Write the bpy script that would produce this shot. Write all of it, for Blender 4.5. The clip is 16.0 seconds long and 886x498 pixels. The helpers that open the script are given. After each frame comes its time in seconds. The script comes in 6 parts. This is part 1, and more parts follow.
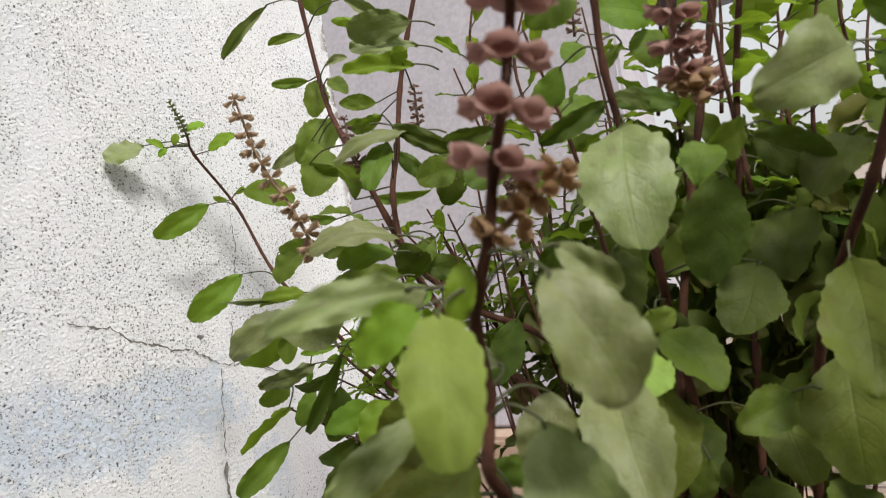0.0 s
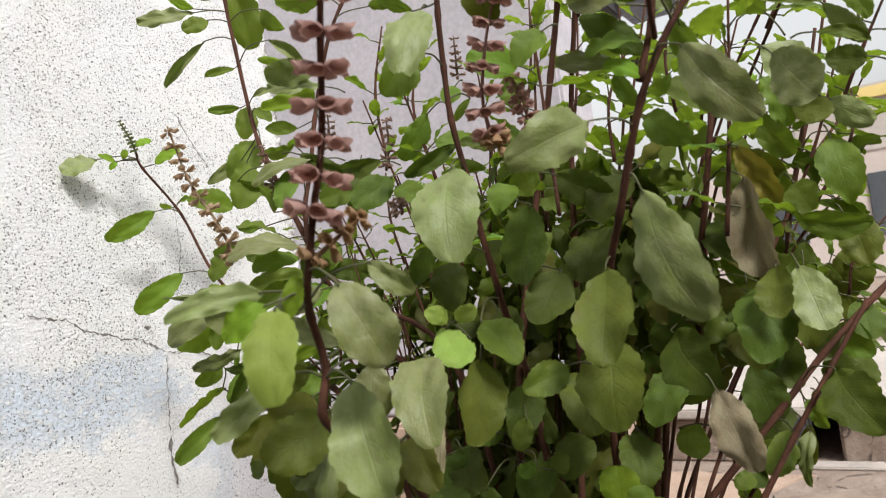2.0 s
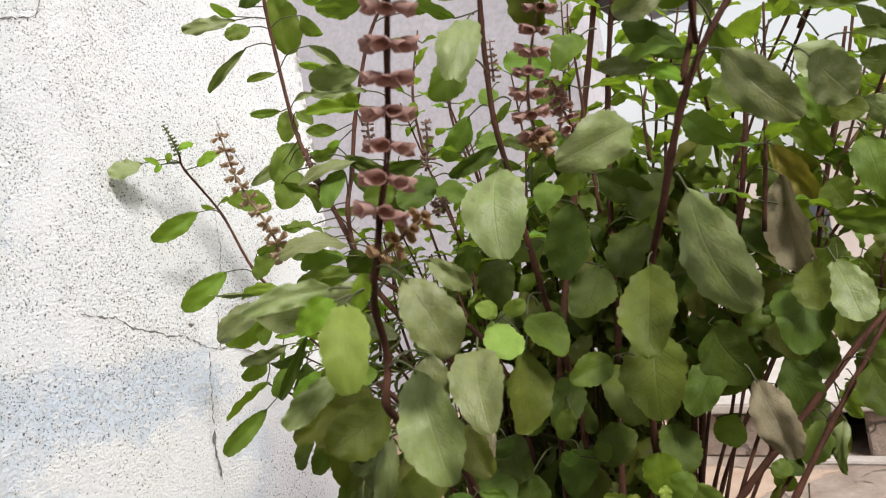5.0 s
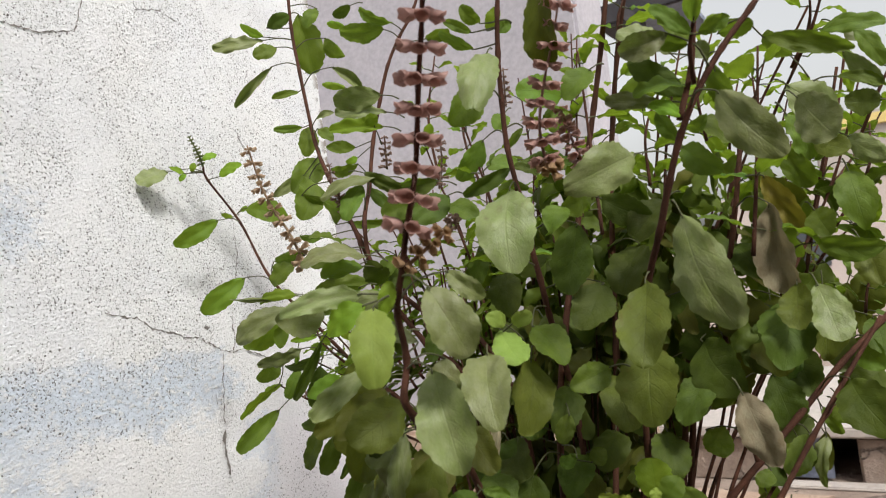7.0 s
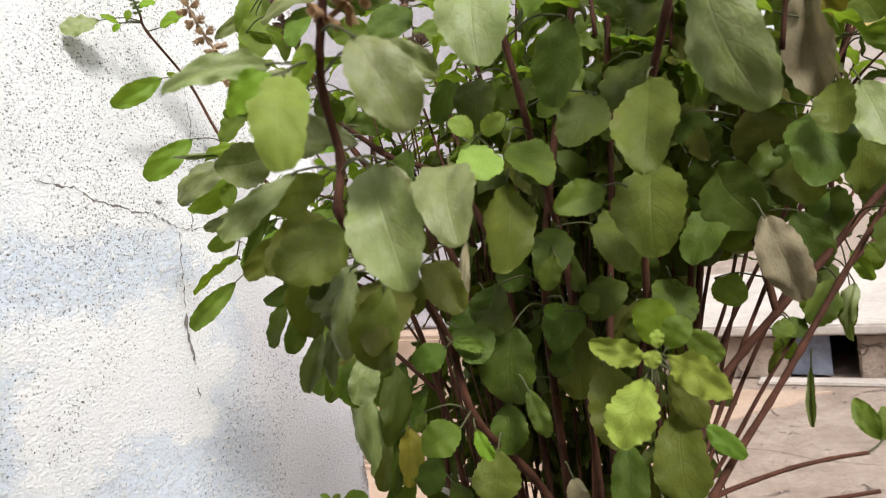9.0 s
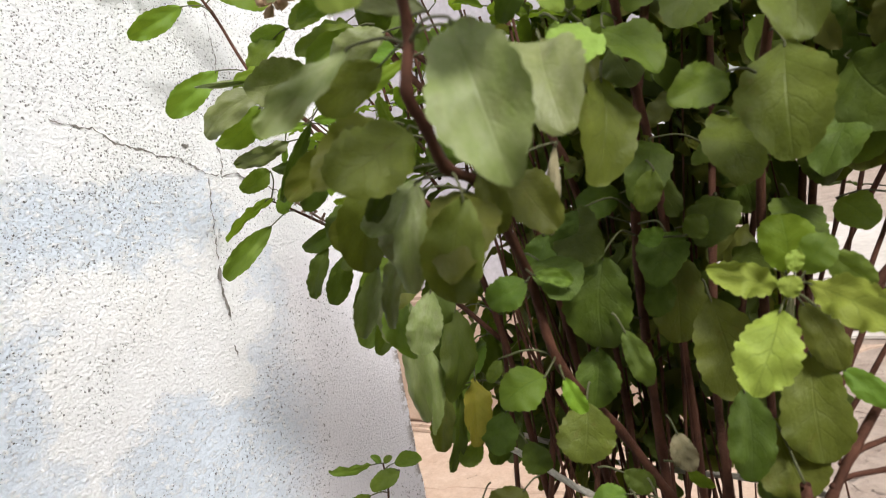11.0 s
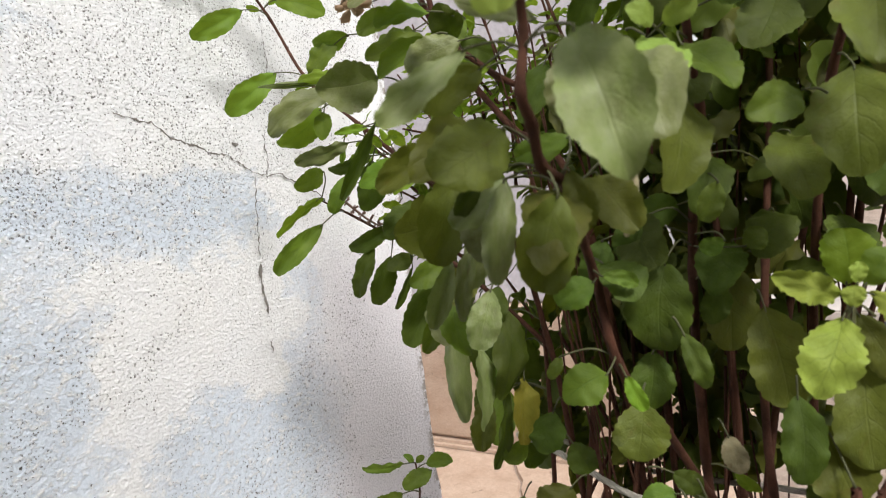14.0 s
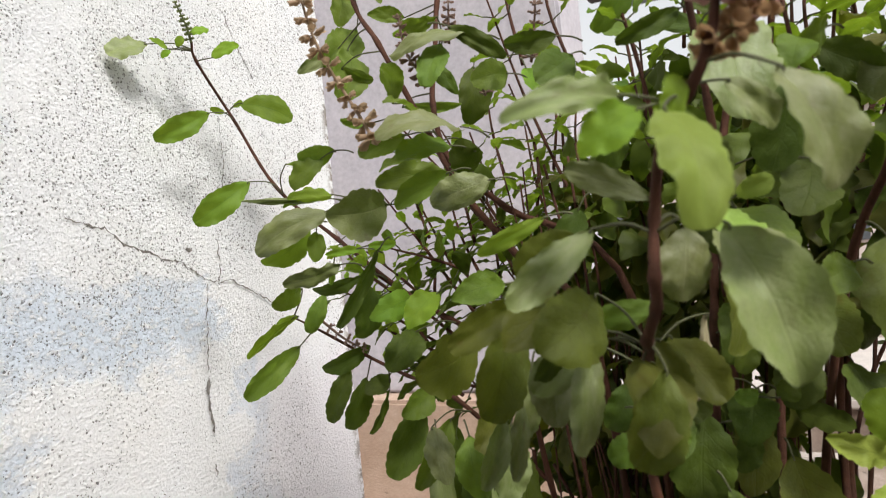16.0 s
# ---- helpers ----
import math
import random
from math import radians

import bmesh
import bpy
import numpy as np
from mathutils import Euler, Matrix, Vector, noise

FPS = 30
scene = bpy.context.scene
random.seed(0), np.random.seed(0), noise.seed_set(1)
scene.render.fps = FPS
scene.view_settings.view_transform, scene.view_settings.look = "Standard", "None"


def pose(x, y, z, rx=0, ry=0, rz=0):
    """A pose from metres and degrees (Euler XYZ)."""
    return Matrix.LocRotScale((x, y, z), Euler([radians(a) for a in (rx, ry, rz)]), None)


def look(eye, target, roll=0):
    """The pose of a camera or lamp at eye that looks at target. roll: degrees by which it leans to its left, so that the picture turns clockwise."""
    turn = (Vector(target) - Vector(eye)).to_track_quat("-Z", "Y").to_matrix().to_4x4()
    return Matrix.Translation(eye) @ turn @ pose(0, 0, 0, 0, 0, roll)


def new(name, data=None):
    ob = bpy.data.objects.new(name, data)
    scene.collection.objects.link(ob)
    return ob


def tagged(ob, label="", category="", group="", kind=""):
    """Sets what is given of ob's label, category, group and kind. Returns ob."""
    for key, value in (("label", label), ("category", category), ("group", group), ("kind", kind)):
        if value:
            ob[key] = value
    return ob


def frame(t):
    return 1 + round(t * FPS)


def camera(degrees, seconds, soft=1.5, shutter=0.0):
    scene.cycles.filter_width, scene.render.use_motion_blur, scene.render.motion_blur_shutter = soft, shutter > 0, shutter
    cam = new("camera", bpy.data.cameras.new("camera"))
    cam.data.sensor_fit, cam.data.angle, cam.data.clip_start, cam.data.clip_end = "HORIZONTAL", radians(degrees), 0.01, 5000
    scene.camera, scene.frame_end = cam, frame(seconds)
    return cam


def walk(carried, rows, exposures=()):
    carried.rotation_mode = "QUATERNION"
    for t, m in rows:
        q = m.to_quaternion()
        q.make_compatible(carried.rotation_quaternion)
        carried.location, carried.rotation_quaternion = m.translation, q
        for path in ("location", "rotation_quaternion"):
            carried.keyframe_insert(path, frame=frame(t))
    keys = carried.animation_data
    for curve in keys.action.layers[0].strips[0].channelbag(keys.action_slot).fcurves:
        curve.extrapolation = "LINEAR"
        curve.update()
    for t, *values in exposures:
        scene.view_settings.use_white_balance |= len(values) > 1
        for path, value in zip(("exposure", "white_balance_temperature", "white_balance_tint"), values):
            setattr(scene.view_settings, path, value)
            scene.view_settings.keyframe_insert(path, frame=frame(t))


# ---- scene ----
cam = camera(64.4, 16.0, 1.1)
# a telephone's small lens, set on the middle of the bush
cam.data.dof.use_dof = True
cam.data.dof.focus_distance = 0.72
cam.data.dof.aperture_fstop = 15.0
PATH = [
    (0, (0.621, -0.75, 1.035), (-0.465, 0.928, 1.092), -9.1),
    (0.5, (0.618, -0.758, 1.029), (-0.484, 0.911, 1.052), -9.5),
    (1, (0.66, -0.796, 1.034), (-0.42, 0.886, 1.086), -8.9),
    (1.5, (0.708, -0.821, 1.039), (-0.346, 0.879, 1.069), -9.0),
    (2, (0.731, -0.812, 1.034), (-0.282, 0.912, 1.058), -8.8),
    (2.5, (0.739, -0.82, 1.038), (-0.271, 0.905, 1.069), -8.7),
    (3, (0.734, -0.824, 1.039), (-0.297, 0.89, 1.057), -9.4),
    (3.5, (0.723, -0.82, 1.032), (-0.319, 0.887, 1.048), -9.1),
    (4, (0.725, -0.819, 1.031), (-0.319, 0.887, 1.025), -9.7),
    (4.5, (0.726, -0.826, 1.037), (-0.321, 0.878, 1.049), -9.5),
    (4.7, (0.724, -0.831, 1.037), (-0.328, 0.87, 1.054), -9.5),
    (6.8, (0.738, -0.881, 1.039), (-0.315, 0.818, 1.109), -7.4),
    (7, (0.737, -0.878, 1.037), (-0.313, 0.823, 1.102), -7.4),
    (7.5, (0.726, -0.876, 1.025), (-0.345, 0.813, 1.046), -7.8),
    (8, (0.721, -0.853, 1.01), (-0.336, 0.845, 0.988), -7.8),
    (8.5, (0.713, -0.827, 0.991), (-0.354, 0.863, 0.912), -8.3),
    (9, (0.703, -0.794, 0.969), (-0.369, 0.887, 0.808), -8.6),
    (9.5, (0.683, -0.778, 0.962), (-0.442, 0.864, 0.762), -9.6),
    (9.7, (0.671, -0.767, 0.957), (-0.459, 0.87, 0.746), -9.7),
    (11.8, (0.64, -0.751, 0.942), (-0.522, 0.857, 0.684), -10.2),
    (12, (0.647, -0.755, 0.943), (-0.518, 0.849, 0.681), -10.0),
    (12.5, (0.685, -0.773, 0.932), (-0.457, 0.843, 0.639), -7.8),
    (13, (0.678, -0.777, 0.929), (-0.476, 0.83, 0.636), -7.8),
    (13.5, (0.664, -0.775, 0.929), (-0.513, 0.815, 0.636), -8.2),
    (14, (0.621, -0.789, 0.94), (-0.531, 0.834, 0.741), -7.5),
    (14.5, (0.547, -0.791, 0.963), (-0.493, 0.913, 0.85), -7.2),
    (15, (0.526, -0.814, 0.981), (-0.34, 0.988, 0.96), -5.9),
    (15.5, (0.545, -0.816, 0.987), (-0.282, 1.004, 0.956), -5.7),
    (16, (0.537, -0.816, 0.989), (-0.311, 0.995, 0.966), -5.7),
]
walk(cam, [(t, look(eye, target, roll)) for t, eye, target, roll in PATH], ((0.0, 0.04), (1.0, 0.06), (2.0, 0.20), (4.7, 0.25), (6.8, 0.05), (7.5, 0.12), (8.5, 0.28), (9.5, 0.47), (12.0, 0.38), (14.0, 0.27), (15.0, 0.18), (16.0, 0.22)))

# ---- world, sun, exposure ----
world = bpy.data.worlds.new("sky")
scene.world = world
world.use_nodes = True
wn, wl = world.node_tree.nodes, world.node_tree.links
wn.clear()
SUN_DIR = Vector((0.54, -0.36, 0.76)).normalized()
sky = wn.new("ShaderNodeTexSky")
sky.sky_type = 'NISHITA'
sky.sun_disc = False
sky.sun_elevation = math.asin(SUN_DIR.z)
sky.sun_rotation = math.atan2(SUN_DIR.x, SUN_DIR.y)
sky.air_density, sky.dust_density = 1.4, 3.5
cloud = wn.new("ShaderNodeHueSaturation")
cloud.inputs["Saturation"].default_value = 0.12
back = wn.new("ShaderNodeBackground")
back.inputs["Strength"].default_value = 0.18
wout = wn.new("ShaderNodeOutputWorld")
wl.new(sky.outputs[0], cloud.inputs["Color"])
wl.new(cloud.outputs[0], back.inputs["Color"])
wl.new(back.outputs[0], wout.inputs["Surface"])

sun_data = bpy.data.lights.new("sun", 'SUN')
sun_data.energy = 3.1
sun_data.angle = radians(13)
sun_data.color = (1.0, 0.97, 0.93)
sun = new("sun", sun_data)
sun.matrix_world = look(SUN_DIR * 10, (0, 0, 0))


# ---- materials ----
def shader(name):
    m = bpy.data.materials.new(name)
    m.use_nodes = True
    n = m.node_tree.nodes
    return m, n, m.node_tree.links, n["Principled BSDF"]


def ramp(n, stops, interp='LINEAR'):
    r = n.new("ShaderNodeValToRGB")
    r.color_ramp.interpolation = interp
    e = r.color_ramp.elements
    while len(e) < len(stops):
        e.new(0.5)
    for el, (p, c) in zip(e, stops):
        el.position = p
        el.color = (c, c, c, 1) if isinstance(c, (int, float)) else (*c, 1)
    return r


def tex(n, l, kind, scale, coord, detail=4.0, rough=0.6, distortion=0.0):
    t = n.new(kind)
    t.inputs["Scale"].default_value = scale
    if kind == "ShaderNodeTexNoise":
        t.inputs["Detail"].default_value = detail
        t.inputs["Roughness"].default_value = rough
        t.inputs["Distortion"].default_value = distortion
    l.new(coord, t.inputs["Vector"])
    return t


def mix(n, l, fac, a, b, blend='MIX'):
    m = n.new("ShaderNodeMix")
    m.data_type, m.blend_type = 'RGBA', blend
    for sock, v in ((m.inputs[0], fac), (m.inputs[6], a), (m.inputs[7], b)):
        if isinstance(v, (int, float)):
            sock.default_value = v
        elif isinstance(v, tuple):
            sock.default_value = (*v, 1)
        else:
            l.new(v, sock)
    return m.outputs[2]


def maths(n, l, op, a, b=0.0, c=0.0, clamp=False):
    m = n.new("ShaderNodeMath")
    m.operation, m.use_clamp = op, clamp
    for i, v in enumerate((a, b, c)):
        if isinstance(v, (int, float)):
            m.inputs[i].default_value = v
        else:
            l.new(v, m.inputs[i])
    return m.outputs[0]


def bump(n, l, bsdf, height, strength, distance):
    b = n.new("ShaderNodeBump")
    b.inputs["Strength"].default_value = strength
    b.inputs["Distance"].default_value = distance
    l.new(height, b.inputs["Height"])
    l.new(b.outputs[0], bsdf.inputs["Normal"])


def coords(n, kind="Object"):
    return n.new("ShaderNodeTexCoord").outputs[kind]


def soft_box(n, l, y, z, y0, y1, z0, z1, soft):
    """1 inside a patch of the wall, fading over soft metres."""
    parts = [maths(n, l, 'DIVIDE', maths(n, l, 'SUBTRACT', y, y0), soft, clamp=True),
             maths(n, l, 'DIVIDE', maths(n, l, 'SUBTRACT', y1, y), soft, clamp=True),
             maths(n, l, 'DIVIDE', maths(n, l, 'SUBTRACT', z, z0), soft, clamp=True),
             maths(n, l, 'DIVIDE', maths(n, l, 'SUBTRACT', z1, z), soft, clamp=True)]
    out = parts[0]
    for p in parts[1:]:
        out = maths(n, l, 'MULTIPLY', out, p)
    return out


def limewash():
    """Old white limewash on rough plaster: pits, bluish rubbed patches, cream patches."""
    m, n, l, b = shader("limewash")
    co = coords(n)
    warp = tex(n, l, "ShaderNodeTexNoise", 9.0, co, 7, 0.68)
    wsep = n.new("ShaderNodeVectorMath")
    wsep.operation = 'MULTIPLY_ADD'
    wsep.inputs[1].default_value = (0.0, 0.17, 0.17)
    l.new(warp.outputs["Color"], wsep.inputs[0])
    l.new(co, wsep.inputs[2])
    sep = n.new("ShaderNodeSeparateXYZ")
    l.new(wsep.outputs[0], sep.inputs[0])
    y = maths(n, l, 'SUBTRACT', sep.outputs[1], 0.085)
    z = maths(n, l, 'SUBTRACT', sep.outputs[2], 0.085)
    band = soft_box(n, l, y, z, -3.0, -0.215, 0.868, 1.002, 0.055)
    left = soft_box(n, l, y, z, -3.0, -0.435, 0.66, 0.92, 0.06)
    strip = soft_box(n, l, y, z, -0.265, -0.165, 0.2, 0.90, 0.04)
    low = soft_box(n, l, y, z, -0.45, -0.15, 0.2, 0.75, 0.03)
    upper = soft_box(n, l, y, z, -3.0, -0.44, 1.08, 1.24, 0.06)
    stretch = n.new("ShaderNodeMapping")
    stretch.inputs["Scale"].default_value = (1, 1, 1.5)
    l.new(co, stretch.inputs[0])
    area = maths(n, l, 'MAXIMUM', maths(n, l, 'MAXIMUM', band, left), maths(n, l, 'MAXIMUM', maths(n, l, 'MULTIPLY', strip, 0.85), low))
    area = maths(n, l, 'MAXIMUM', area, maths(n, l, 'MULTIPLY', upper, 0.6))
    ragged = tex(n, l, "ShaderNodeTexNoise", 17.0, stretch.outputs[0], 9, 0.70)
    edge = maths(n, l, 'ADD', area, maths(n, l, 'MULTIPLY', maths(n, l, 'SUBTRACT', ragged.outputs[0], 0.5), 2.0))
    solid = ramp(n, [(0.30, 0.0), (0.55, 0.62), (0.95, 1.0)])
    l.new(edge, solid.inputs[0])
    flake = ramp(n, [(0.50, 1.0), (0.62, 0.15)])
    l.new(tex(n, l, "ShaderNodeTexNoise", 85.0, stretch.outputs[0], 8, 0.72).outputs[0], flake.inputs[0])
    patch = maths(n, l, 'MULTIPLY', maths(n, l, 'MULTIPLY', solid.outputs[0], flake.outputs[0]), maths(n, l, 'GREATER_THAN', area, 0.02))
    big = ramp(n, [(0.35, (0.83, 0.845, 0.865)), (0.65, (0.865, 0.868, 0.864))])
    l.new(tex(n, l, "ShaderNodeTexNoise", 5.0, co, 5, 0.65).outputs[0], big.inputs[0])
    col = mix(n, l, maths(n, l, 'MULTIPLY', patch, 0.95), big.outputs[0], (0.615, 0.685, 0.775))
    corner = maths(n, l, 'DIVIDE', maths(n, l, 'ADD', sep.outputs[1], 0.17), 0.10, clamp=True)
    lowmask = maths(n, l, 'DIVIDE', maths(n, l, 'SUBTRACT', 0.98, sep.outputs[2]), 0.08, clamp=True)
    col = mix(n, l, maths(n, l, 'MULTIPLY', corner, lowmask), col, (0.83, 0.81, 0.845))
    raw = n.new("ShaderNodeSeparateXYZ")
    l.new(co, raw.inputs[0])
    chip = ramp(n, [(0.47, 0.0), (0.53, 1.0)])
    l.new(tex(n, l, "ShaderNodeTexNoise", 70.0, co, 6, 0.7).outputs[0], chip.inputs[0])
    brink = maths(n, l, 'DIVIDE', maths(n, l, 'ADD', raw.outputs[1], 0.016), 0.012, clamp=True)
    col = mix(n, l, maths(n, l, 'MULTIPLY', chip.outputs[0], maths(n, l, 'MULTIPLY', brink, 0.8)), col, (0.20, 0.15, 0.11))
    # dark pits and grit, crowded above, sparse below
    frayed = n.new("ShaderNodeVectorMath")
    frayed.operation = 'MULTIPLY_ADD'
    frayed.inputs[1].default_value = (0.0, 0.004, 0.004)
    l.new(tex(n, l, "ShaderNodeTexNoise", 420.0, co, 3, 0.7).outputs["Color"], frayed.inputs[0])
    l.new(co, frayed.inputs[2])
    dens = ramp(n, [(0.36, 0.0), (0.60, 1.0)])
    l.new(tex(n, l, "ShaderNodeTexNoise", 16.0, co, 5, 0.65).outputs[0], dens.inputs[0])
    rise = maths(n, l, 'DIVIDE', maths(n, l, 'SUBTRACT', sep.outputs[2], 0.97), 0.17, clamp=True)
    amount = maths(n, l, 'MULTIPLY', maths(n, l, 'ADD', maths(n, l, 'MULTIPLY', rise, 0.66), 0.24),
                   maths(n, l, 'ADD', maths(n, l, 'MULTIPLY', dens.outputs[0], 0.65), 0.5))
    speck = None
    for scale, share, small, spread in ((190.0, 0.80, 0.09, 0.20), (300.0, 0.95, 0.11, 0.25), (520.0, 0.80, 0.16, 0.25)):
        vor = tex(n, l, "ShaderNodeTexVoronoi", scale, frayed.outputs[0])
        keep = n.new("ShaderNodeSeparateColor")
        l.new(vor.outputs["Color"], keep.inputs[0])
        chosen = maths(n, l, 'LESS_THAN', keep.outputs[0], maths(n, l, 'MULTIPLY', amount, share))
        size = maths(n, l, 'ADD', maths(n, l, 'MULTIPLY', keep.outputs[1], spread), small)
        soft = maths(n, l, 'DIVIDE', maths(n, l, 'SUBTRACT', size, vor.outputs["Distance"]), 0.10, clamp=True)
        depth = maths(n, l, 'ADD', maths(n, l, 'MULTIPLY', keep.outputs[2], 0.55), 0.45)
        dot = maths(n, l, 'MULTIPLY', maths(n, l, 'MULTIPLY', chosen, soft), depth)
        speck = dot if speck is None else maths(n, l, 'MAXIMUM', speck, dot)
    col = mix(n, l, maths(n, l, 'MULTIPLY', speck, 0.95), col, (0.075, 0.065, 0.058))
    grain = tex(n, l, "ShaderNodeTexNoise", 480.0, co, 5, 0.7)
    gr = ramp(n, [(0.30, 0.90), (0.55, 1.0)])
    l.new(grain.outputs[0], gr.inputs[0])
    col = mix(n, l, 1.0, col, gr.outputs[0], 'MULTIPLY')
    l.new(col, b.inputs["Base Color"])
    b.inputs["Roughness"].default_value = 0.92
    lumps = tex(n, l, "ShaderNodeTexNoise", 130.0, co, 6, 0.7)
    pores = tex(n, l, "ShaderNodeTexVoronoi", 260.0, frayed.outputs[0])
    h = maths(n, l, 'ADD', maths(n, l, 'MULTIPLY', grain.outputs[0], 0.45), maths(n, l, 'MULTIPLY', lumps.outputs[0], 0.22))
    h = maths(n, l, 'ADD', h, maths(n, l, 'MULTIPLY', pores.outputs["Distance"], 0.22))
    h = maths(n, l, 'MULTIPLY', h, maths(n, l, 'SUBTRACT', 1.0, maths(n, l, 'MULTIPLY', patch, 0.45)))
    h = maths(n, l, 'SUBTRACT', h, maths(n, l, 'MULTIPLY', speck, 0.4))
    bump(n, l, b, h, 0.9, 0.0045)
    return m


def mottled(name, c0, c1, scale=9.0, rough=0.85, fine=120.0, relief=0.3, dist=0.003, streak=1.0, pits=0.0):
    m, n, l, b = shader(name)
    co = coords(n)
    mp = n.new("ShaderNodeMapping")
    mp.inputs["Scale"].default_value = (1, 1, streak)
    l.new(co, mp.inputs[0])
    r = ramp(n, [(0.3, c0), (0.7, c1)])
    l.new(tex(n, l, "ShaderNodeTexNoise", scale, mp.outputs[0], 7, 0.68).outputs[0], r.inputs[0])
    f = tex(n, l, "ShaderNodeTexNoise", fine, mp.outputs[0], 5, 0.7)
    fr = ramp(n, [(0.3, 0.78), (0.65, 1.0)])
    l.new(f.outputs[0], fr.inputs[0])
    col, height = mix(n, l, 1.0, r.outputs[0], fr.outputs[0], 'MULTIPLY'), f.outputs[0]
    if pits:
        deep = ramp(n, [(0.62, 0.0), (0.70, 1.0)])
        l.new(tex(n, l, "ShaderNodeTexNoise", pits, mp.outputs[0], 6, 0.62, 1.2).outputs[0], deep.inputs[0])
        col = mix(n, l, maths(n, l, 'MULTIPLY', deep.outputs[0], 0.65), col, tuple(0.35 * c for c in c0))
        height = maths(n, l, 'SUBTRACT', height, maths(n, l, 'MULTIPLY', deep.outputs[0], 1.5))
    l.new(col, b.inputs["Base Color"])
    b.inputs["Roughness"].default_value = rough
    bump(n, l, b, height, relief, dist)
    return m


M_WALL = limewash()
M_CRACK = mottled("crack_shadow", (0.09, 0.08, 0.07), (0.28, 0.26, 0.24), 240, 1.0)
M_LILAC = mottled("lilac_plaster", (0.43, 0.41, 0.45), (0.53, 0.505, 0.54), 3.5, 0.9, 60, 0.25)
M_SAND = mottled("sandstone", (0.37, 0.255, 0.185), (0.50, 0.375, 0.29), 6.0, 0.9, 90, 0.5, 0.005, 2.0, 17.0)
M_PAVE = mottled("stone_paving", (0.23, 0.17, 0.135), (0.40, 0.32, 0.265), 7.0, 0.9, 38, 0.9, 0.014, 1.0, 13.0)
M_SLAB = mottled("pale_slab", (0.40, 0.355, 0.32), (0.54, 0.49, 0.45), 4.0, 0.85, 40, 0.3)
M_EARTH = mottled("earth", (0.10, 0.075, 0.055), (0.20, 0.155, 0.115), 14.0, 1.0, 160, 0.8, 0.01)
M_DARK = mottled("dark_wood_and_shade", (0.025, 0.024, 0.028), (0.06, 0.055, 0.06), 12.0, 0.8)
M_BLUEGREY = mottled("faded_blue_tin", (0.10, 0.12, 0.17), (0.24, 0.27, 0.35), 20.0, 0.6)
M_YELLOW = mottled("yellow_paint", (0.66, 0.50, 0.16), (0.78, 0.62, 0.26), 4.0, 0.7)
M_FARWALL = mottled("far_plaster", (0.52, 0.44, 0.40), (0.62, 0.54, 0.50), 2.0, 0.9)
# tone of the added unseen walls, kept dark to cut bounced light
M_BLOCK = mottled("blocker_plaster", (0.20, 0.17, 0.14), (0.30, 0.26, 0.22), 3.0, 0.9)
M_FARWIN = mottled("far_window", (0.05, 0.06, 0.07), (0.10, 0.11, 0.12), 2.0, 0.4)
M_ROPE = mottled("cotton_rope", (0.46, 0.42, 0.36), (0.66, 0.62, 0.55), 90.0, 0.95, 500, 0.8, 0.002)


# ---- building helpers ----
def mesh_object(name, bm, material, smooth=False):
    me = bpy.data.meshes.new(name)
    bm.to_mesh(me)
    bm.free()
    if material:
        me.materials.append(material)
    if smooth:
        me.polygons.foreach_set("use_smooth", [True] * len(me.polygons))
    return new(name, me)


def part(name, bm, material, parent, label="", smooth=False):
    ob = mesh_object(name, bm, material, smooth)
    ob.parent = parent
    return tagged(ob, label) if label else ob


def box_bm(x0, x1, y0, y1, z0, z1, bevel=0.0, bm=None):
    own = bm or bmesh.new()
    made = bmesh.ops.create_cube(own, size=1)["verts"]
    for v in made:
        v.co = Vector(((x0 + x1) / 2 + v.co.x * (x1 - x0), (y0 + y1) / 2 + v.co.y * (y1 - y0), (z0 + z1) / 2 + v.co.z * (z1 - z0)))
    if bevel:
        bmesh.ops.bevel(own, geom=list({e for v in made for e in v.link_edges}), offset=bevel, segments=2, affect='EDGES')
    return own


def smooth_line(points, steps=6):
    """Catmull-Rom through the points."""
    P = [Vector(p) for p in points]
    if len(P) < 3:
        return [P[0].lerp(P[-1], i / steps) for i in range(steps + 1)]
    ext = [P[0] * 2 - P[1], *P, P[-1] * 2 - P[-2]]
    out = []
    for i in range(1, len(ext) - 2):
        a, b, c, d = ext[i - 1:i + 3]
        for s in range(steps):
            u = s / steps
            out.append(0.5 * ((2 * b) + (c - a) * u + (2 * a - 5 * b + 4 * c - d) * u * u + (3 * b - a - 3 * c + d) * u ** 3))
    return out + [P[-1]]


def tube_bm(points, r0, r1, sides=7, steps=6, bm=None, wobble=0.0, nodes=0.0):
    own = bm or bmesh.new()
    line = smooth_line(points, steps)
    side = None
    rings = []
    for i, p in enumerate(line):
        d = (line[min(i + 1, len(line) - 1)] - line[max(i - 1, 0)]).normalized()
        if side is None:
            side = d.orthogonal().normalized()
        side = (side - d * side.dot(d)).normalized()
        up = d.cross(side)
        r = r0 + (r1 - r0) * i / (len(line) - 1)
        if nodes and i % steps == 0 and 0 < i < len(line) - 1:
            r *= 1 + nodes
        r *= 1 + wobble * noise.noise(p * 90)
        rings.append([own.verts.new(p + (side * math.cos(a) + up * math.sin(a)) * r) for a in (2 * math.pi * k / sides for k in range(sides))])
    for a, b in zip(rings, rings[1:]):
        for k in range(sides):
            own.faces.new((a[k], a[(k + 1) % sides], b[(k + 1) % sides], b[k]))
    own.faces.new(rings[0][::-1])
    own.faces.new(rings[-1])
    return own


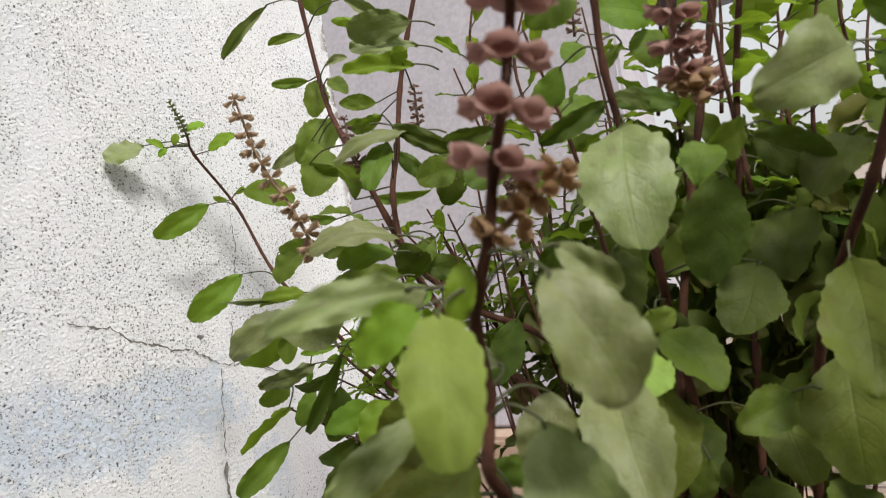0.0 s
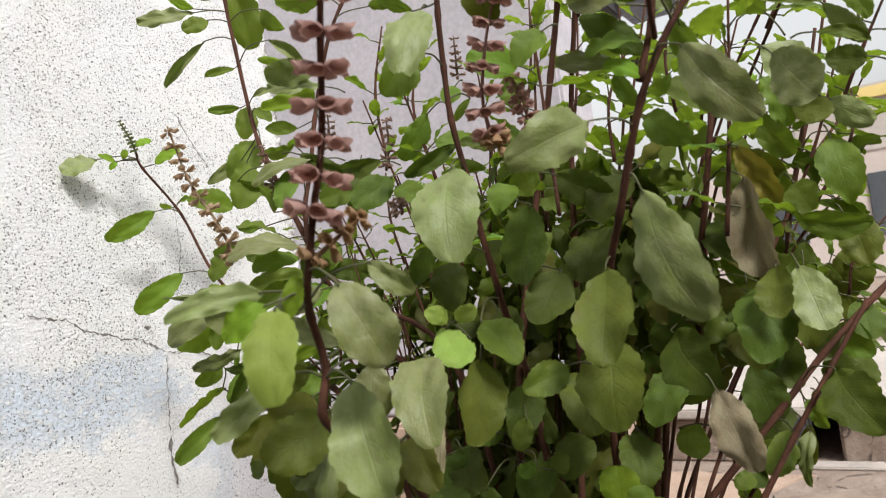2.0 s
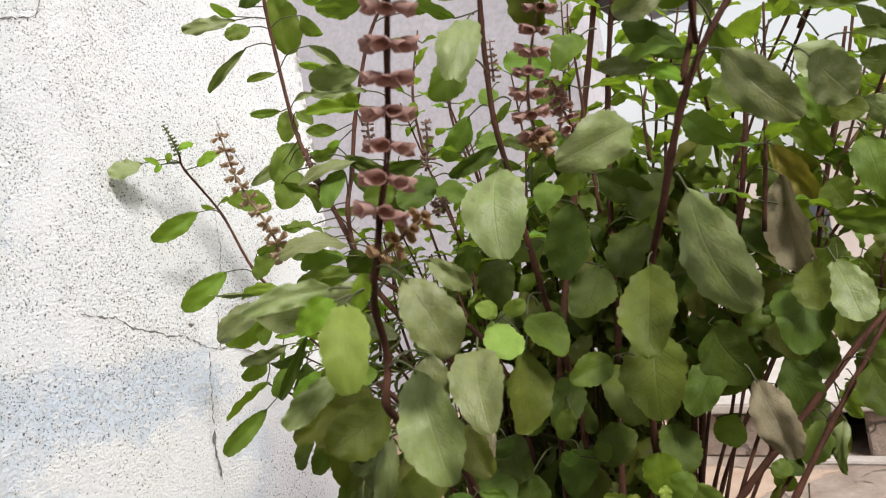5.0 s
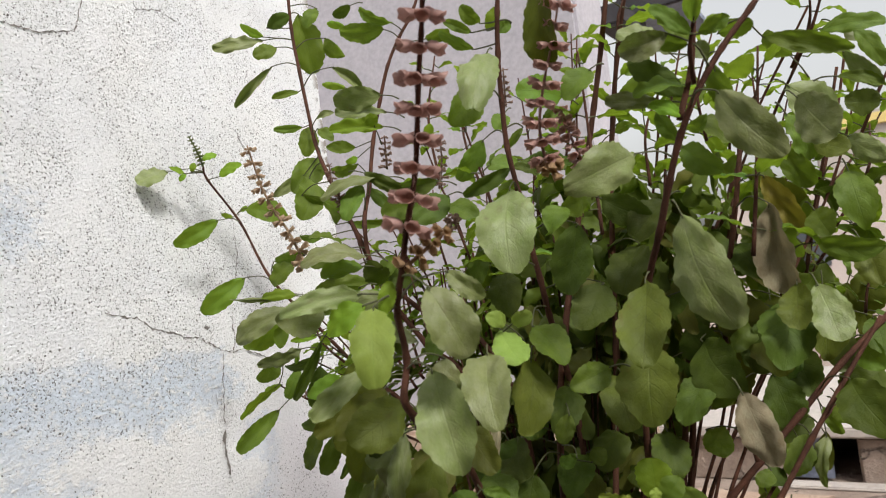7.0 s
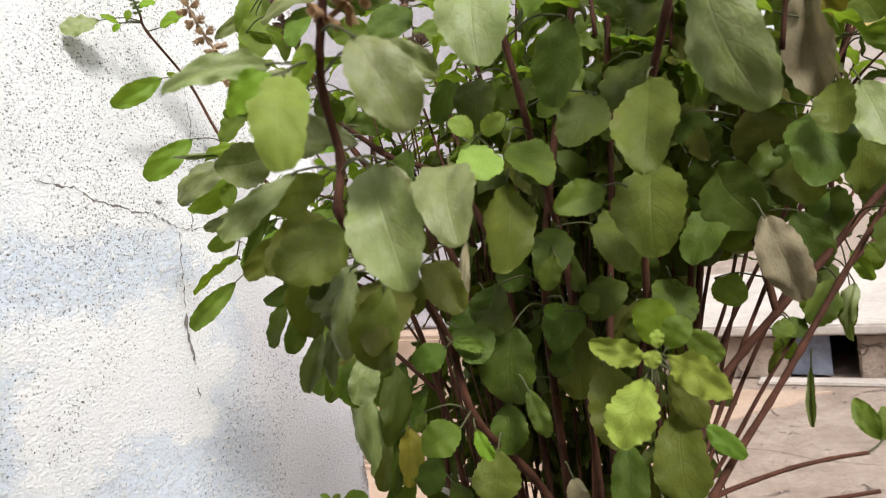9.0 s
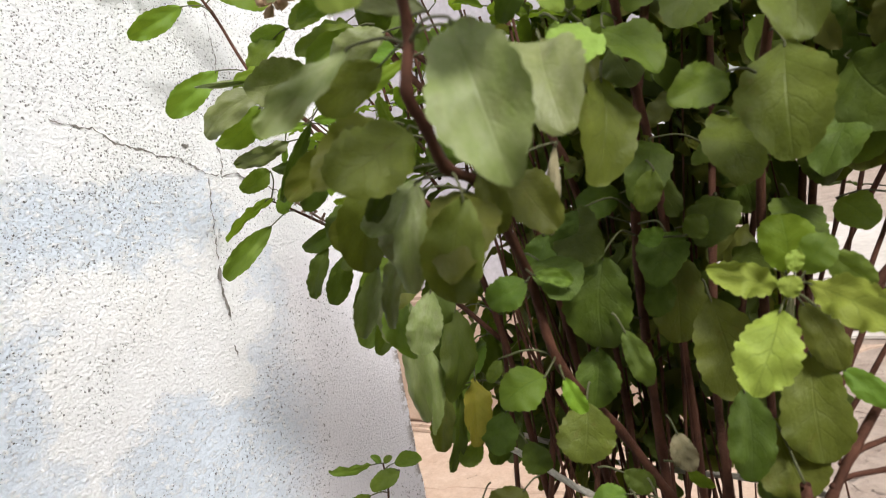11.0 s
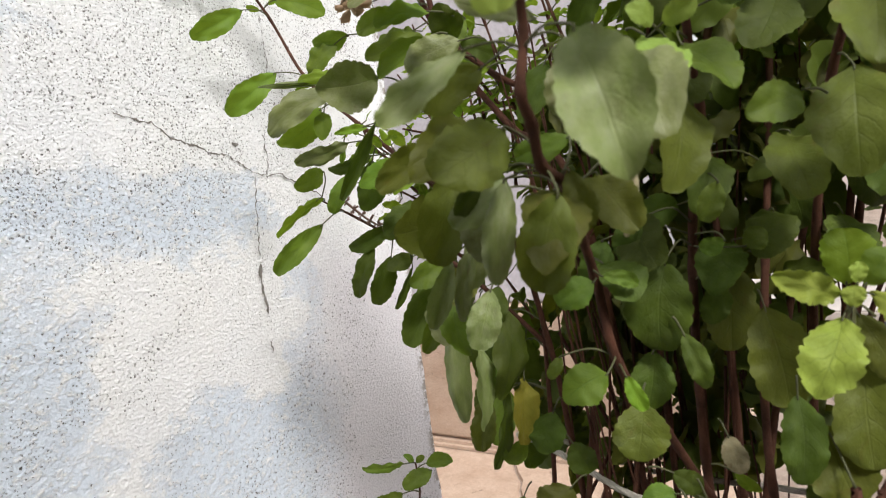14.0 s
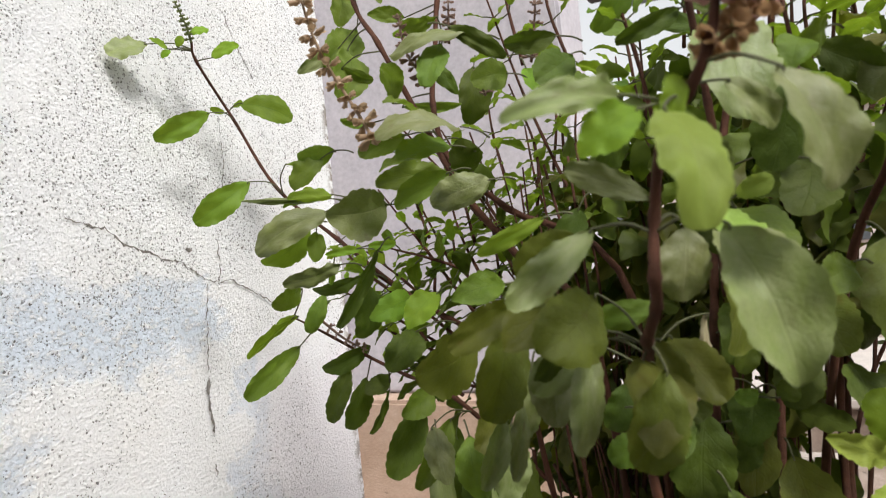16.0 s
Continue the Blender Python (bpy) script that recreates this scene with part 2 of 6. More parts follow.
# ---- the place ----
def build_ground():
    bm = bmesh.new()
    bmesh.ops.create_grid(bm, x_segments=2, y_segments=2, size=60)
    tagged(mesh_object("ground", bm, M_PAVE), "pale worn stone and dust ground", "ground", kind="structure")
    # irregular worn flagstones, nearly flush
    rnd = random.Random(12)
    xs, ys = [-1.7 + 0.92 * i for i in range(6)], [0.12 + 0.667 * j for j in range(4)]
    knots = {(i, j): Vector((x + rnd.uniform(-.22, .22) + 0.4 * (j % 2), y + (rnd.uniform(-.16, .16) if j < 3 else 0), 0)) for i, x in enumerate(xs) for j, y in enumerate(ys)}
    for i in range(5):
        for j in range(3):
            a, b, c, d = knots[i, j], knots[i + 1, j], knots[i + 1, j + 1], knots[i, j + 1]
            rim = []
            for p, q in ((a, b), (b, c), (c, d), (d, a)):
                for u in (0.0, 0.1, 0.2, 0.3, 0.4, 0.5, 0.6, 0.7, 0.8, 0.9):
                    w = p.lerp(q, u)
                    rim.append(w + Vector((noise.noise(w * 9), noise.noise(w * 9 + Vector((5, 0, 0))), 0)) * 0.05)
            mid = (a + b + c + d) / 4
            lift = rnd.uniform(0.006, 0.011)
            bm = bmesh.new()
            low = [bm.verts.new(p + (mid - p).normalized() * 0.003) for p in rim]
            top = [bm.verts.new(p + (mid - p).normalized() * 0.007 + Vector((0, 0, lift))) for p in rim]
            hub = bm.verts.new(mid + Vector((0, 0, lift + 0.001)))
            for k in range(len(rim)):
                n = (k + 1) % len(rim)
                bm.faces.new((low[k], low[n], top[n], top[k]))
                bm.faces.new((top[k], top[n], hub))
            part("flagstone", bm, M_SAND if mid.x < 0.08 else M_PAVE, bpy.data.objects["ground"])
    # unseen earth bed, spread wide towards the camera to cut light bounced off paving
    bm = bmesh.new()
    bmesh.ops.create_circle(bm, cap_ends=True, segments=40, radius=0.5)
    bmesh.ops.subdivide_edges(bm, edges=bm.edges, cuts=2, use_grid_fill=True)
    for v in bm.verts:
        r = v.co.length
        v.co = Vector((0.56 + v.co.x * 1.08, -0.62 + v.co.y * 1.6, 0.012 + max(0, 0.05 * (1 - (r / 0.5) ** 2)) + 0.008 * noise.noise(v.co * 14)))
    tagged(mesh_object("soil_bed", bm, M_EARTH, True), "dry brown earth heaped round the stems, spread wide unseen to cut bounced light", "soil", kind="structure")


def crack(points, width, parent):
    """A jagged open crack in the wash, following points (y, z) on the wall."""
    rnd = random.Random(len(points) * 7 + int(points[0][0] * 1000))
    line = []
    for (ya, za), (yb, zb) in zip(points, points[1:]):
        n = max(2, int(math.hypot(yb - ya, zb - za) / 0.0032))
        for i in range(n):
            u = i / n
            line.append((ya + (yb - ya) * u + rnd.uniform(-.0014, .0014), za + (zb - za) * u + rnd.uniform(-.0014, .0014)))
    line.append(points[-1])
    bm = bmesh.new()
    prev = None
    for i, (y, z) in enumerate(line):
        a, b = line[max(i - 1, 0)], line[min(i + 1, len(line) - 1)]
        d = Vector((0, b[0] - a[0], b[1] - a[1])).normalized()
        s = Vector((0, -d.z, d.y)) * width * rnd.choice((0.15, 0.35, 0.5, 0.7, 0.85)) * (0.35 if i in (0, len(line) - 1) else 1)
        c = Vector((0.0012, y, z))
        pair = (bm.verts.new(c + s / 2), bm.verts.new(c - s / 2))
        if prev:
            bm.faces.new((prev[0], prev[1], pair[1], pair[0]))
        prev = pair
    part("crack", bm, M_CRACK, parent, "dark hairline crack")


def build_wall():
    bm = bmesh.new()
    rows, cols = 90, 110
    grid = []
    for j in range(rows + 1):
        z = 2.6 * j / rows
        line = []
        for i in range(cols + 1):
            y = -3.2 * (1 - i / cols) ** 1.6
            wave = 0.0035 * noise.noise(Vector((0, y * 5, z * 5))) + 0.0015 * noise.noise(Vector((3, y * 22, z * 22)))
            e = 0.0045 * noise.noise(Vector((7, y, z * 28))) + 0.002 * noise.noise(Vector((9, 0, z * 90)))
            line.append(bm.verts.new((wave - (0.006 if i == cols else 0), y + (e if i >= cols - 1 else 0), z)))
        grid.append(line)
    for a, b in zip(grid, grid[1:]):
        for i in range(cols):
            bm.faces.new((a[i], a[i + 1], b[i + 1], b[i]))
    rear = []
    for line in grid:
        p = line[-1].co
        rear.append([bm.verts.new((p.x - 0.012, p.y + 0.004, p.z)), bm.verts.new((-0.25, 0.004, p.z)), bm.verts.new((-0.25, -3.2, p.z))])
    for j in range(rows):
        a, b = [grid[j][-1], *rear[j], grid[j][0]], [grid[j + 1][-1], *rear[j + 1], grid[j + 1][0]]
        for k in range(4):
            bm.faces.new((a[k], a[k + 1], b[k + 1], b[k]))
    bm.faces.new([*grid[-1], *rear[-1]])
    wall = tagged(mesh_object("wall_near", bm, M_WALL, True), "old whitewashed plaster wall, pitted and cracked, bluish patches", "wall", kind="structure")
    crack(((-0.414, 1.041), (-0.393, 1.033), (-0.374, 1.03), (-0.358, 1.016), (-0.331, 1.006), (-0.31, 0.998), (-0.291, 0.994), (-0.255, 0.972), (-0.239, 0.969)), 0.0030, wall)
    crack(((-0.239, 0.969), (-0.224, 0.971), (-0.197, 0.958), (-0.17, 0.944), (-0.156, 0.937)), 0.0022, wall)
    crack(((-0.239, 0.969), (-0.235, 0.989), (-0.237, 1.0), (-0.234, 1.02)), 0.0024, wall)
    crack(((-0.256, 0.97), (-0.261, 0.945), (-0.263, 0.932), (-0.265, 0.905), (-0.268, 0.88)), 0.0022, wall)
    crack(((-0.269, 0.872), (-0.271, 0.863), (-0.271, 0.851)), 0.0068, wall)
    crack(((-0.271, 0.851), (-0.270, 0.84), (-0.268, 0.815)), 0.0044, wall)
    crack(((-0.271, 0.785), (-0.270, 0.772)), 0.0042, wall)
    crack(((-0.191, 1.285), (-0.188, 1.262), (-0.168, 1.225), (-0.15, 1.20)), 0.0022, wall)
    crack(((-0.215, 1.15), (-0.214, 1.10), (-0.222, 1.06)), 0.0018, wall)
    crack(((-0.507, 1.352), (-0.455, 1.35), (-0.411, 1.36), (-0.398, 1.40)), 0.002, wall)
    crack(((-0.33, 1.405), (-0.297, 1.414), (-0.27, 1.405)), 0.002, wall)
    crack(((-0.281, 1.007), (-0.273, 1.005)), 0.007, wall)


def build_background():
    bm = box_bm(-4.0, 0.03, 1.22, 1.5, 0.5, 3.4, 0.01)
    tagged(mesh_object("wall_lilac", bm, M_LILAC), "smooth pale lilac painted house wall", "wall", kind="structure")
    plinth = tagged(new("plinth"), "rough sandstone plinth along the foot of the house", "plinth", kind="structure")
    rnd = random.Random(4)
    x = -4.0
    while x < -0.25:
        w = 1.345
        for z0, z1, y0 in ((0.0, 0.035, 1.10), (0.038, 0.496, 1.12)):
            part("stone_block", box_bm(x, min(x + w, 0.04) - 0.003, y0 + rnd.uniform(0, 0.006), 1.5, z0, z1, 0.012), M_SAND, plinth)
        x += w
    # the low stone platform with a hollow under its slab
    plat = tagged(new("stone_platform"), "low stone platform with a pale top slab and a hollow beneath", "platform", kind="structure")
    plat.location = (0, 2.3, 0)

    def at(bm):
        bmesh.ops.translate(bm, verts=bm.verts, vec=(0, -2.3, 0))
        return bm
    part("top_slab", at(box_bm(-0.35, 2.6, 2.24, 3.6, 0.192, 0.235, 0.008)), M_SLAB, plat, "pale worn top slab")
    part("block", at(box_bm(-0.35, 0.31, 2.28, 3.5, 0.0, 0.188, 0.01)), M_PAVE, plat)
    part("block", at(box_bm(0.56, 2.6, 2.28, 3.5, 0.0, 0.188, 0.01)), M_PAVE, plat)
    # dark panel added at the back, its colour standing for the hollow's shade
    part("hollow_back", at(box_bm(0.30, 0.57, 2.75, 2.80, 0.0, 0.188)), M_DARK, plat, "dark panel standing for the shade in the hollow")
    part("tin_sheet", at(box_bm(0.315, 0.465, 2.31, 2.325, 0.012, 0.18, 0.003)), M_BLUEGREY, plat, "faded blue-grey tin sheet")
    part("sill", at(box_bm(0.2, 0.7, 2.2, 2.276, 0.0, 0.014, 0.005)), M_SLAB, plat)
    eave = tagged(new("roof_eave"), "dark grey tin eave beyond the lilac wall", "eave", kind="structure")
    eave.location = (0.057, 1.727, 1.884)
    part("sheet", box_bm(-0.02, 0.204, 0.0, 0.5, 0.0, 0.03, 0.004), M_BLUEGREY, eave)
    part("fascia", box_bm(-0.03, 0.214, -0.025, -0.003, -0.005, 0.14, 0.004), M_DARK, eave, "dark fascia board")
    part("beam", box_bm(-0.057, 0.04, -0.225, 0.09, -0.08, -0.008, 0.006), M_DARK, eave)
    house = tagged(new("far_house"), "far pinkish house with a yellow painted band", "house")
    house.location = (1.5, 9.0, 0)

    def hs(bm):
        bmesh.ops.translate(bm, verts=bm.verts, vec=(-1.5, -9.0, 0))
        return bm
    part("wall", hs(box_bm(-1.0, 5.5, 9.0, 12, 0, 1.5, 0.02)), M_FARWALL, house)
    part("band", hs(box_bm(0.3, 5.5, 8.95, 8.998, 2.12, 2.26, 0.01)), M_YELLOW, house, "yellow painted band")
    part("parapet", hs(box_bm(0.2, 5.6, 9.0, 12.2, 1.5, 2.3, 0.02)), M_SLAB, house)
    for x in (-0.5, 0.9, 2.3, 3.7):
        part("window", hs(box_bm(x, x + 0.7, 8.97, 8.998, 0.5, 1.25, 0.01)), M_FARWIN, house, "dark window")


def build_surround():
    """Plain unseen walls, added behind the camera and beside it to block skylight."""
    tagged(mesh_object("wall_yard_rear", box_bm(-0.25, 3.6, -2.4, -2.2, 0, 3.6, 0.01), M_BLOCK), "plain unseen wall added behind the camera to block skylight", "wall", kind="structure")
    tagged(mesh_object("wall_yard_side", box_bm(3.4, 3.6, -2.2, 0.6, 0, 2.0, 0.01), M_BLOCK), "plain unseen wall added at the side to block low skylight", "wall", kind="structure")


build_ground()
build_wall()
build_background()
build_surround()


# ---- leaf, stem and spike materials ----
def leaf_material(name, base, pale, through_col, dust=0.0, spots=None, gloss=0.50, trans=0.20, quilted=0.35, sheen=0.18):
    m, n, l, b = shader(name)
    co = coords(n)
    uv = coords(n, "UV")
    sep = n.new("ShaderNodeSeparateXYZ")
    l.new(uv, sep.inputs[0])
    u, v = sep.outputs[0], sep.outputs[1]
    a = maths(n, l, 'MULTIPLY', maths(n, l, 'ABSOLUTE', maths(n, l, 'SUBTRACT', u, 0.5)), 2.0)
    mid = maths(n, l, 'SUBTRACT', 1.0, maths(n, l, 'DIVIDE', a, 0.045), clamp=True)
    wob = tex(n, l, "ShaderNodeTexNoise", 4.0, uv, 2)
    s = maths(n, l, 'SUBTRACT', maths(n, l, 'MULTIPLY', v, 6.0), maths(n, l, 'MULTIPLY', a, 1.9))
    s = maths(n, l, 'ADD', s, maths(n, l, 'MULTIPLY', wob.outputs[0], 0.9))
    tri = maths(n, l, 'ABSOLUTE', maths(n, l, 'SUBTRACT', maths(n, l, 'FRACT', s), 0.5))
    rib = maths(n, l, 'SUBTRACT', 1.0, maths(n, l, 'DIVIDE', tri, 0.10), clamp=True)
    rib = maths(n, l, 'MULTIPLY', rib, maths(n, l, 'SUBTRACT', 1.0, maths(n, l, 'MULTIPLY', a, 0.85)))
    vein = maths(n, l, 'MAXIMUM', mid, maths(n, l, 'MULTIPLY', rib, quilted))
    info = n.new("ShaderNodeObjectInfo")
    turn = maths(n, l, 'MULTIPLY', info.outputs["Random"], 40.0)

    def own_noise(scale, detail=5, rough=0.65):
        """Noise that differs from leaf to leaf."""
        t = tex(n, l, "ShaderNodeTexNoise", scale, co, detail, rough)
        t.noise_dimensions = '4D'
        l.new(turn, t.inputs["W"])
        return t.outputs[0]
    r = ramp(n, [(0.3, base), (0.72, pale)])
    l.new(own_noise(2.6), r.inputs[0])
    hsv = n.new("ShaderNodeHueSaturation")
    l.new(maths(n, l, 'ADD', maths(n, l, 'MULTIPLY', info.outputs["Random"], 0.036), 0.478), hsv.inputs["Hue"])
    l.new(maths(n, l, 'ADD', maths(n, l, 'MULTIPLY', info.outputs["Random"], 0.50), 0.74), hsv.inputs["Value"])
    l.new(r.outputs[0], hsv.inputs["Color"])
    col = mix(n, l, maths(n, l, 'MULTIPLY', mid, 0.13), hsv.outputs[0], tuple(min(1, c * 1.5 + 0.01) for c in pale))
    col = mix(n, l, maths(n, l, 'MULTIPLY', maths(n, l, 'MAXIMUM', rib, maths(n, l, 'MULTIPLY', mid, quilted)), 0.75 * quilted), col, tuple(c * 0.62 for c in base))
    # paler margin: the bright rim highlight of lit edges, put into the colour
    rim = maths(n, l, 'DIVIDE', maths(n, l, 'SUBTRACT', a, 0.92), 0.08, clamp=True)
    col = mix(n, l, maths(n, l, 'MULTIPLY', rim, 0.22), col, tuple(min(1, c * 1.3 + 0.01) for c in pale))
    if dust:
        dn = ramp(n, [(0.38, 0.0), (0.68, dust)])
        l.new(own_noise(4.5, 7, 0.72), dn.inputs[0])
        col = mix(n, l, dn.outputs[0], col, (0.36, 0.36, 0.235))
    sn = ramp(n, [(0.60, 0.0), (0.72, 0.75)] if spots else [(0.73, 0.0), (0.78, 0.55)])
    l.new(own_noise(3.4, 5, 0.6), sn.inputs[0])
    col = mix(n, l, sn.outputs[0], col, spots or (0.13, 0.085, 0.03))
    fine = tex(n, l, "ShaderNodeTexNoise", 30.0, co, 5, 0.72)
    fr = ramp(n, [(0.25, 0.82), (0.7, 1.0)])
    l.new(fine.outputs[0], fr.inputs[0])
    col = mix(n, l, 1.0, col, fr.outputs[0], 'MULTIPLY')
    l.new(col, b.inputs["Base Color"])
    b.inputs["Roughness"].default_value = gloss
    b.inputs["Specular IOR Level"].default_value = sheen
    hgt = maths(n, l, 'ADD', maths(n, l, 'MULTIPLY', fine.outputs[0], 0.14), maths(n, l, 'MULTIPLY', rib, -0.22 * quilted / 0.35))
    hgt = maths(n, l, 'ADD', hgt, maths(n, l, 'MULTIPLY', own_noise(6.0, 3), 1.0))
    hgt = maths(n, l, 'SUBTRACT', hgt, maths(n, l, 'MULTIPLY', mid, 0.4))
    bump(n, l, b, hgt, 0.30, 0.004)
    tr = n.new("ShaderNodeBsdfTranslucent")
    l.new(mix(n, l, maths(n, l, 'MULTIPLY', vein, 0.4), through_col, base), tr.inputs["Color"])
    ms = n.new("ShaderNodeMixShader")
    ms.inputs[0].default_value = trans
    l.new(b.outputs[0], ms.inputs[1])
    l.new(tr.outputs[0], ms.inputs[2])
    l.new(ms.outputs[0], n["Material Output"].inputs["Surface"])
    return m


LEAF = {
    "green": leaf_material("leaf_green", (0.075, 0.132, 0.013), (0.137, 0.210, 0.024), (0.248, 0.377, 0.026), 0.10, gloss=0.52, trans=0.28),
    # green at about 0.6: shade put into the colour, mostly for deep leaves
    "dark": leaf_material("leaf_green_shaded", (0.048, 0.078, 0.008), (0.084, 0.123, 0.013), (0.133, 0.215, 0.014), 0.06, gloss=0.58),
    "dusty": leaf_material("leaf_dusty", (0.139, 0.179, 0.045), (0.219, 0.262, 0.076), (0.189, 0.278, 0.034), 0.40, (0.140, 0.118, 0.045), 0.52, 0.20, 0.22, 0.5),
    "young": leaf_material("leaf_young", (0.127, 0.248, 0.017), (0.204, 0.341, 0.033), (0.339, 0.488, 0.034), 0.0, trans=0.4),
    "bright": leaf_material("leaf_bright", (0.21, 0.326, 0.053), (0.304, 0.42, 0.1), (0.391, 0.494, 0.072), 0.0, trans=0.34, quilted=0.22),
    "rosette": leaf_material("leaf_rosette", (0.230, 0.320, 0.045), (0.340, 0.430, 0.085), (0.40, 0.48, 0.06), 0.0, trans=0.34, quilted=0.9),
    "fresh": leaf_material("leaf_fresh", (0.088, 0.169, 0.020), (0.146, 0.248, 0.035), (0.288, 0.429, 0.025), 0.0, trans=0.36),
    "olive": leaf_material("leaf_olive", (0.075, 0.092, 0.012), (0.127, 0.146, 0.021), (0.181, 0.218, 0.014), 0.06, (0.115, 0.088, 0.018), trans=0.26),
    "dry": leaf_material("leaf_dry", (0.270, 0.232, 0.128), (0.385, 0.335, 0.205), (0.29, 0.235, 0.11), 0.5, (0.166, 0.114, 0.050), 0.75, 0.2),
    "yellowed": leaf_material("leaf_yellowed", (0.199, 0.196, 0.024), (0.3, 0.264, 0.041), (0.393, 0.329, 0.038), 0.0, (0.116, 0.082, 0.016)),
}
M_STEM = mottled("stem_bark", (0.044, 0.017, 0.010), (0.120, 0.049, 0.029), 60.0, 0.75, 700, 0.6, 0.0015)
M_STEM.node_tree.nodes["Principled BSDF"].inputs["Specular IOR Level"].default_value = 0.2
M_STEM_YOUNG = mottled("stem_green", (0.058, 0.062, 0.022), (0.105, 0.108, 0.042), 50.0, 0.65, 700, 0.4, 0.001)


def papery(name, c0, c1, through_col):
    """Dry, thin seed cups that let light through."""
    m = mottled(name, c0, c1, 0.9, 0.9, 7.0, 0.35, 0.001)
    n, l = m.node_tree.nodes, m.node_tree.links
    tr = n.new("ShaderNodeBsdfTranslucent")
    tr.inputs["Color"].default_value = (*through_col, 1)
    ms = n.new("ShaderNodeMixShader")
    ms.inputs[0].default_value = 0.38
    l.new(n["Principled BSDF"].outputs[0], ms.inputs[1])
    l.new(tr.outputs[0], ms.inputs[2])
    l.new(ms.outputs[0], n["Material Output"].inputs["Surface"])
    return m


SPIKE = {
    "brown": papery("seed_brown", (0.330, 0.190, 0.165), (0.540, 0.350, 0.305), (0.52, 0.30, 0.25)),
    "tan": papery("seed_tan", (0.330, 0.225, 0.140), (0.560, 0.420, 0.290), (0.50, 0.36, 0.22)),
    "orange": papery("seed_orange", (0.300, 0.180, 0.095), (0.480, 0.320, 0.180), (0.46, 0.29, 0.15)),
    "green": papery("bud_green", (0.130, 0.170, 0.060), (0.220, 0.250, 0.110), (0.25, 0.30, 0.10)),
    "bud": papery("bud_purple", (0.200, 0.125, 0.100), (0.340, 0.240, 0.190), (0.34, 0.22, 0.16)),
}


def leaf_mesh(seed, wavy=0.0, tooth=0.018, teeth=9, half=5):
    """A blade one long and one wide, scalloped at the edge, folded at the rib; base at 0, tip at y = 1."""
    rnd = random.Random(seed)
    rows = teeth * 3
    droop, fold = rnd.uniform(0.02, 0.16), rnd.uniform(0.03, 0.30)
    hook = rnd.uniform(-0.02, 0.16)
    twist, skew = rnd.uniform(-0.35, 0.35), rnd.uniform(-0.07, 0.07)
    acute = rnd.random() < 0.22
    blunt_tip = rnd.uniform(0.60, 0.74) if acute else rnd.uniform(0.42, 0.55)
    blunt_base = rnd.uniform(0.52, 0.72)
    widest = rnd.uniform(0.42, 0.50) if acute else rnd.uniform(0.46, 0.60)
    curl, phase = rnd.uniform(-0.18, 0.08), rnd.uniform(0, 6)
    ripple = rnd.uniform(0.010, 0.034) + wavy * 0.6
    off = Vector((seed * 3.1, 0, 0))
    bm = bmesh.new()
    uv = bm.loops.layers.uv.new("UVMap")
    grid, place = [], {}
    for j in range(rows + 1):
        u = j / rows
        y = 0.55 * u + 0.45 * (0.5 - 0.5 * math.cos(math.pi * u))
        if y < widest:
            w = 0.5 * math.sin(math.pi / 2 * y / widest) ** blunt_base
        else:
            w = 0.5 * math.sin(math.pi / 2 * (1 - y) / (1 - widest)) ** blunt_tip if j < rows else 0
        w = max(w, 0.015)
        line = []
        for i in range(-half, half + 1):
            s = i / half
            right = i > 0
            scallop = (-tooth, tooth * 0.8, tooth * 0.5)[(j + right) % 3] * (1 if 3 < j < rows - 1 else 0) * min(1, 3 * w)
            edge = scallop * (1 + 0.7 * noise.noise(Vector((j * 0.7, right * 9, 4)) + off)) if abs(i) == half else 0
            x = s * (w + edge) * (1 + 0.13 * noise.noise(Vector((y * 3, right * 5, 0)) + off)) + skew * math.sin(math.pi * y)
            z = droop * 4 * y * (1 - y) + fold * abs(x) * 0.9 - 0.25 * fold - hook * y ** 3
            z += curl * (abs(s) ** 3) * w + ripple * math.sin(y * (15 + 4 * right) + phase + right * 2) * s * s
            z += twist * x * (y - 0.5) + (0.05 + wavy) * noise.noise(Vector((x * 4, y * 5, 0)) + off) * (0.3 + abs(s))
            yy = y + (0.015 * (abs(s) ** 2) if 0 < j < rows else 0)
            vtx = bm.verts.new((x, yy, z * (0.35 if j == 0 else 1)))
            place[vtx] = (0.5 + s * 0.5, y)
            line.append(vtx)
        grid.append(line)
    for a, b in zip(grid, grid[1:]):
        for i in range(2 * half):
            f = bm.faces.new((a[i], a[i + 1], b[i + 1], b[i]))
            f.smooth = True
            for lo in f.loops:
                lo[uv].uv = place[lo.vert]
    me = bpy.data.meshes.new("leaf")
    bm.to_mesh(me)
    bm.free()
    return me


BLADES = {}
for kind, mat in LEAF.items():
    BLADES[kind] = []
    for k in range(9):
        me = leaf_mesh(k + 10 * len(BLADES), 0.05 if kind == "rosette" else 0.02 if kind in ("dry", "yellowed") else 0.0, 0.034 if kind == "rosette" else 0.018)
        me.materials.append(mat)
        BLADES[kind].append(me)

LEAF_RND = random.Random(5)
LABELS = {"dry": "withered grey-brown leaf", "yellowed": "yellowed leaf with a brown spot", "bright": "bright young yellow-green leaf", "rosette": "crinkled toothed yellow-green leaf"}


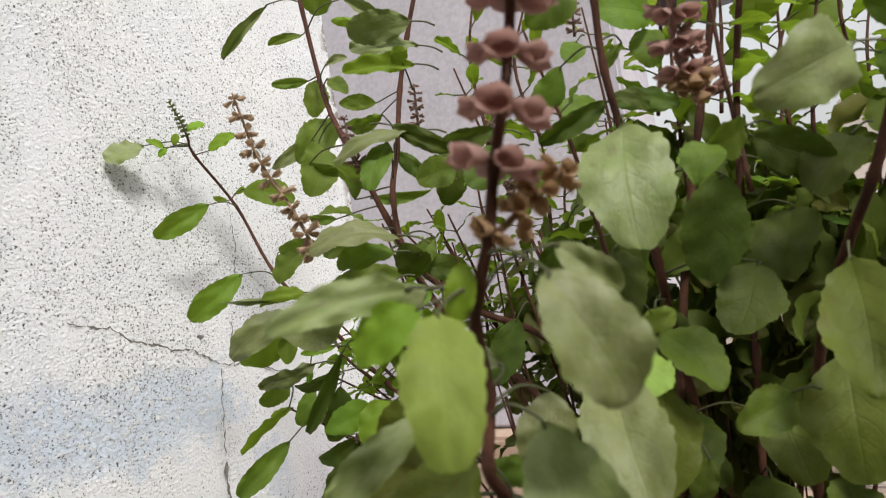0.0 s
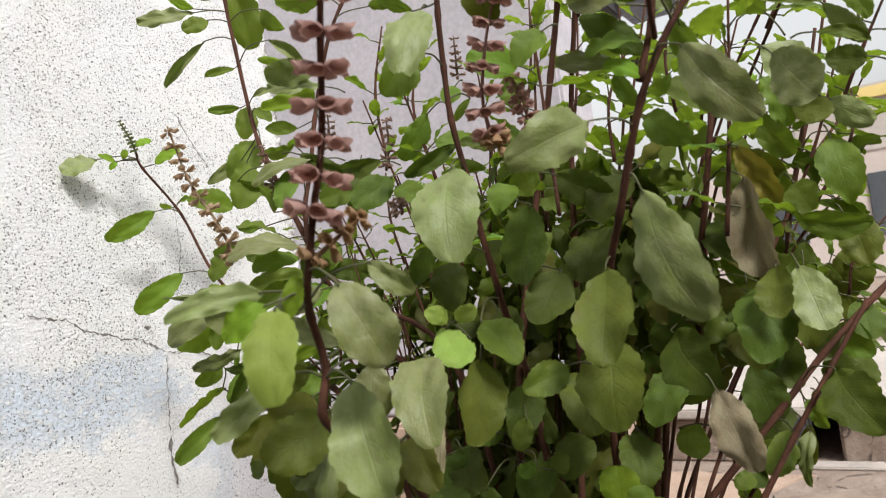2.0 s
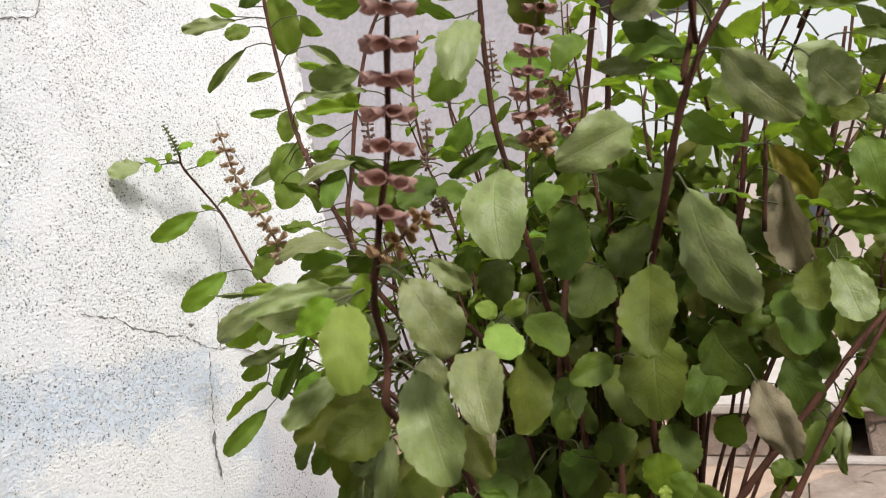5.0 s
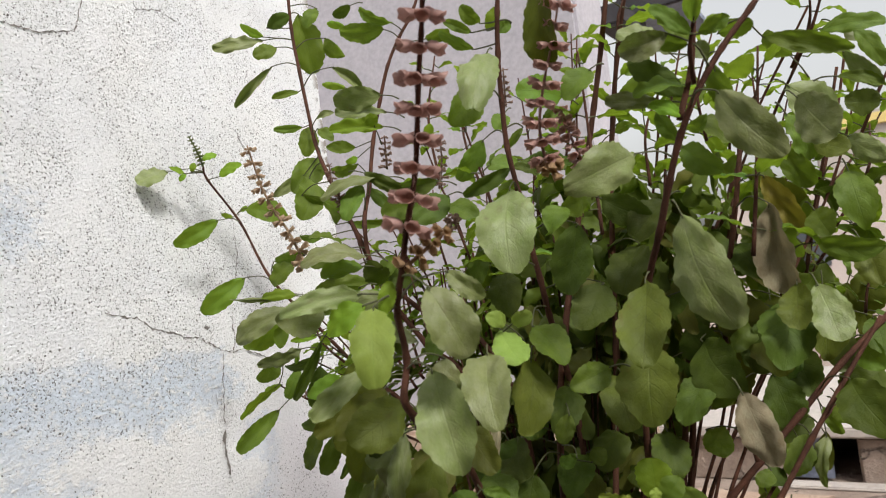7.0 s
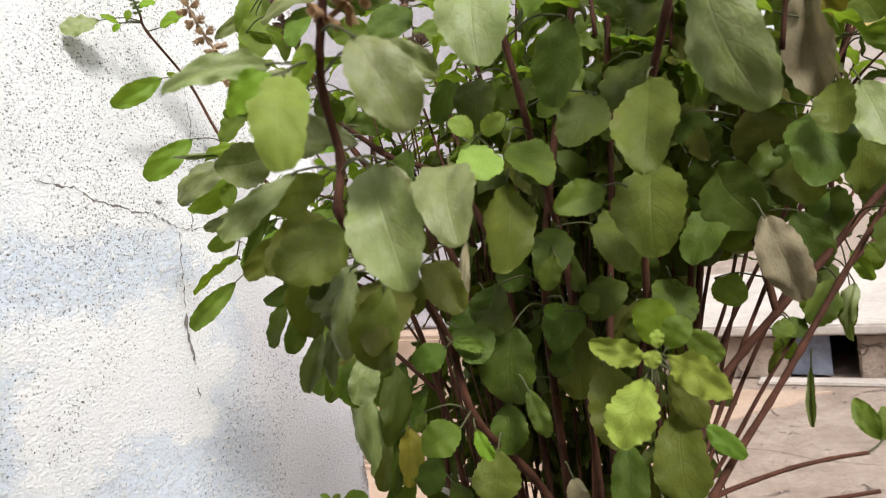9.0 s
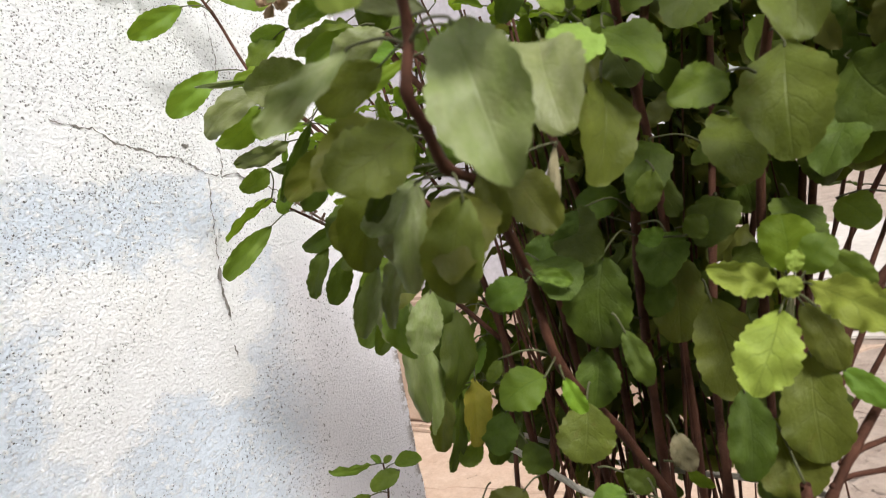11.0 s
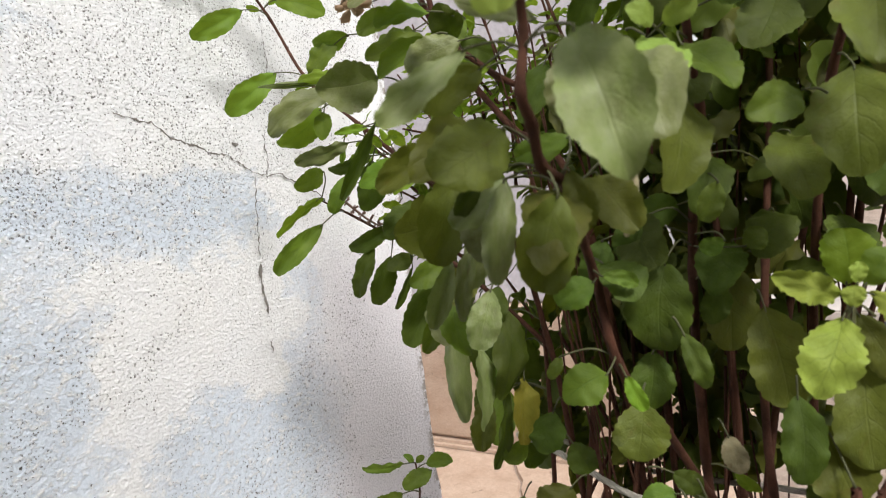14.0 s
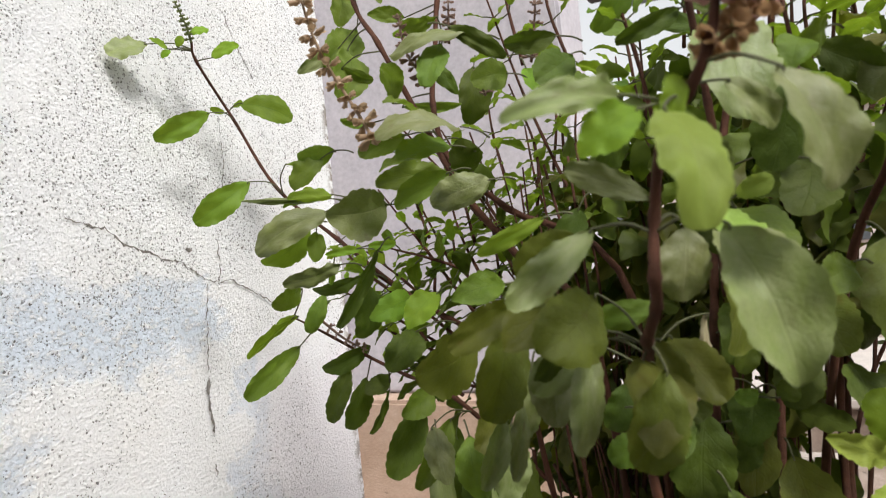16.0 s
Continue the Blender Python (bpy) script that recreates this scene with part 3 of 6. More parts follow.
def blade_pose(base, tip, width, normal):
    y = (Vector(tip) - Vector(base))
    length = y.length
    y.normalize()
    z = Vector(normal)
    z = (z - y * z.dot(y)).normalized()
    x = y.cross(z)
    m = Matrix.Identity(4)
    for i, (axis, s) in enumerate(((x, width * 0.92), (y, length), (z, length))):
        for r in range(3):
            m[r][i] = axis[r] * s
    m.translation = Vector(base)
    return m


class Branch:
    """A stem with its leaves; the stalks of the leaves are one mesh with the stem."""

    def __init__(self, root, r0, r1, points, material=None):
        self.root, self.r0, self.r1, self.points = root, r0, r1, [Vector(p) for p in points]
        self.line = smooth_line(points, 8)
        self.leaves = []
        self.material = material or M_STEM

    def leaf(self, kind, base, tip, width, normal):
        self.leaves.append((kind, Vector(base), Vector(tip), width, normal))

    def grow(self):
        bm = tube_bm(self.points, self.r0, self.r1, 8, 6, None, 0.12, 0.22)
        bark = len(bm.faces)
        for kind, base, tip, width, normal in self.leaves:
            back = (base - tip).normalized()
            best = min(self.line, key=lambda p: (p - base).length + 0.35 * max(0, p.z - base.z))
            far = (best - base).length
            if far > 0.055:
                best = base + back * 0.016 - Vector((0, 0, 0.006))
                far = 0.017
            bend = base.lerp(best, 0.5) + back * far * 0.10 + Vector((0, 0, 0.05 * far))
            tube_bm((best, bend, base, base.lerp(tip, 0.06)), 0.00075, 0.00045, 5, 4, bm)
        bm.faces.ensure_lookup_table()
        for face in bm.faces[bark:]:
            face.material_index = 1
        stem = part("branch", bm, self.material, self.root, smooth=True)
        stem.data.materials.append(M_STEM_YOUNG)
        for kind, base, tip, width, normal in self.leaves:
            ob = new("leaf", LEAF_RND.choice(BLADES[kind]))
            ob.parent = stem
            ob.matrix_basis = blade_pose(base, tip, width, normal)
            if kind in LABELS:
                tagged(ob, LABELS[kind])
        return stem


def sprig(base, tip, pairs, size, kind, rnd):
    """A leafy shoot: pairs of leaves crosswise up a thin stem, smaller towards the tip."""
    base, tip = Vector(base), Vector(tip)
    bow = base.lerp(tip, 0.5) + Vector((rnd.uniform(-.012, .012), rnd.uniform(-.012, .012), 0))
    s = Branch(plant, 0.0016, 0.0008, [base, bow, tip])
    axis = (tip - base).normalized()
    side = axis.orthogonal().normalized()
    for k in range(pairs):
        u = (k + 0.6) / pairs
        p = s.line[min(int(u * (len(s.line) - 1)), len(s.line) - 1)]
        length = size * (1.05 - 0.55 * u) * rnd.uniform(0.85, 1.15)
        for flip in (1, -1):
            out = Matrix.Rotation(k * math.pi / 2 + rnd.uniform(-.4, .4), 3, axis) @ side * flip
            d = (out + axis * rnd.uniform(0.15, 0.6) * (0.6 + u) + Vector((0, 0, -0.25 * (1 - u)))).normalized()
            b0 = p + d * 0.009
            n = (axis + Vector((0, -0.25, 0.5)) + Vector((rnd.uniform(-.3, .3), rnd.uniform(-.3, .3), 0))).normalized()
            kd = kind if u < 0.72 else ("young" if rnd.random() < 0.7 else kind)
            s.leaf(kd, b0, b0 + d * length, length * rnd.uniform(0.42, 0.58), n)
    s.grow()


def whorl_mesh(seed, material, cups, swell, dip):
    """A ring of papery two-lipped seed cups on short stalks round the spike, one wide."""
    rnd = random.Random(seed)
    bm = bmesh.new()
    sides = 10
    hub = bm.verts.new((0, 0, 0))
    for k in range(cups):
        a = 2 * math.pi * (k + rnd.uniform(-.22, .22)) / cups
        out = Vector((math.cos(a), math.sin(a), rnd.uniform(*dip))).normalized()
        side = Vector((-math.sin(a), math.cos(a), 0))
        up = side.cross(out).normalized()
        if up.z < 0:
            up = -up
        size = rnd.uniform(0.55, 1.10) if dip[1] > 0.05 else rnd.uniform(0.78, 1.08)
        rings = []
        for s, r in ((0.03, 0.020), (0.13, 0.024), (0.17, 0.075), (0.24, 0.118), (0.32, 0.136), (0.40, 0.150), (0.45, 0.172)):
            c = out * s * size - Vector((0, 0, 0.10 * s * s))
            ring = []
            for q in range(sides):
                t = 2 * math.pi * q / sides
                rag = rnd.uniform(-.16, .16) if s > 0.3 else 0
                lip = 0.0
                if s > 0.38:
                    lip = 0.09 * max(0, math.sin(t)) ** 0.6 + (0.07 if q in (6, 9) else 0) if s > 0.42 else 0.03 * max(0, math.sin(t))
                wide = r * swell * (1 + rag) * size
                ring.append(bm.verts.new(c + (side * math.cos(t) * 1.12 + up * math.sin(t) * 0.82) * wide + out * lip * size))
            rings.append(ring)
        for p, q in zip(rings, rings[1:]):
            for i in range(sides):
                bm.faces.new((p[i], p[(i + 1) % sides], q[(i + 1) % sides], q[i])).smooth = True
        bm.faces.new(rings[2][::-1])
        for i in range(sides):
            bm.faces.new((hub, rings[0][(i + 1) % sides], rings[0][i]))
    me = bpy.data.meshes.new("whorl")
    bm.to_mesh(me)
    bm.free()
    me.materials.append(material)
    return me


WHORL_FORM = {"brown": (6, 1.0, (-0.30, 0.05)), "tan": (6, 0.8, (-0.7, 0.35)), "orange": (6, 1.05, (-0.8, 0.1)), "green": (8, 0.8, (0.1, 0.6)), "bud": (7, 0.62, (-0.2, 0.5))}
WHORLS = {c: [whorl_mesh(i + 3, m, *WHORL_FORM[c]) for i in range(4)] for c, m in SPIKE.items()}
SPIKE_LABEL = {"tan": "dry tan seed spike", "brown": "dry brown seed spike", "orange": "short orange-brown seed spike", "green": "tight green flower bud spike", "bud": "fine brownish flower spike"}


def seed_spike(colour, points, count, w0, w1):
    line = smooth_line(points, 10)
    spike = part("seed_spike", tube_bm(points, 0.0013, 0.0007, 6, 6), SPIKE["bud" if colour == "bud" else colour], plant, SPIKE_LABEL[colour], True)
    reach = [0.0]
    for p, q in zip(line, line[1:]):
        reach.append(reach[-1] + (q - p).length)
    for i in range(count):
        far = (i + 0.6) / count * reach[-1]
        k = max(j for j in range(len(line) - 1) if reach[j] <= far)
        p = line[k].lerp(line[k + 1], (far - reach[k]) / (reach[k + 1] - reach[k]))
        d = (line[k + 1] - line[k]).normalized()
        w = (w0 + (w1 - w0) * i / count) * LEAF_RND.uniform(0.9, 1.08)
        ob = new("whorl", LEAF_RND.choice(WHORLS[colour]))
        ob.parent = spike
        turn = d.to_track_quat('Z', 'Y').to_matrix().to_4x4() @ Matrix.Rotation(LEAF_RND.uniform(0, 6), 4, 'Z')
        ob.matrix_basis = Matrix.Translation(p) @ turn @ Matrix.Scale(w, 4)


plant = tagged(new("holy_basil"), "bushy green holy basil with purple-brown stems and seed spikes", "plant")
seedling = tagged(new("basil_seedling"), "small green basil seedling beside the white wall", "plant")


# ---- the plant, branch by branch ----
b = Branch(plant, 0.0034, 0.0012, [(0.47, -0.3, 0.03), (0.485, -0.335, 0.4), (0.51, -0.349, 0.64), (0.514, -0.351, 0.68), (0.495, -0.352, 0.715), (0.476, -0.369, 0.764), (0.47, -0.42, 0.822), (0.466, -0.431, 0.875), (0.473, -0.464, 0.913), (0.483, -0.494, 0.931), (0.487, -0.522, 0.94), (0.495, -0.542, 0.956), (0.497, -0.552, 0.968), (0.498, -0.546, 0.99), (0.505, -0.559, 1.016), (0.516, -0.571, 1.029), (0.524, -0.575, 1.043), (0.528, -0.574, 1.06), (0.537, -0.571, 1.092), (0.548, -0.575, 1.134), (0.556, -0.579, 1.157), (0.561, -0.582, 1.172), (0.566, -0.586, 1.186)])
b.leaf("olive", (0.4117, -0.4701, 0.9433), (0.4001, -0.4849, 0.8937), 0.0298, (0.57, -0.82, 0.11))
b.leaf("dusty", (0.4024, -0.474, 0.8952), (0.3944, -0.4893, 0.8595), 0.0140, (0.54, -0.81, 0.22))
b.leaf("dusty", (0.4116, -0.4693, 0.9), (0.409, -0.4821, 0.8626), 0.0117, (0.42, -0.87, 0.27))
b.leaf("dark", (0.4484, -0.5069, 0.9394), (0.4356, -0.5146, 0.9202), 0.0105, (0.47, -0.88, 0.04))
b.leaf("dusty", (0.4591, -0.5046, 0.9357), (0.4553, -0.5175, 0.8886), 0.0172, (0.51, -0.84, 0.19))
b.leaf("olive", (0.4879, -0.4986, 0.9368), (0.4965, -0.5032, 0.9093), 0.0152, (0.38, -0.88, 0.27))
b.leaf("dry", (0.5051, -0.4584, 0.9418), (0.5001, -0.4667, 0.9009), 0.0076, (0.46, -0.88, 0.12))
b.leaf("dusty", (0.4956, -0.5291, 0.9973), (0.4638, -0.5365, 1.0137), 0.0135, (0.28, -0.95, 0.11))
b.leaf("young", (0.4286, -0.4526, 0.9961), (0.3928, -0.4653, 0.9795), 0.0110, (0.35, -0.94, -0.03))
b.leaf("green", (0.3915, -0.4224, 0.9601), (0.3672, -0.4463, 0.9548), 0.0211, (0.66, -0.72, 0.21))
b.leaf("dusty", (0.5061, -0.5176, 0.9853), (0.5029, -0.5199, 0.9548), 0.0256, (0.54, -0.84, 0.01))
b.leaf("green", (0.4868, -0.4901, 0.9508), (0.4594, -0.4963, 0.9451), 0.0147, (0.21, -0.98, 0.02))
b.leaf("bright", (0.5100, -0.5859, 1.0240), (0.5230, -0.6090, 0.9875), 0.0250, (0.50, -0.62, 0.60))
b.leaf("young", (0.5020, -0.583, 1.0250), (0.4850, -0.5960, 1.0120), 0.0170, (0.55, -0.70, 0.45))
b.leaf("young", (0.5087, -0.5774, 1.0172), (0.5132, -0.5734, 1.0358), 0.0103, (0.58, -0.81, 0.03))
b.leaf("dusty", (0.5266, -0.5378, 1.0374), (0.5443, -0.5279, 1.0193), 0.0137, (0.48, -0.88, -0.01))
b.leaf("dusty", (0.4534, -0.4927, 0.936), (0.4333, -0.5143, 0.916), 0.0210, (0.28, -0.78, 0.56))
b.leaf("dusty", (0.4364, -0.4814, 0.9302), (0.4388, -0.5025, 0.8997), 0.0259, (0.13, -0.81, 0.57))
b.leaf("olive", (0.4809, -0.4999, 0.9282), (0.4913, -0.5376, 0.9005), 0.0321, (0.42, -0.46, 0.78))
b.leaf("olive", (0.4885, -0.4698, 0.9334), (0.5132, -0.4866, 0.9069), 0.0246, (0.1, -0.8, 0.6))
b.leaf("olive", (0.461, -0.5163, 0.9856), (0.4387, -0.5349, 0.9717), 0.0212, (0.65, -0.76, -0.02))
b.leaf("dusty", (0.4136, -0.4562, 0.9152), (0.4088, -0.4649, 0.8764), 0.0177, (0.66, -0.74, 0.09))
b.leaf("dusty", (0.3873, -0.4131, 0.8664), (0.381, -0.4271, 0.8299), 0.0235, (0.59, -0.78, 0.2))
b.leaf("dusty", (0.354, -0.3814, 0.8223), (0.3601, -0.3976, 0.7633), 0.0162, (0.92, -0.35, 0.19))
b.leaf("dark", (0.3687, -0.3646, 0.842), (0.3662, -0.3848, 0.7818), 0.0278, (0.84, -0.52, 0.14))
b.leaf("dark", (0.3574, -0.3601, 0.7875), (0.359, -0.3843, 0.7287), 0.0101, (0.8, -0.54, 0.25))
b.leaf("yellowed", (0.3786, -0.3702, 0.7947), (0.3829, -0.3846, 0.751), 0.0263, (0.91, -0.36, 0.21))
b.leaf("green", (0.3722, -0.3653, 0.746), (0.361, -0.3798, 0.7343), 0.0158, (0.61, -0.73, 0.32))
b.leaf("fresh", (0.4718, -0.4419, 0.8246), (0.4529, -0.4589, 0.8135), 0.0249, (0.46, -0.79, 0.42))
b.leaf("young", (0.4812, -0.4403, 0.8235), (0.4908, -0.441, 0.8052), 0.0105, (0.35, -0.91, 0.22))
b.leaf("green", (0.4412, -0.4336, 0.8306), (0.436, -0.441, 0.8194), 0.0083, (0.43, -0.83, 0.35))
b.leaf("green", (0.4687, -0.4395, 0.8746), (0.4513, -0.4528, 0.8672), 0.0200, (0.46, -0.81, 0.37))
b.leaf("green", (0.4732, -0.4399, 0.8778), (0.4906, -0.4306, 0.8715), 0.0096, (0.53, -0.81, 0.25))
b.leaf("dark", (0.364, -0.3648, 0.8593), (0.3571, -0.3773, 0.8278), 0.0214, (0.47, -0.85, 0.23))
b.leaf("olive", (0.424, -0.5, 0.9567), (0.3993, -0.5248, 0.9379), 0.0182, (0.64, -0.75, 0.14))
b.leaf("dusty", (0.523, -0.56, 0.986), (0.544, -0.577, 0.936), 0.0320, (0.31, -0.85, 0.42))
b.leaf("dusty", (0.52, -0.49, 0.984), (0.543, -0.535, 0.953), 0.0330, (0.06, -0.54, 0.84))
b.leaf("dusty", (0.497, -0.578, 1.031), (0.468, -0.612, 1.027), 0.0140, (0.66, -0.66, 0.36))
b.leaf("dusty", (0.543, -0.583, 1.031), (0.561, -0.579, 0.995), 0.0280, (0.5, -0.74, 0.45))
b.leaf("dusty", (0.477, -0.553, 0.988), (0.450, -0.580, 0.963), 0.0160, (0.55, -0.74, 0.38))
b.leaf("olive", (0.466, -0.51, 0.959), (0.452, -0.55, 0.941), 0.0340, (0.8, -0.46, 0.39))
b.leaf("olive", (0.436, -0.49, 0.963), (0.436, -0.54, 0.944), 0.0340, (0.82, -0.21, 0.54))
b.leaf("olive", (0.494, -0.524, 0.928), (0.484, -0.527, 0.886), 0.0270, (0.41, -0.91, -0.03))
b.grow()
b = Branch(plant, 0.0028, 0.0012, [(0.42, -0.3, 0.03), (0.4, -0.3, 0.5), (0.38, -0.307, 0.703), (0.37, -0.31, 0.8), (0.351, -0.323, 0.894), (0.258, -0.299, 0.948), (0.181, -0.276, 0.999), (0.104, -0.259, 1.057), (0.0483, -0.2455, 1.134), (0.0425, -0.2840, 1.1880), (0.0462, -0.2920, 1.2040)])
b.leaf("dusty", (0.0273, -0.3288, 1.1987), (0.0090, -0.361, 1.1880), 0.0270, (0.62, -0.66, 0.42))
b.leaf("young", (0.0355, -0.3122, 1.196), (0.0300, -0.3285, 1.2035), 0.0115, (0.7, -0.4, 0.55))
b.leaf("young", (0.0371, -0.3112, 1.1951), (0.0334, -0.3192, 1.1876), 0.0085, (0.61, -0.61, 0.5))
b.leaf("young", (0.0461, -0.2943, 1.2120), (0.0550, -0.2765, 1.2195), 0.0135, (0.55, -0.55, 0.63))
b.leaf("young", (0.0429, -0.3077, 1.1972), (0.0471, -0.3054, 1.2075), 0.0095, (0.5, -0.8, 0.1))
b.leaf("young", (0.0555, -0.2768, 1.1901), (0.0723, -0.2540, 1.2072), 0.0150, (0.64, -0.72, 0.27))
b.leaf("young", (0.0433, -0.2518, 1.1413), (0.0337, -0.2618, 1.1462), 0.0077, (0.51, -0.72, -0.47))
b.leaf("fresh", (0.052, -0.2827, 1.136), (0.028, -0.333, 1.11), 0.0261, (0.81, -0.48, -0.32))
b.leaf("fresh", (0.0513, -0.2374, 1.1517), (0.0902, -0.2023, 1.1335), 0.0322, (0.71, -0.66, 0.25))
b.leaf("young", (0.0454, -0.2414, 1.148), (0.0536, -0.2362, 1.1543), 0.0065, (0.69, -0.57, -0.44))
b.leaf("fresh", (0.113, -0.3073, 1.0599), (0.0801, -0.3467, 1.0258), 0.0280, (0.8, -0.59, -0.08))
b.leaf("fresh", (0.131, -0.2771, 1.0746), (0.1525, -0.2619, 1.0768), 0.0059, (0.54, -0.69, -0.49))
b.leaf("dusty", (0.2187, -0.3351, 1.0318), (0.1607, -0.3792, 1.0344), 0.0061, (0.59, -0.78, -0.2))
b.leaf("fresh", (0.212, -0.3396, 1.0325), (0.1854, -0.3585, 1.029), 0.0048, (0.49, -0.76, 0.42))
b.leaf("dusty", (0.2327, -0.364, 1.0211), (0.185, -0.3989, 0.9967), 0.0284, (0.45, -0.84, 0.32))
b.leaf("fresh", (0.2045, -0.35, 1.0106), (0.1728, -0.3738, 0.9838), 0.0260, (0.75, -0.49, -0.45))
b.leaf("dusty", (0.2929, -0.3778, 1.0186), (0.2744, -0.4215, 1.0118), 0.0392, (0.9, -0.34, -0.28))
b.leaf("fresh", (0.3496, -0.3944, 1.0334), (0.3141, -0.4105, 1.0161), 0.0199, (0.29, -0.92, 0.27))
b.leaf("dusty", (0.3806, -0.402, 1.0243), (0.3445, -0.4166, 1.0127), 0.0243, (0.4, -0.91, -0.11))
b.leaf("young", (0.225, -0.3441, 1.0341), (0.1959, -0.365, 1.0368), 0.0138, (0.55, -0.71, 0.44))
b.leaf("fresh", (0.2171, -0.3608, 1.0061), (0.2237, -0.3738, 0.9852), 0.0162, (0.61, -0.57, 0.55))
b.leaf("dusty", (0.231, -0.3511, 0.9786), (0.1933, -0.3786, 0.9682), 0.0171, (0.61, -0.67, -0.42))
b.leaf("young", (0.2449, -0.3421, 0.9894), (0.2208, -0.3579, 0.9879), 0.0081, (0.53, -0.83, 0.14))
b.leaf("young", (0.2488, -0.3397, 0.9912), (0.2681, -0.3286, 0.9912), 0.0094, (0.48, -0.82, -0.31))
b.leaf("dark", (0.2788, -0.3723, 0.9881), (0.2522, -0.3928, 0.932), 0.0119, (0.7, -0.71, -0.07))
b.leaf("dark", (0.2597, -0.3593, 0.9612), (0.2527, -0.3678, 0.922), 0.0250, (0.84, -0.54, -0.03))
b.leaf("fresh", (0.3065, -0.3832, 0.9527), (0.2926, -0.4143, 0.9419), 0.0221, (0.91, -0.42, 0.03))
b.leaf("young", (0.3279, -0.3844, 0.9543), (0.315, -0.4082, 0.9351), 0.0231, (0.39, -0.7, 0.6))
b.leaf("dark", (0.2896, -0.3461, 0.9236), (0.2831, -0.3827, 0.9013), 0.0278, (0.47, -0.52, 0.71))
b.leaf("olive", (0.3546, -0.3828, 0.9176), (0.3322, -0.4317, 0.9064), 0.0470, (0.91, -0.38, -0.16))
b.leaf("fresh", (0.2194, -0.3458, 0.9782), (0.2166, -0.3483, 0.9628), 0.0057, (0.77, -0.64, -0.04))
b.leaf("dark", (0.2318, -0.3253, 0.9665), (0.1991, -0.3478, 0.957), 0.0134, (0.6, -0.71, -0.38))
b.grow()
b = Branch(plant, 0.002, 0.0008, [(0.37, -0.31, 0.8), (0.298, -0.316, 0.867), (0.246, -0.292, 0.878), (0.202, -0.282, 0.894), (0.172, -0.287, 0.912), (0.16, -0.295, 0.922), (0.152, -0.3, 0.928), (0.144, -0.305, 0.934)])
b.leaf("green", (0.1679, -0.3201, 0.9597), (0.1611, -0.348, 0.9475), 0.0214, (0.98, -0.19, -0.12))
b.leaf("young", (0.1555, -0.3197, 0.9357), (0.1252, -0.3489, 0.9054), 0.0096, (0.43, -0.83, 0.37))
b.leaf("young", (0.1529, -0.3098, 0.9354), (0.1382, -0.3219, 0.9303), 0.0088, (0.67, -0.7, -0.26))
b.leaf("green", (0.1832, -0.3095, 0.9537), (0.1704, -0.322, 0.9217), 0.0169, (0.53, -0.84, 0.11))
b.leaf("green", (0.171, -0.3346, 0.9132), (0.1376, -0.37, 0.8749), 0.0216, (0.66, -0.74, 0.11))
b.leaf("dark", (0.2044, -0.2788, 0.9023), (0.1708, -0.3046, 0.8838), 0.0191, (0.66, -0.74, -0.16))
b.leaf("dark", (0.1887, -0.292, 0.885), (0.1753, -0.3118, 0.8418), 0.0212, (0.34, -0.89, 0.3))
b.leaf("dark", (0.1973, -0.2774, 0.8736), (0.1881, -0.2948, 0.8297), 0.0250, (0.82, -0.57, 0.05))
b.leaf("dark", (0.2147, -0.267, 0.8727), (0.2066, -0.2947, 0.8639), 0.0190, (0.72, -0.39, 0.57))
b.leaf("dark", (0.2148, -0.2697, 0.8605), (0.2039, -0.2865, 0.8232), 0.0086, (0.8, -0.6, 0.03))
b.leaf("dark", (0.2612, -0.3004, 0.8545), (0.2441, -0.3275, 0.8005), 0.0329, (0.55, -0.8, 0.23))
b.leaf("green", (0.2811, -0.3111, 0.8703), (0.2713, -0.3439, 0.8583), 0.0245, (0.91, -0.36, 0.23))
b.leaf("green", (0.3027, -0.3298, 0.8527), (0.2837, -0.3563, 0.8035), 0.0213, (0.64, -0.75, 0.16))
b.leaf("dusty", (0.2988, -0.3565, 0.8537), (0.3097, -0.3648, 0.8131), 0.0273, (-0.06, -0.98, 0.19))
b.leaf("green", (0.345, -0.3945, 0.8598), (0.3565, -0.404, 0.819), 0.0246, (0.24, -0.93, 0.28))
b.leaf("olive", (0.3709, -0.405, 0.878), (0.3683, -0.4319, 0.8612), 0.0226, (0.83, -0.35, 0.43))
b.grow()
b = Branch(plant, 0.003, 0.0016, [(0.43, -0.26, 0.03), (0.43, -0.28, 0.55), (0.42, -0.33, 0.9), (0.371, -0.335, 0.972), (0.334, -0.337, 1.023), (0.301, -0.327, 1.082), (0.265, -0.319, 1.152), (0.234, -0.297, 1.196), (0.213, -0.284, 1.28), (0.207, -0.282, 1.332), (0.207, -0.279, 1.405)])
b.leaf("dusty", (0.1851, -0.3057, 1.3192), (0.1449, -0.3439, 1.3124), 0.0179, (0.68, -0.73, 0.09))
b.leaf("young", (0.1863, -0.3062, 1.3226), (0.1726, -0.3264, 1.3354), 0.0114, (0.45, -0.67, -0.59))
b.leaf("dark", (0.1873, -0.3002, 1.3339), (0.2153, -0.2947, 1.3409), 0.0179, (0.27, -0.88, -0.38))
b.leaf("green", (0.198, -0.2993, 1.3091), (0.1873, -0.3243, 1.2994), 0.0189, (0.88, -0.44, 0.18))
b.leaf("dusty", (0.1882, -0.2998, 1.2899), (0.147, -0.3249, 1.25), 0.0116, (0.62, -0.77, -0.16))
b.leaf("green", (0.213, -0.2739, 1.3487), (0.208, -0.2495, 1.2858), 0.0428, (0.89, -0.39, -0.22))
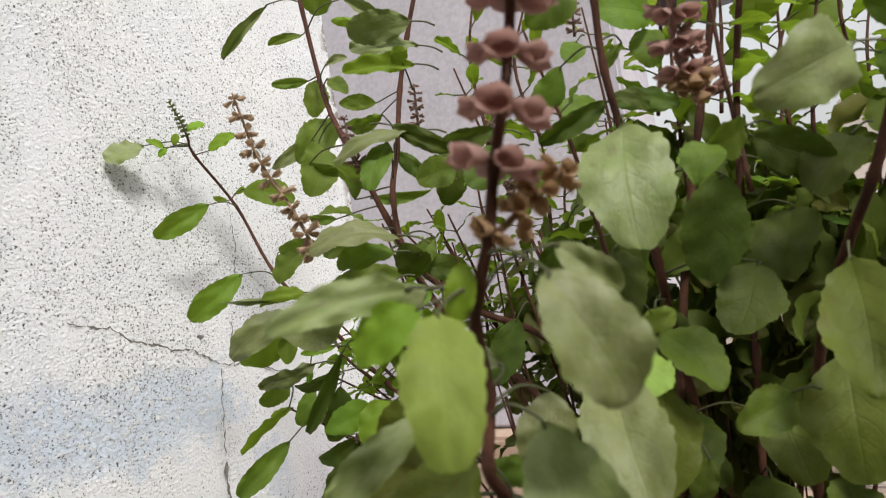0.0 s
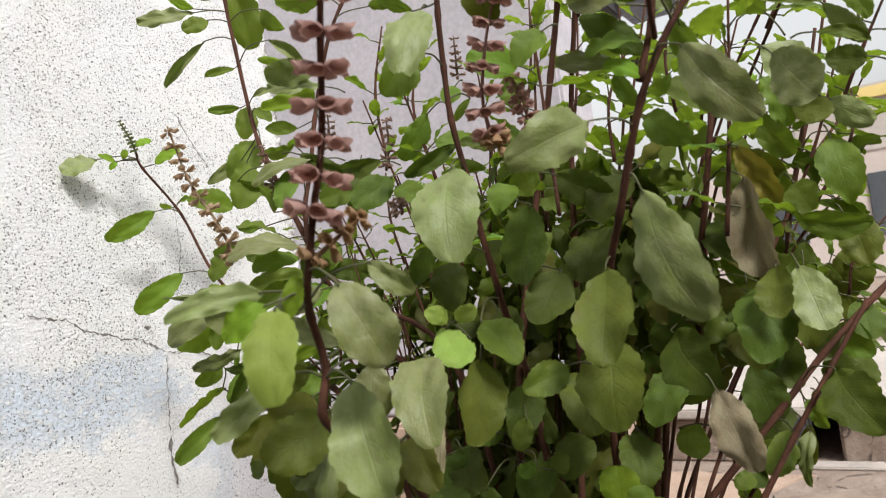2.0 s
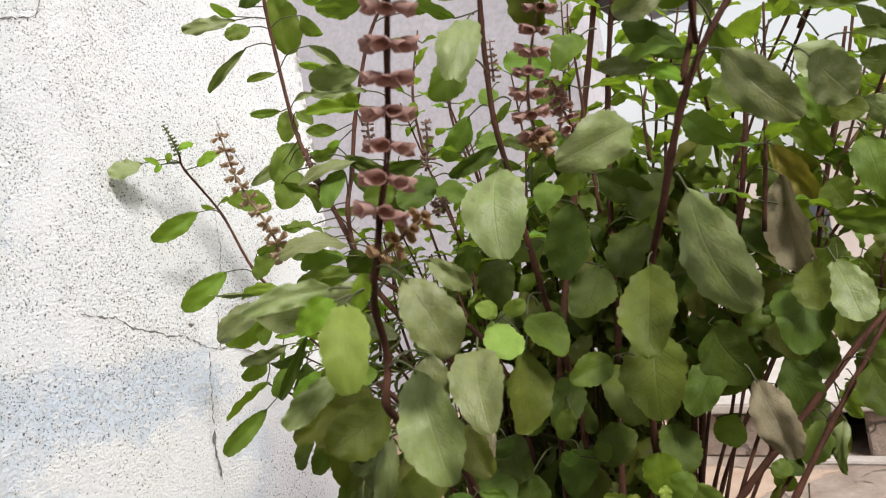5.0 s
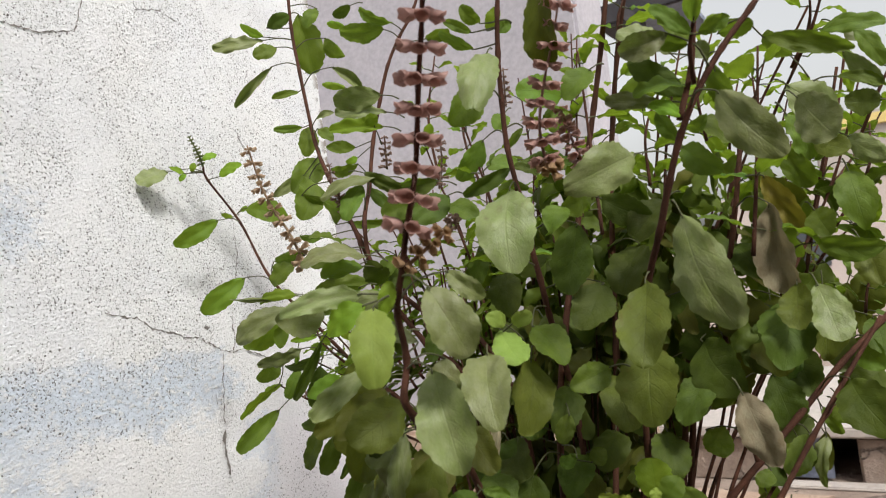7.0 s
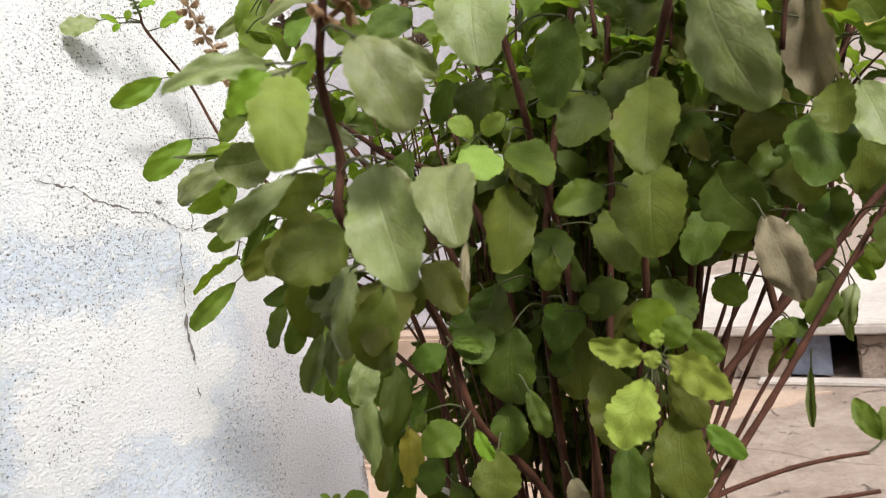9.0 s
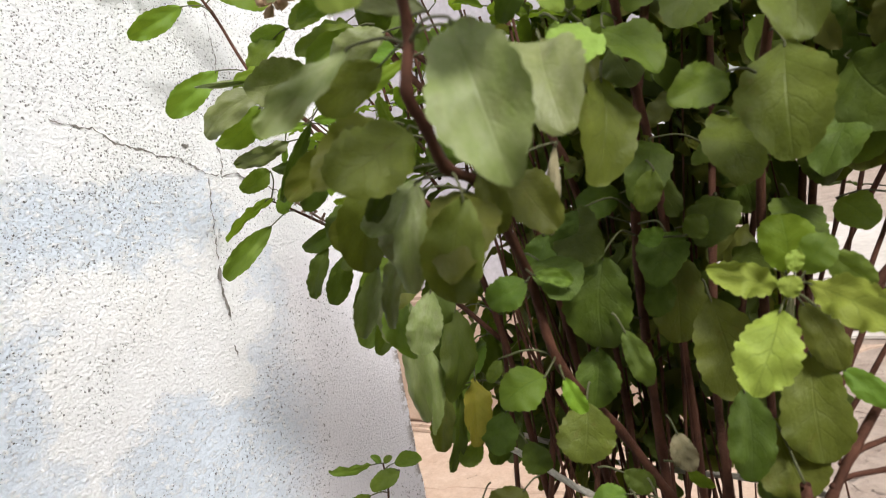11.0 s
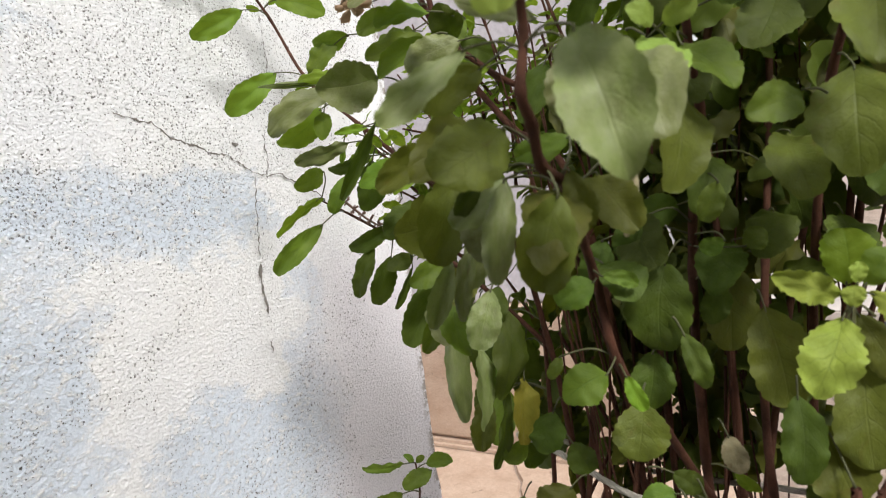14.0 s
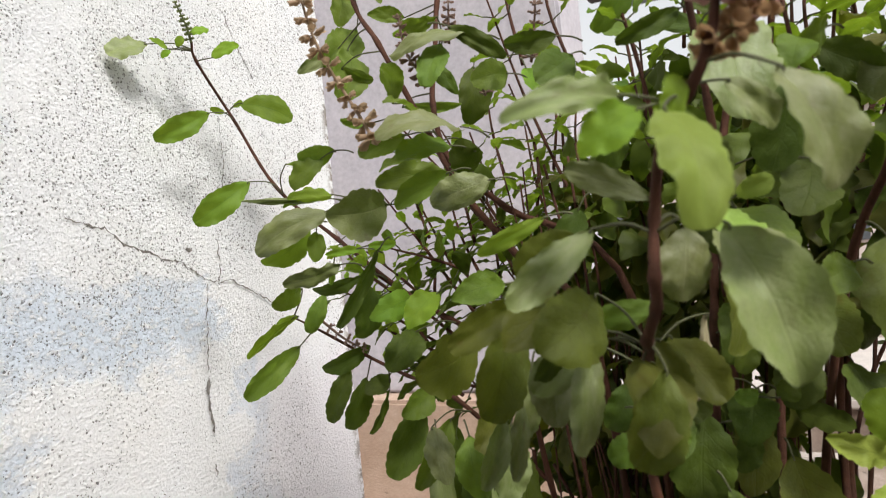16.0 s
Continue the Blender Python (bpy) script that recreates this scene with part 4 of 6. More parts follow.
b.leaf("green", (0.2439, -0.2712, 1.3123), (0.2544, -0.2536, 1.291), 0.0210, (0.13, -0.8, -0.59))
b.leaf("young", (0.2605, -0.2536, 1.3243), (0.2463, -0.267, 1.3292), 0.0099, (0.42, -0.67, -0.61))
b.leaf("dusty", (0.2672, -0.2928, 1.2694), (0.2864, -0.2692, 1.2456), 0.0131, (0.74, -0.67, -0.07))
b.leaf("green", (0.2137, -0.2888, 1.2569), (0.19, -0.3093, 1.2533), 0.0096, (0.65, -0.76, 0.03))
b.leaf("green", (0.2063, -0.2823, 1.2184), (0.1825, -0.3043, 1.2181), 0.0107, (0.62, -0.67, -0.4))
b.leaf("green", (0.212, -0.2773, 1.2184), (0.2166, -0.2927, 1.1859), 0.0243, (0.84, -0.43, 0.32))
b.leaf("green", (0.2455, -0.3035, 1.2062), (0.2628, -0.3023, 1.1917), 0.0154, (0.48, -0.71, 0.51))
b.leaf("dusty", (0.2472, -0.3052, 1.2167), (0.2624, -0.2942, 1.2219), 0.0083, (0.53, -0.82, 0.2))
b.leaf("green", (0.2235, -0.2787, 1.1822), (0.2175, -0.3188, 1.1459), 0.0339, (0.83, -0.43, 0.34))
b.leaf("green", (0.2307, -0.3079, 1.1575), (0.24, -0.3331, 1.1123), 0.0339, (0.86, -0.36, 0.37))
b.leaf("dusty", (0.2185, -0.303, 1.1613), (0.1899, -0.3258, 1.1417), 0.0140, (0.64, -0.77, -0.05))
b.leaf("young", (0.2787, -0.2888, 1.2445), (0.2607, -0.3053, 1.25), 0.0088, (0.55, -0.73, -0.4))
b.leaf("dusty", (0.3656, -0.3984, 1.06), (0.3219, -0.4356, 1.0662), 0.0267, (0.35, -0.5, 0.79))
b.leaf("fresh", (0.3507, -0.3876, 1.0512), (0.3208, -0.4122, 1.0491), 0.0198, (0.54, -0.7, 0.47))
b.leaf("green", (0.3289, -0.3836, 1.0732), (0.3223, -0.417, 1.0852), 0.0179, (0.35, -0.5, 0.79))
b.leaf("green", (0.3318, -0.3576, 1.0376), (0.2922, -0.3906, 1.0338), 0.0215, (0.63, -0.77, 0.08))
b.leaf("green", (0.2258, -0.2564, 1.3558), (0.2195, -0.2723, 1.3341), 0.0182, (0.63, -0.7, 0.33))
b.leaf("dark", (0.2564, -0.2324, 1.3557), (0.2374, -0.2421, 1.3458), 0.0148, (0.59, -0.51, -0.63))
b.leaf("green", (0.2038, -0.3028, 1.0756), (0.1762, -0.3195, 1.0703), 0.0210, (0.52, -0.69, -0.51))
b.leaf("green", (0.1937, -0.3082, 1.0705), (0.1676, -0.3219, 1.0475), 0.0238, (0.29, -0.93, 0.23))
b.leaf("green", (0.2349, -0.3286, 1.1357), (0.2538, -0.3145, 1.1226), 0.0110, (0.24, -0.81, -0.53))
b.leaf("green", (0.2821, -0.3361, 1.0979), (0.2964, -0.3628, 1.1241), 0.0208, (0.35, -0.5, 0.79))
b.leaf("green", (0.2568, -0.3322, 1.0868), (0.2377, -0.3438, 1.0908), 0.0095, (0.38, -0.79, -0.47))
b.grow()
b = Branch(plant, 0.0026, 0.0015, [(0.45, -0.25, 0.03), (0.45, -0.28, 0.6), (0.45, -0.33, 0.93), (0.366, -0.336, 1.008), (0.33, -0.345, 1.046), (0.314, -0.332, 1.092), (0.31, -0.311, 1.132), (0.308, -0.292, 1.181), (0.316, -0.282, 1.223), (0.325, -0.273, 1.259), (0.336, -0.262, 1.288), (0.35, -0.249, 1.317), (0.361, -0.234, 1.362)])
b.leaf("dusty", (0.3634, -0.3536, 1.13), (0.3126, -0.3918, 1.1227), 0.0180, (0.35, -0.5, 0.79))
b.leaf("green", (0.3376, -0.3612, 1.1284), (0.3343, -0.3858, 1.0964), 0.0229, (0.35, -0.5, 0.79))
b.leaf("dusty", (0.3606, -0.3422, 1.2088), (0.3244, -0.3687, 1.2074), 0.0268, (0.51, -0.66, -0.56))
b.leaf("dusty", (0.3564, -0.3301, 1.1952), (0.3173, -0.3602, 1.1992), 0.0177, (0.61, -0.75, 0.26))
b.leaf("young", (0.3556, -0.3375, 1.1807), (0.3148, -0.3688, 1.1825), 0.0157, (0.6, -0.77, 0.21))
b.leaf("young", (0.3487, -0.3426, 1.1816), (0.3516, -0.3535, 1.1905), 0.0144, (0.64, -0.38, -0.67))
b.leaf("green", (0.2663, -0.2687, 1.1844), (0.2418, -0.2891, 1.1878), 0.0153, (0.59, -0.76, -0.27))
b.leaf("green", (0.3287, -0.2766, 1.2958), (0.2908, -0.3036, 1.2954), 0.0249, (0.42, -0.57, -0.7))
b.leaf("green", (0.338, -0.2723, 1.3001), (0.3127, -0.2966, 1.3157), 0.0129, (0.2, -0.67, -0.72))
b.leaf("green", (0.3729, -0.2705, 1.2742), (0.3961, -0.2584, 1.2771), 0.0167, (0.38, -0.55, -0.74))
b.leaf("young", (0.266, -0.2665, 1.1734), (0.2592, -0.2788, 1.1688), 0.0093, (0.87, -0.37, -0.32))
b.leaf("dark", (0.43, -0.359, 1.1022), (0.4166, -0.3937, 1.084), 0.0282, (0.77, -0.5, 0.39))
b.leaf("dark", (0.3538, -0.3631, 1.0337), (0.3548, -0.3853, 1.0556), 0.0249, (0.5, -0.6, -0.63))
b.leaf("fresh", (0.3569, -0.3609, 1.0227), (0.3393, -0.3899, 1.017), 0.0223, (0.73, -0.53, 0.43))
b.leaf("green", (0.2771, -0.3111, 1.0995), (0.3212, -0.2922, 1.0965), 0.0101, (0.36, -0.88, -0.31))
b.leaf("dark", (0.2973, -0.2974, 1.1334), (0.3151, -0.2835, 1.1071), 0.0144, (0.52, -0.85, -0.09))
b.leaf("dark", (0.3139, -0.2387, 1.1391), (0.3126, -0.2531, 1.0897), 0.0334, (0.68, -0.71, 0.19))
b.leaf("dark", (0.3469, -0.3666, 1.1363), (0.3808, -0.3482, 1.1118), 0.0146, (0.34, -0.91, -0.23))
b.leaf("dark", (0.4205, -0.3586, 1.1156), (0.3861, -0.3667, 1.1155), 0.0165, (0.21, -0.89, -0.39))
b.leaf("green", (0.336, -0.3578, 1.1466), (0.3097, -0.3675, 1.1431), 0.0130, (0.35, -0.73, -0.59))
b.leaf("green", (0.2949, -0.3462, 1.0703), (0.2612, -0.3613, 1.0596), 0.0194, (0.44, -0.89, -0.14))
b.leaf("green", (0.3074, -0.3458, 1.0531), (0.2761, -0.3599, 1.0484), 0.0170, (0.35, -0.5, 0.79))
b.leaf("green", (0.3295, -0.3089, 1.0602), (0.3182, -0.326, 1.038), 0.0185, (0.63, -0.74, 0.25))
b.leaf("dark", (0.3126, -0.3127, 1.0408), (0.3458, -0.2997, 1.0305), 0.0225, (0.41, -0.89, 0.18))
b.leaf("green", (0.3804, -0.3453, 1.1009), (0.363, -0.3669, 1.0964), 0.0244, (0.78, -0.62, -0.01))
b.leaf("young", (0.3882, -0.3291, 1.1065), (0.3942, -0.3355, 1.0884), 0.0158, (0.6, -0.67, 0.44))
b.leaf("green", (0.4016, -0.3143, 1.1), (0.4323, -0.3186, 1.0845), 0.0250, (0.21, -0.75, 0.63))
b.grow()
b = Branch(plant, 0.0029, 0.0018, [(0.5, -0.28, 0.03), (0.505, -0.32, 0.5), (0.506, -0.319, 0.757), (0.507, -0.329, 0.904), (0.508, -0.347, 0.963), (0.51, -0.365, 0.993), (0.512, -0.377, 1.021), (0.51, -0.383, 1.053), (0.507, -0.385, 1.09), (0.504, -0.388, 1.127), (0.506, -0.391, 1.162), (0.51, -0.395, 1.196), (0.516, -0.399, 1.227), (0.523, -0.401, 1.254)])
b.leaf("green", (0.5072, -0.4301, 1.1633), (0.4967, -0.4528, 1.14), 0.0267, (0.9, -0.44, 0.03))
b.leaf("dark", (0.5006, -0.3783, 1.1108), (0.464, -0.3951, 1.0946), 0.0135, (0.47, -0.86, -0.17))
b.leaf("dark", (0.5009, -0.3784, 1.1125), (0.5203, -0.3687, 1.1059), 0.0112, (0.51, -0.79, 0.33))
b.leaf("green", (0.4717, -0.3628, 1.1408), (0.4484, -0.37, 1.1097), 0.0212, (0.67, -0.65, -0.35))
b.leaf("green", (0.494, -0.3856, 1.2267), (0.4881, -0.4039, 1.2365), 0.0132, (0.5, -0.53, -0.69))
b.leaf("green", (0.4864, -0.3873, 1.2213), (0.4698, -0.4005, 1.2323), 0.0094, (0.49, -0.83, -0.26))
b.leaf("green", (0.4842, -0.3839, 1.209), (0.4635, -0.4008, 1.2241), 0.0112, (0.18, -0.77, -0.61))
b.leaf("young", (0.4971, -0.3818, 1.2208), (0.509, -0.3825, 1.2373), 0.0123, (0.29, -0.92, -0.25))
b.leaf("olive", (0.5718, -0.4538, 1.2157), (0.563, -0.4386, 1.1627), 0.0251, (-0.08, -0.96, -0.26))
b.leaf("green", (0.565, -0.3497, 1.1782), (0.5495, -0.3707, 1.1584), 0.0246, (0.37, -0.77, 0.52))
b.leaf("dark", (0.5071, -0.4239, 1.0327), (0.516, -0.4439, 1.0044), 0.0257, (0.22, -0.76, 0.61))
b.leaf("bright", (0.5193, -0.4586, 0.9968), (0.5134, -0.4719, 1.0045), 0.0125, (0.88, -0.47, -0.13))
b.leaf("bright", (0.5226, -0.457, 0.9963), (0.5395, -0.4599, 1.0029), 0.0122, (-0.04, -0.94, -0.33))
b.leaf("bright", (0.5135, -0.4565, 0.9942), (0.5338, -0.4702, 0.9728), 0.0259, (0.37, -0.58, 0.72))
b.leaf("green", (0.5202, -0.4197, 0.9916), (0.5486, -0.4351, 0.969), 0.0283, (0.33, -0.53, 0.78))
b.leaf("olive", (0.5173, -0.4229, 0.9679), (0.5218, -0.4477, 0.9207), 0.0363, (0.83, -0.46, 0.32))
b.leaf("dark", (0.5532, -0.3932, 1.0598), (0.5394, -0.3989, 1.0093), 0.0353, (-0.06, -0.99, 0.13))
b.leaf("dark", (0.5598, -0.3743, 1.0143), (0.5519, -0.4065, 0.986), 0.0335, (0.36, -0.66, 0.65))
b.leaf("green", (0.5585, -0.424, 1.071), (0.5523, -0.4405, 1.055), 0.0208, (0.27, -0.72, 0.64))
b.leaf("green", (0.5709, -0.4092, 1.0771), (0.5593, -0.4272, 1.0681), 0.0214, (0.85, -0.35, -0.39))
b.leaf("dark", (0.5657, -0.3733, 1.0768), (0.5997, -0.3743, 1.0564), 0.0243, (-0.05, -1, -0.03))
b.leaf("green", (0.5183, -0.3812, 1.2213), (0.5107, -0.3922, 1.2144), 0.0111, (0.84, -0.53, -0.08))
b.leaf("green", (0.5081, -0.3633, 1.1436), (0.4951, -0.3667, 1.13), 0.0076, (0.24, -0.97, 0))
b.leaf("dark", (0.4587, -0.3594, 1.0519), (0.4423, -0.3687, 1.0164), 0.0193, (0.63, -0.77, -0.09))
b.leaf("dark", (0.4328, -0.3934, 1.0011), (0.4192, -0.406, 0.9671), 0.0239, (0.06, -0.94, 0.33))
b.leaf("dusty", (0.523, -0.432, 1.09), (0.534, -0.472, 1.037), 0.0440, (0.27, -0.74, 0.62))
b.leaf("dusty", (0.527, -0.448, 1.182), (0.533, -0.49, 1.14), 0.0290, (0.52, -0.56, 0.64))
b.leaf("green", (0.573, -0.416, 0.959), (0.556, -0.444, 0.952), 0.0220, (0.76, -0.55, 0.35))
b.grow()
b = Branch(plant, 0.0027, 0.0018, [(0.54, -0.27, 0.03), (0.54, -0.27, 0.55), (0.553, -0.31, 0.799), (0.574, -0.352, 0.946), (0.596, -0.386, 1.008), (0.614, -0.405, 1.044), (0.627, -0.413, 1.076), (0.639, -0.417, 1.104), (0.653, -0.415, 1.13), (0.669, -0.407, 1.154), (0.687, -0.395, 1.177), (0.702, -0.386, 1.197)])
b.leaf("dusty", (0.6681, -0.4507, 1.1201), (0.6981, -0.4509, 1.0764), 0.0275, (-0.09, -0.99, -0.06))
b.leaf("dusty", (0.6457, -0.4447, 1.1609), (0.6162, -0.4504, 1.1556), 0.0185, (0.24, -0.92, -0.31))
b.leaf("dark", (0.6441, -0.4068, 1.1291), (0.6129, -0.4205, 1.1572), 0.0187, (0.33, -0.94, -0.09))
b.leaf("dusty", (0.6276, -0.4103, 1.1289), (0.5945, -0.4207, 1.1354), 0.0139, (0.32, -0.94, 0.14))
b.leaf("dusty", (0.642, -0.4589, 1.0522), (0.6616, -0.4581, 0.9832), 0.0367, (-0.12, -0.99, -0.05))
b.leaf("olive", (0.5913, -0.3836, 0.9686), (0.5935, -0.4136, 0.9197), 0.0454, (0.07, -0.85, 0.52))
b.leaf("green", (0.6554, -0.3888, 1.1516), (0.664, -0.3812, 1.1204), 0.0173, (-0.16, -0.95, -0.28))
b.leaf("young", (0.6634, -0.3594, 1.1432), (0.6813, -0.3743, 1.153), 0.0192, (-0.04, -0.58, -0.81))
b.leaf("green", (0.634, -0.4044, 1.102), (0.6236, -0.41, 1.1224), 0.0119, (0.01, -0.97, -0.26))
b.leaf("green", (0.624, -0.352, 1.1047), (0.6489, -0.3654, 1.0827), 0.0223, (-0.38, -0.92, 0.13))
b.leaf("dark", (0.6091, -0.3521, 1.07), (0.5885, -0.3795, 1.0443), 0.0290, (0.25, -0.76, 0.6))
b.leaf("green", (0.6626, -0.3742, 1.1718), (0.6848, -0.3825, 1.1708), 0.0157, (-0.29, -0.72, -0.63))
b.leaf("green", (0.6874, -0.3539, 1.1671), (0.7396, -0.3471, 1.1471), 0.0157, (0.08, -0.99, -0.14))
b.leaf("green", (0.6402, -0.404, 1.1081), (0.6547, -0.4111, 1.1133), 0.0108, (-0.11, -0.72, -0.68))
b.leaf("dusty", (0.618, -0.445, 1.094), (0.595, -0.497, 1.076), 0.0310, (0.91, -0.41, 0.02))
b.leaf("olive", (0.601, -0.406, 1.015), (0.605, -0.453, 0.966), 0.0355, (0.09, -0.72, 0.69))
b.grow()
b = Branch(plant, 0.0016, 0.001, [(0.652, -0.421, 1.133), (0.655, -0.435, 1.15), (0.661, -0.442, 1.167), (0.667, -0.448, 1.184)])
b.leaf("green", (0.6586, -0.4413, 1.1579), (0.6391, -0.4515, 1.1784), 0.0121, (0.41, -0.91, -0.07))
b.leaf("young", (0.6607, -0.4426, 1.1638), (0.663, -0.4489, 1.185), 0.0111, (0.22, -0.93, -0.3))
b.leaf("green", (0.6601, -0.4315, 1.1597), (0.6783, -0.4301, 1.1648), 0.0114, (0.2, -0.86, -0.47))
b.leaf("green", (0.6537, -0.4312, 1.1546), (0.63, -0.4387, 1.1633), 0.0129, (0.1, -0.88, -0.47))
b.leaf("dusty", (0.6544, -0.4121, 1.1602), (0.6605, -0.4164, 1.1486), 0.0118, (-0.27, -0.94, 0.21))
b.grow()
b = Branch(plant, 0.0036, 0.0022, [(0.6, -0.33, 0.03), (0.576, -0.38, 0.666), (0.574, -0.383, 0.708), (0.578, -0.361, 0.744), (0.585, -0.336, 0.78), (0.596, -0.314, 0.81), (0.613, -0.295, 0.832), (0.634, -0.274, 0.854), (0.663, -0.248, 0.884), (0.698, -0.214, 0.921), (0.736, -0.173, 0.954), (0.772, -0.128, 0.983)])
b.leaf("dark", (0.7029, -0.2675, 0.9185), (0.7249, -0.3046, 0.8888), 0.0383, (-0.36, -0.7, 0.61))
b.leaf("green", (0.669, -0.2376, 0.8664), (0.6534, -0.2629, 0.8414), 0.0264, (0.66, -0.69, 0.29))
b.leaf("green", (0.6404, -0.2698, 0.8466), (0.633, -0.2844, 0.8393), 0.0157, (0.36, -0.56, 0.75))
b.leaf("dusty", (0.6781, -0.2156, 0.8607), (0.6707, -0.2282, 0.8211), 0.0143, (-0.44, -0.83, 0.34))
b.leaf("green", (0.6778, -0.2101, 0.8831), (0.6897, -0.2147, 0.8606), 0.0133, (-0.29, -0.96, 0.04))
b.leaf("green", (0.634, -0.2301, 0.8248), (0.6268, -0.234, 0.8098), 0.0203, (-0.14, -0.94, 0.31))
b.leaf("dusty", (0.6474, -0.2427, 0.8077), (0.6448, -0.2551, 0.7638), 0.0070, (-0.02, -0.96, 0.27))
b.leaf("dark", (0.6585, -0.2321, 0.8624), (0.6609, -0.236, 0.8365), 0.0220, (0.11, -0.98, 0.16))
b.leaf("green", (0.7063, -0.1765, 0.9339), (0.7245, -0.201, 0.9132), 0.0282, (-0.59, -0.73, 0.35))
b.leaf("dark", (0.7233, -0.1736, 0.952), (0.7294, -0.1981, 0.9264), 0.0293, (0.35, -0.63, 0.69))
b.leaf("olive", (0.6343, -0.2692, 0.8289), (0.6227, -0.2748, 0.8097), 0.0060, (-0.13, -0.93, 0.35))
b.grow()
b = Branch(plant, 0.0028, 0.0018, [(0.615, -0.36, 0.03), (0.583, -0.394, 0.7), (0.582, -0.395, 0.723), (0.589, -0.382, 0.742), (0.599, -0.368, 0.761), (0.613, -0.35, 0.783), (0.63, -0.33, 0.807), (0.649, -0.308, 0.836), (0.673, -0.285, 0.874), (0.702, -0.259, 0.918), (0.73, -0.227, 0.958)])
b.leaf("rosette", (0.5814, -0.4094, 0.8592), (0.5553, -0.4243, 0.8712), 0.0169, (0.51, -0.86, 0.03))
b.leaf("rosette", (0.5825, -0.4183, 0.851), (0.5724, -0.4458, 0.8222), 0.0292, (0.21, -0.74, 0.64))
b.leaf("rosette", (0.5932, -0.4112, 0.8607), (0.6275, -0.4378, 0.8494), 0.0226, (-0.38, -0.73, 0.57))
b.leaf("rosette", (0.587, -0.4192, 0.8553), (0.5886, -0.4167, 0.8657), 0.0115, (0.02, -0.97, 0.23))
b.leaf("rosette", (0.5886, -0.4115, 0.8653), (0.5903, -0.4093, 0.8756), 0.0086, (0.18, -0.97, 0.18))
b.leaf("fresh", (0.5909, -0.401, 0.8626), (0.603, -0.3954, 0.8788), 0.0182, (0.08, -0.96, 0.27))
b.leaf("young", (0.5822, -0.393, 0.8613), (0.5819, -0.3889, 0.8894), 0.0277, (0.18, -0.97, 0.14))
b.leaf("green", (0.5975, -0.388, 0.8695), (0.6176, -0.3873, 0.8514), 0.0169, (0.12, -0.99, 0.09))
b.leaf("olive", (0.5857, -0.3721, 0.8161), (0.5892, -0.3903, 0.7635), 0.0367, (0.21, -0.92, 0.33))
b.leaf("olive", (0.5846, -0.3759, 0.8425), (0.6021, -0.3809, 0.8089), 0.0212, (0.33, -0.9, 0.3))
b.leaf("olive", (0.5655, -0.3786, 0.7814), (0.5806, -0.3905, 0.7441), 0.0374, (0.26, -0.89, 0.39))
b.leaf("fresh", (0.598, -0.3627, 0.8032), (0.6197, -0.3649, 0.7847), 0.0148, (0.15, -0.95, 0.28))
b.leaf("olive", (0.5164, -0.3416, 0.8653), (0.5174, -0.3525, 0.8132), 0.0382, (0.65, -0.74, 0.17))
b.leaf("olive", (0.5366, -0.3593, 0.8427), (0.5497, -0.3706, 0.7872), 0.0406, (0.34, -0.9, 0.27))
b.grow()
b = Branch(plant, 0.0026, 0.0018, [(0.633, -0.275, 0.853), (0.629, -0.272, 0.877), (0.624, -0.274, 0.907), (0.621, -0.277, 0.935), (0.623, -0.281, 0.963), (0.63, -0.29, 0.997), (0.642, -0.297, 1.04), (0.652, -0.296, 1.086), (0.658, -0.286, 1.13)])
b.leaf("dry", (0.6729, -0.3321, 1.0566), (0.6781, -0.3332, 0.9901), 0.0305, (-0.33, -0.94, -0.01))
b.leaf("yellowed", (0.6692, -0.3102, 1.0778), (0.693, -0.3065, 1.0322), 0.0197, (-0.06, -0.99, -0.11))
b.leaf("dark", (0.673, -0.3107, 0.985), (0.6702, -0.3537, 0.941), 0.0406, (0.24, -0.7, 0.67))
b.leaf("olive", (0.6845, -0.3358, 0.9984), (0.683, -0.3601, 0.9711), 0.0252, (-0.28, -0.71, 0.65))
b.leaf("dusty", (0.6959, -0.3271, 0.9965), (0.7079, -0.3529, 0.9595), 0.0290, (0.12, -0.8, 0.59))
b.leaf("green", (0.6994, -0.3061, 1.0477), (0.7071, -0.3193, 1.0297), 0.0244, (-0.33, -0.82, 0.46))
b.leaf("dark", (0.6393, -0.2817, 1.0302), (0.6634, -0.3023, 1.0064), 0.0309, (0.01, -0.76, 0.66))
b.leaf("green", (0.6294, -0.2731, 0.9346), (0.6051, -0.2847, 0.901), 0.0231, (0.25, -0.96, 0.15))
b.leaf("dark", (0.6107, -0.3123, 0.9336), (0.5983, -0.3489, 0.9076), 0.0301, (0.16, -0.61, 0.78))
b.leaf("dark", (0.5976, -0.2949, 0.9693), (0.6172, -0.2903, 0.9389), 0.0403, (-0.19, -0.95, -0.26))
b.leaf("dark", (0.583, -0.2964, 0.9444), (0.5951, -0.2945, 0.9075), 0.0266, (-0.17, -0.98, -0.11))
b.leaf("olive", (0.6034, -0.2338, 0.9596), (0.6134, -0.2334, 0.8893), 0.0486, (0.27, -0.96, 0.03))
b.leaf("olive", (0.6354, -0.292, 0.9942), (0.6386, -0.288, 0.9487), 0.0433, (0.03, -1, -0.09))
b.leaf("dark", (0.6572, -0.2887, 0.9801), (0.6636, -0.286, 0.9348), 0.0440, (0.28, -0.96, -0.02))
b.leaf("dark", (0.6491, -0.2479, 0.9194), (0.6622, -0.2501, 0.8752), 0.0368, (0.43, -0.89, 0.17))
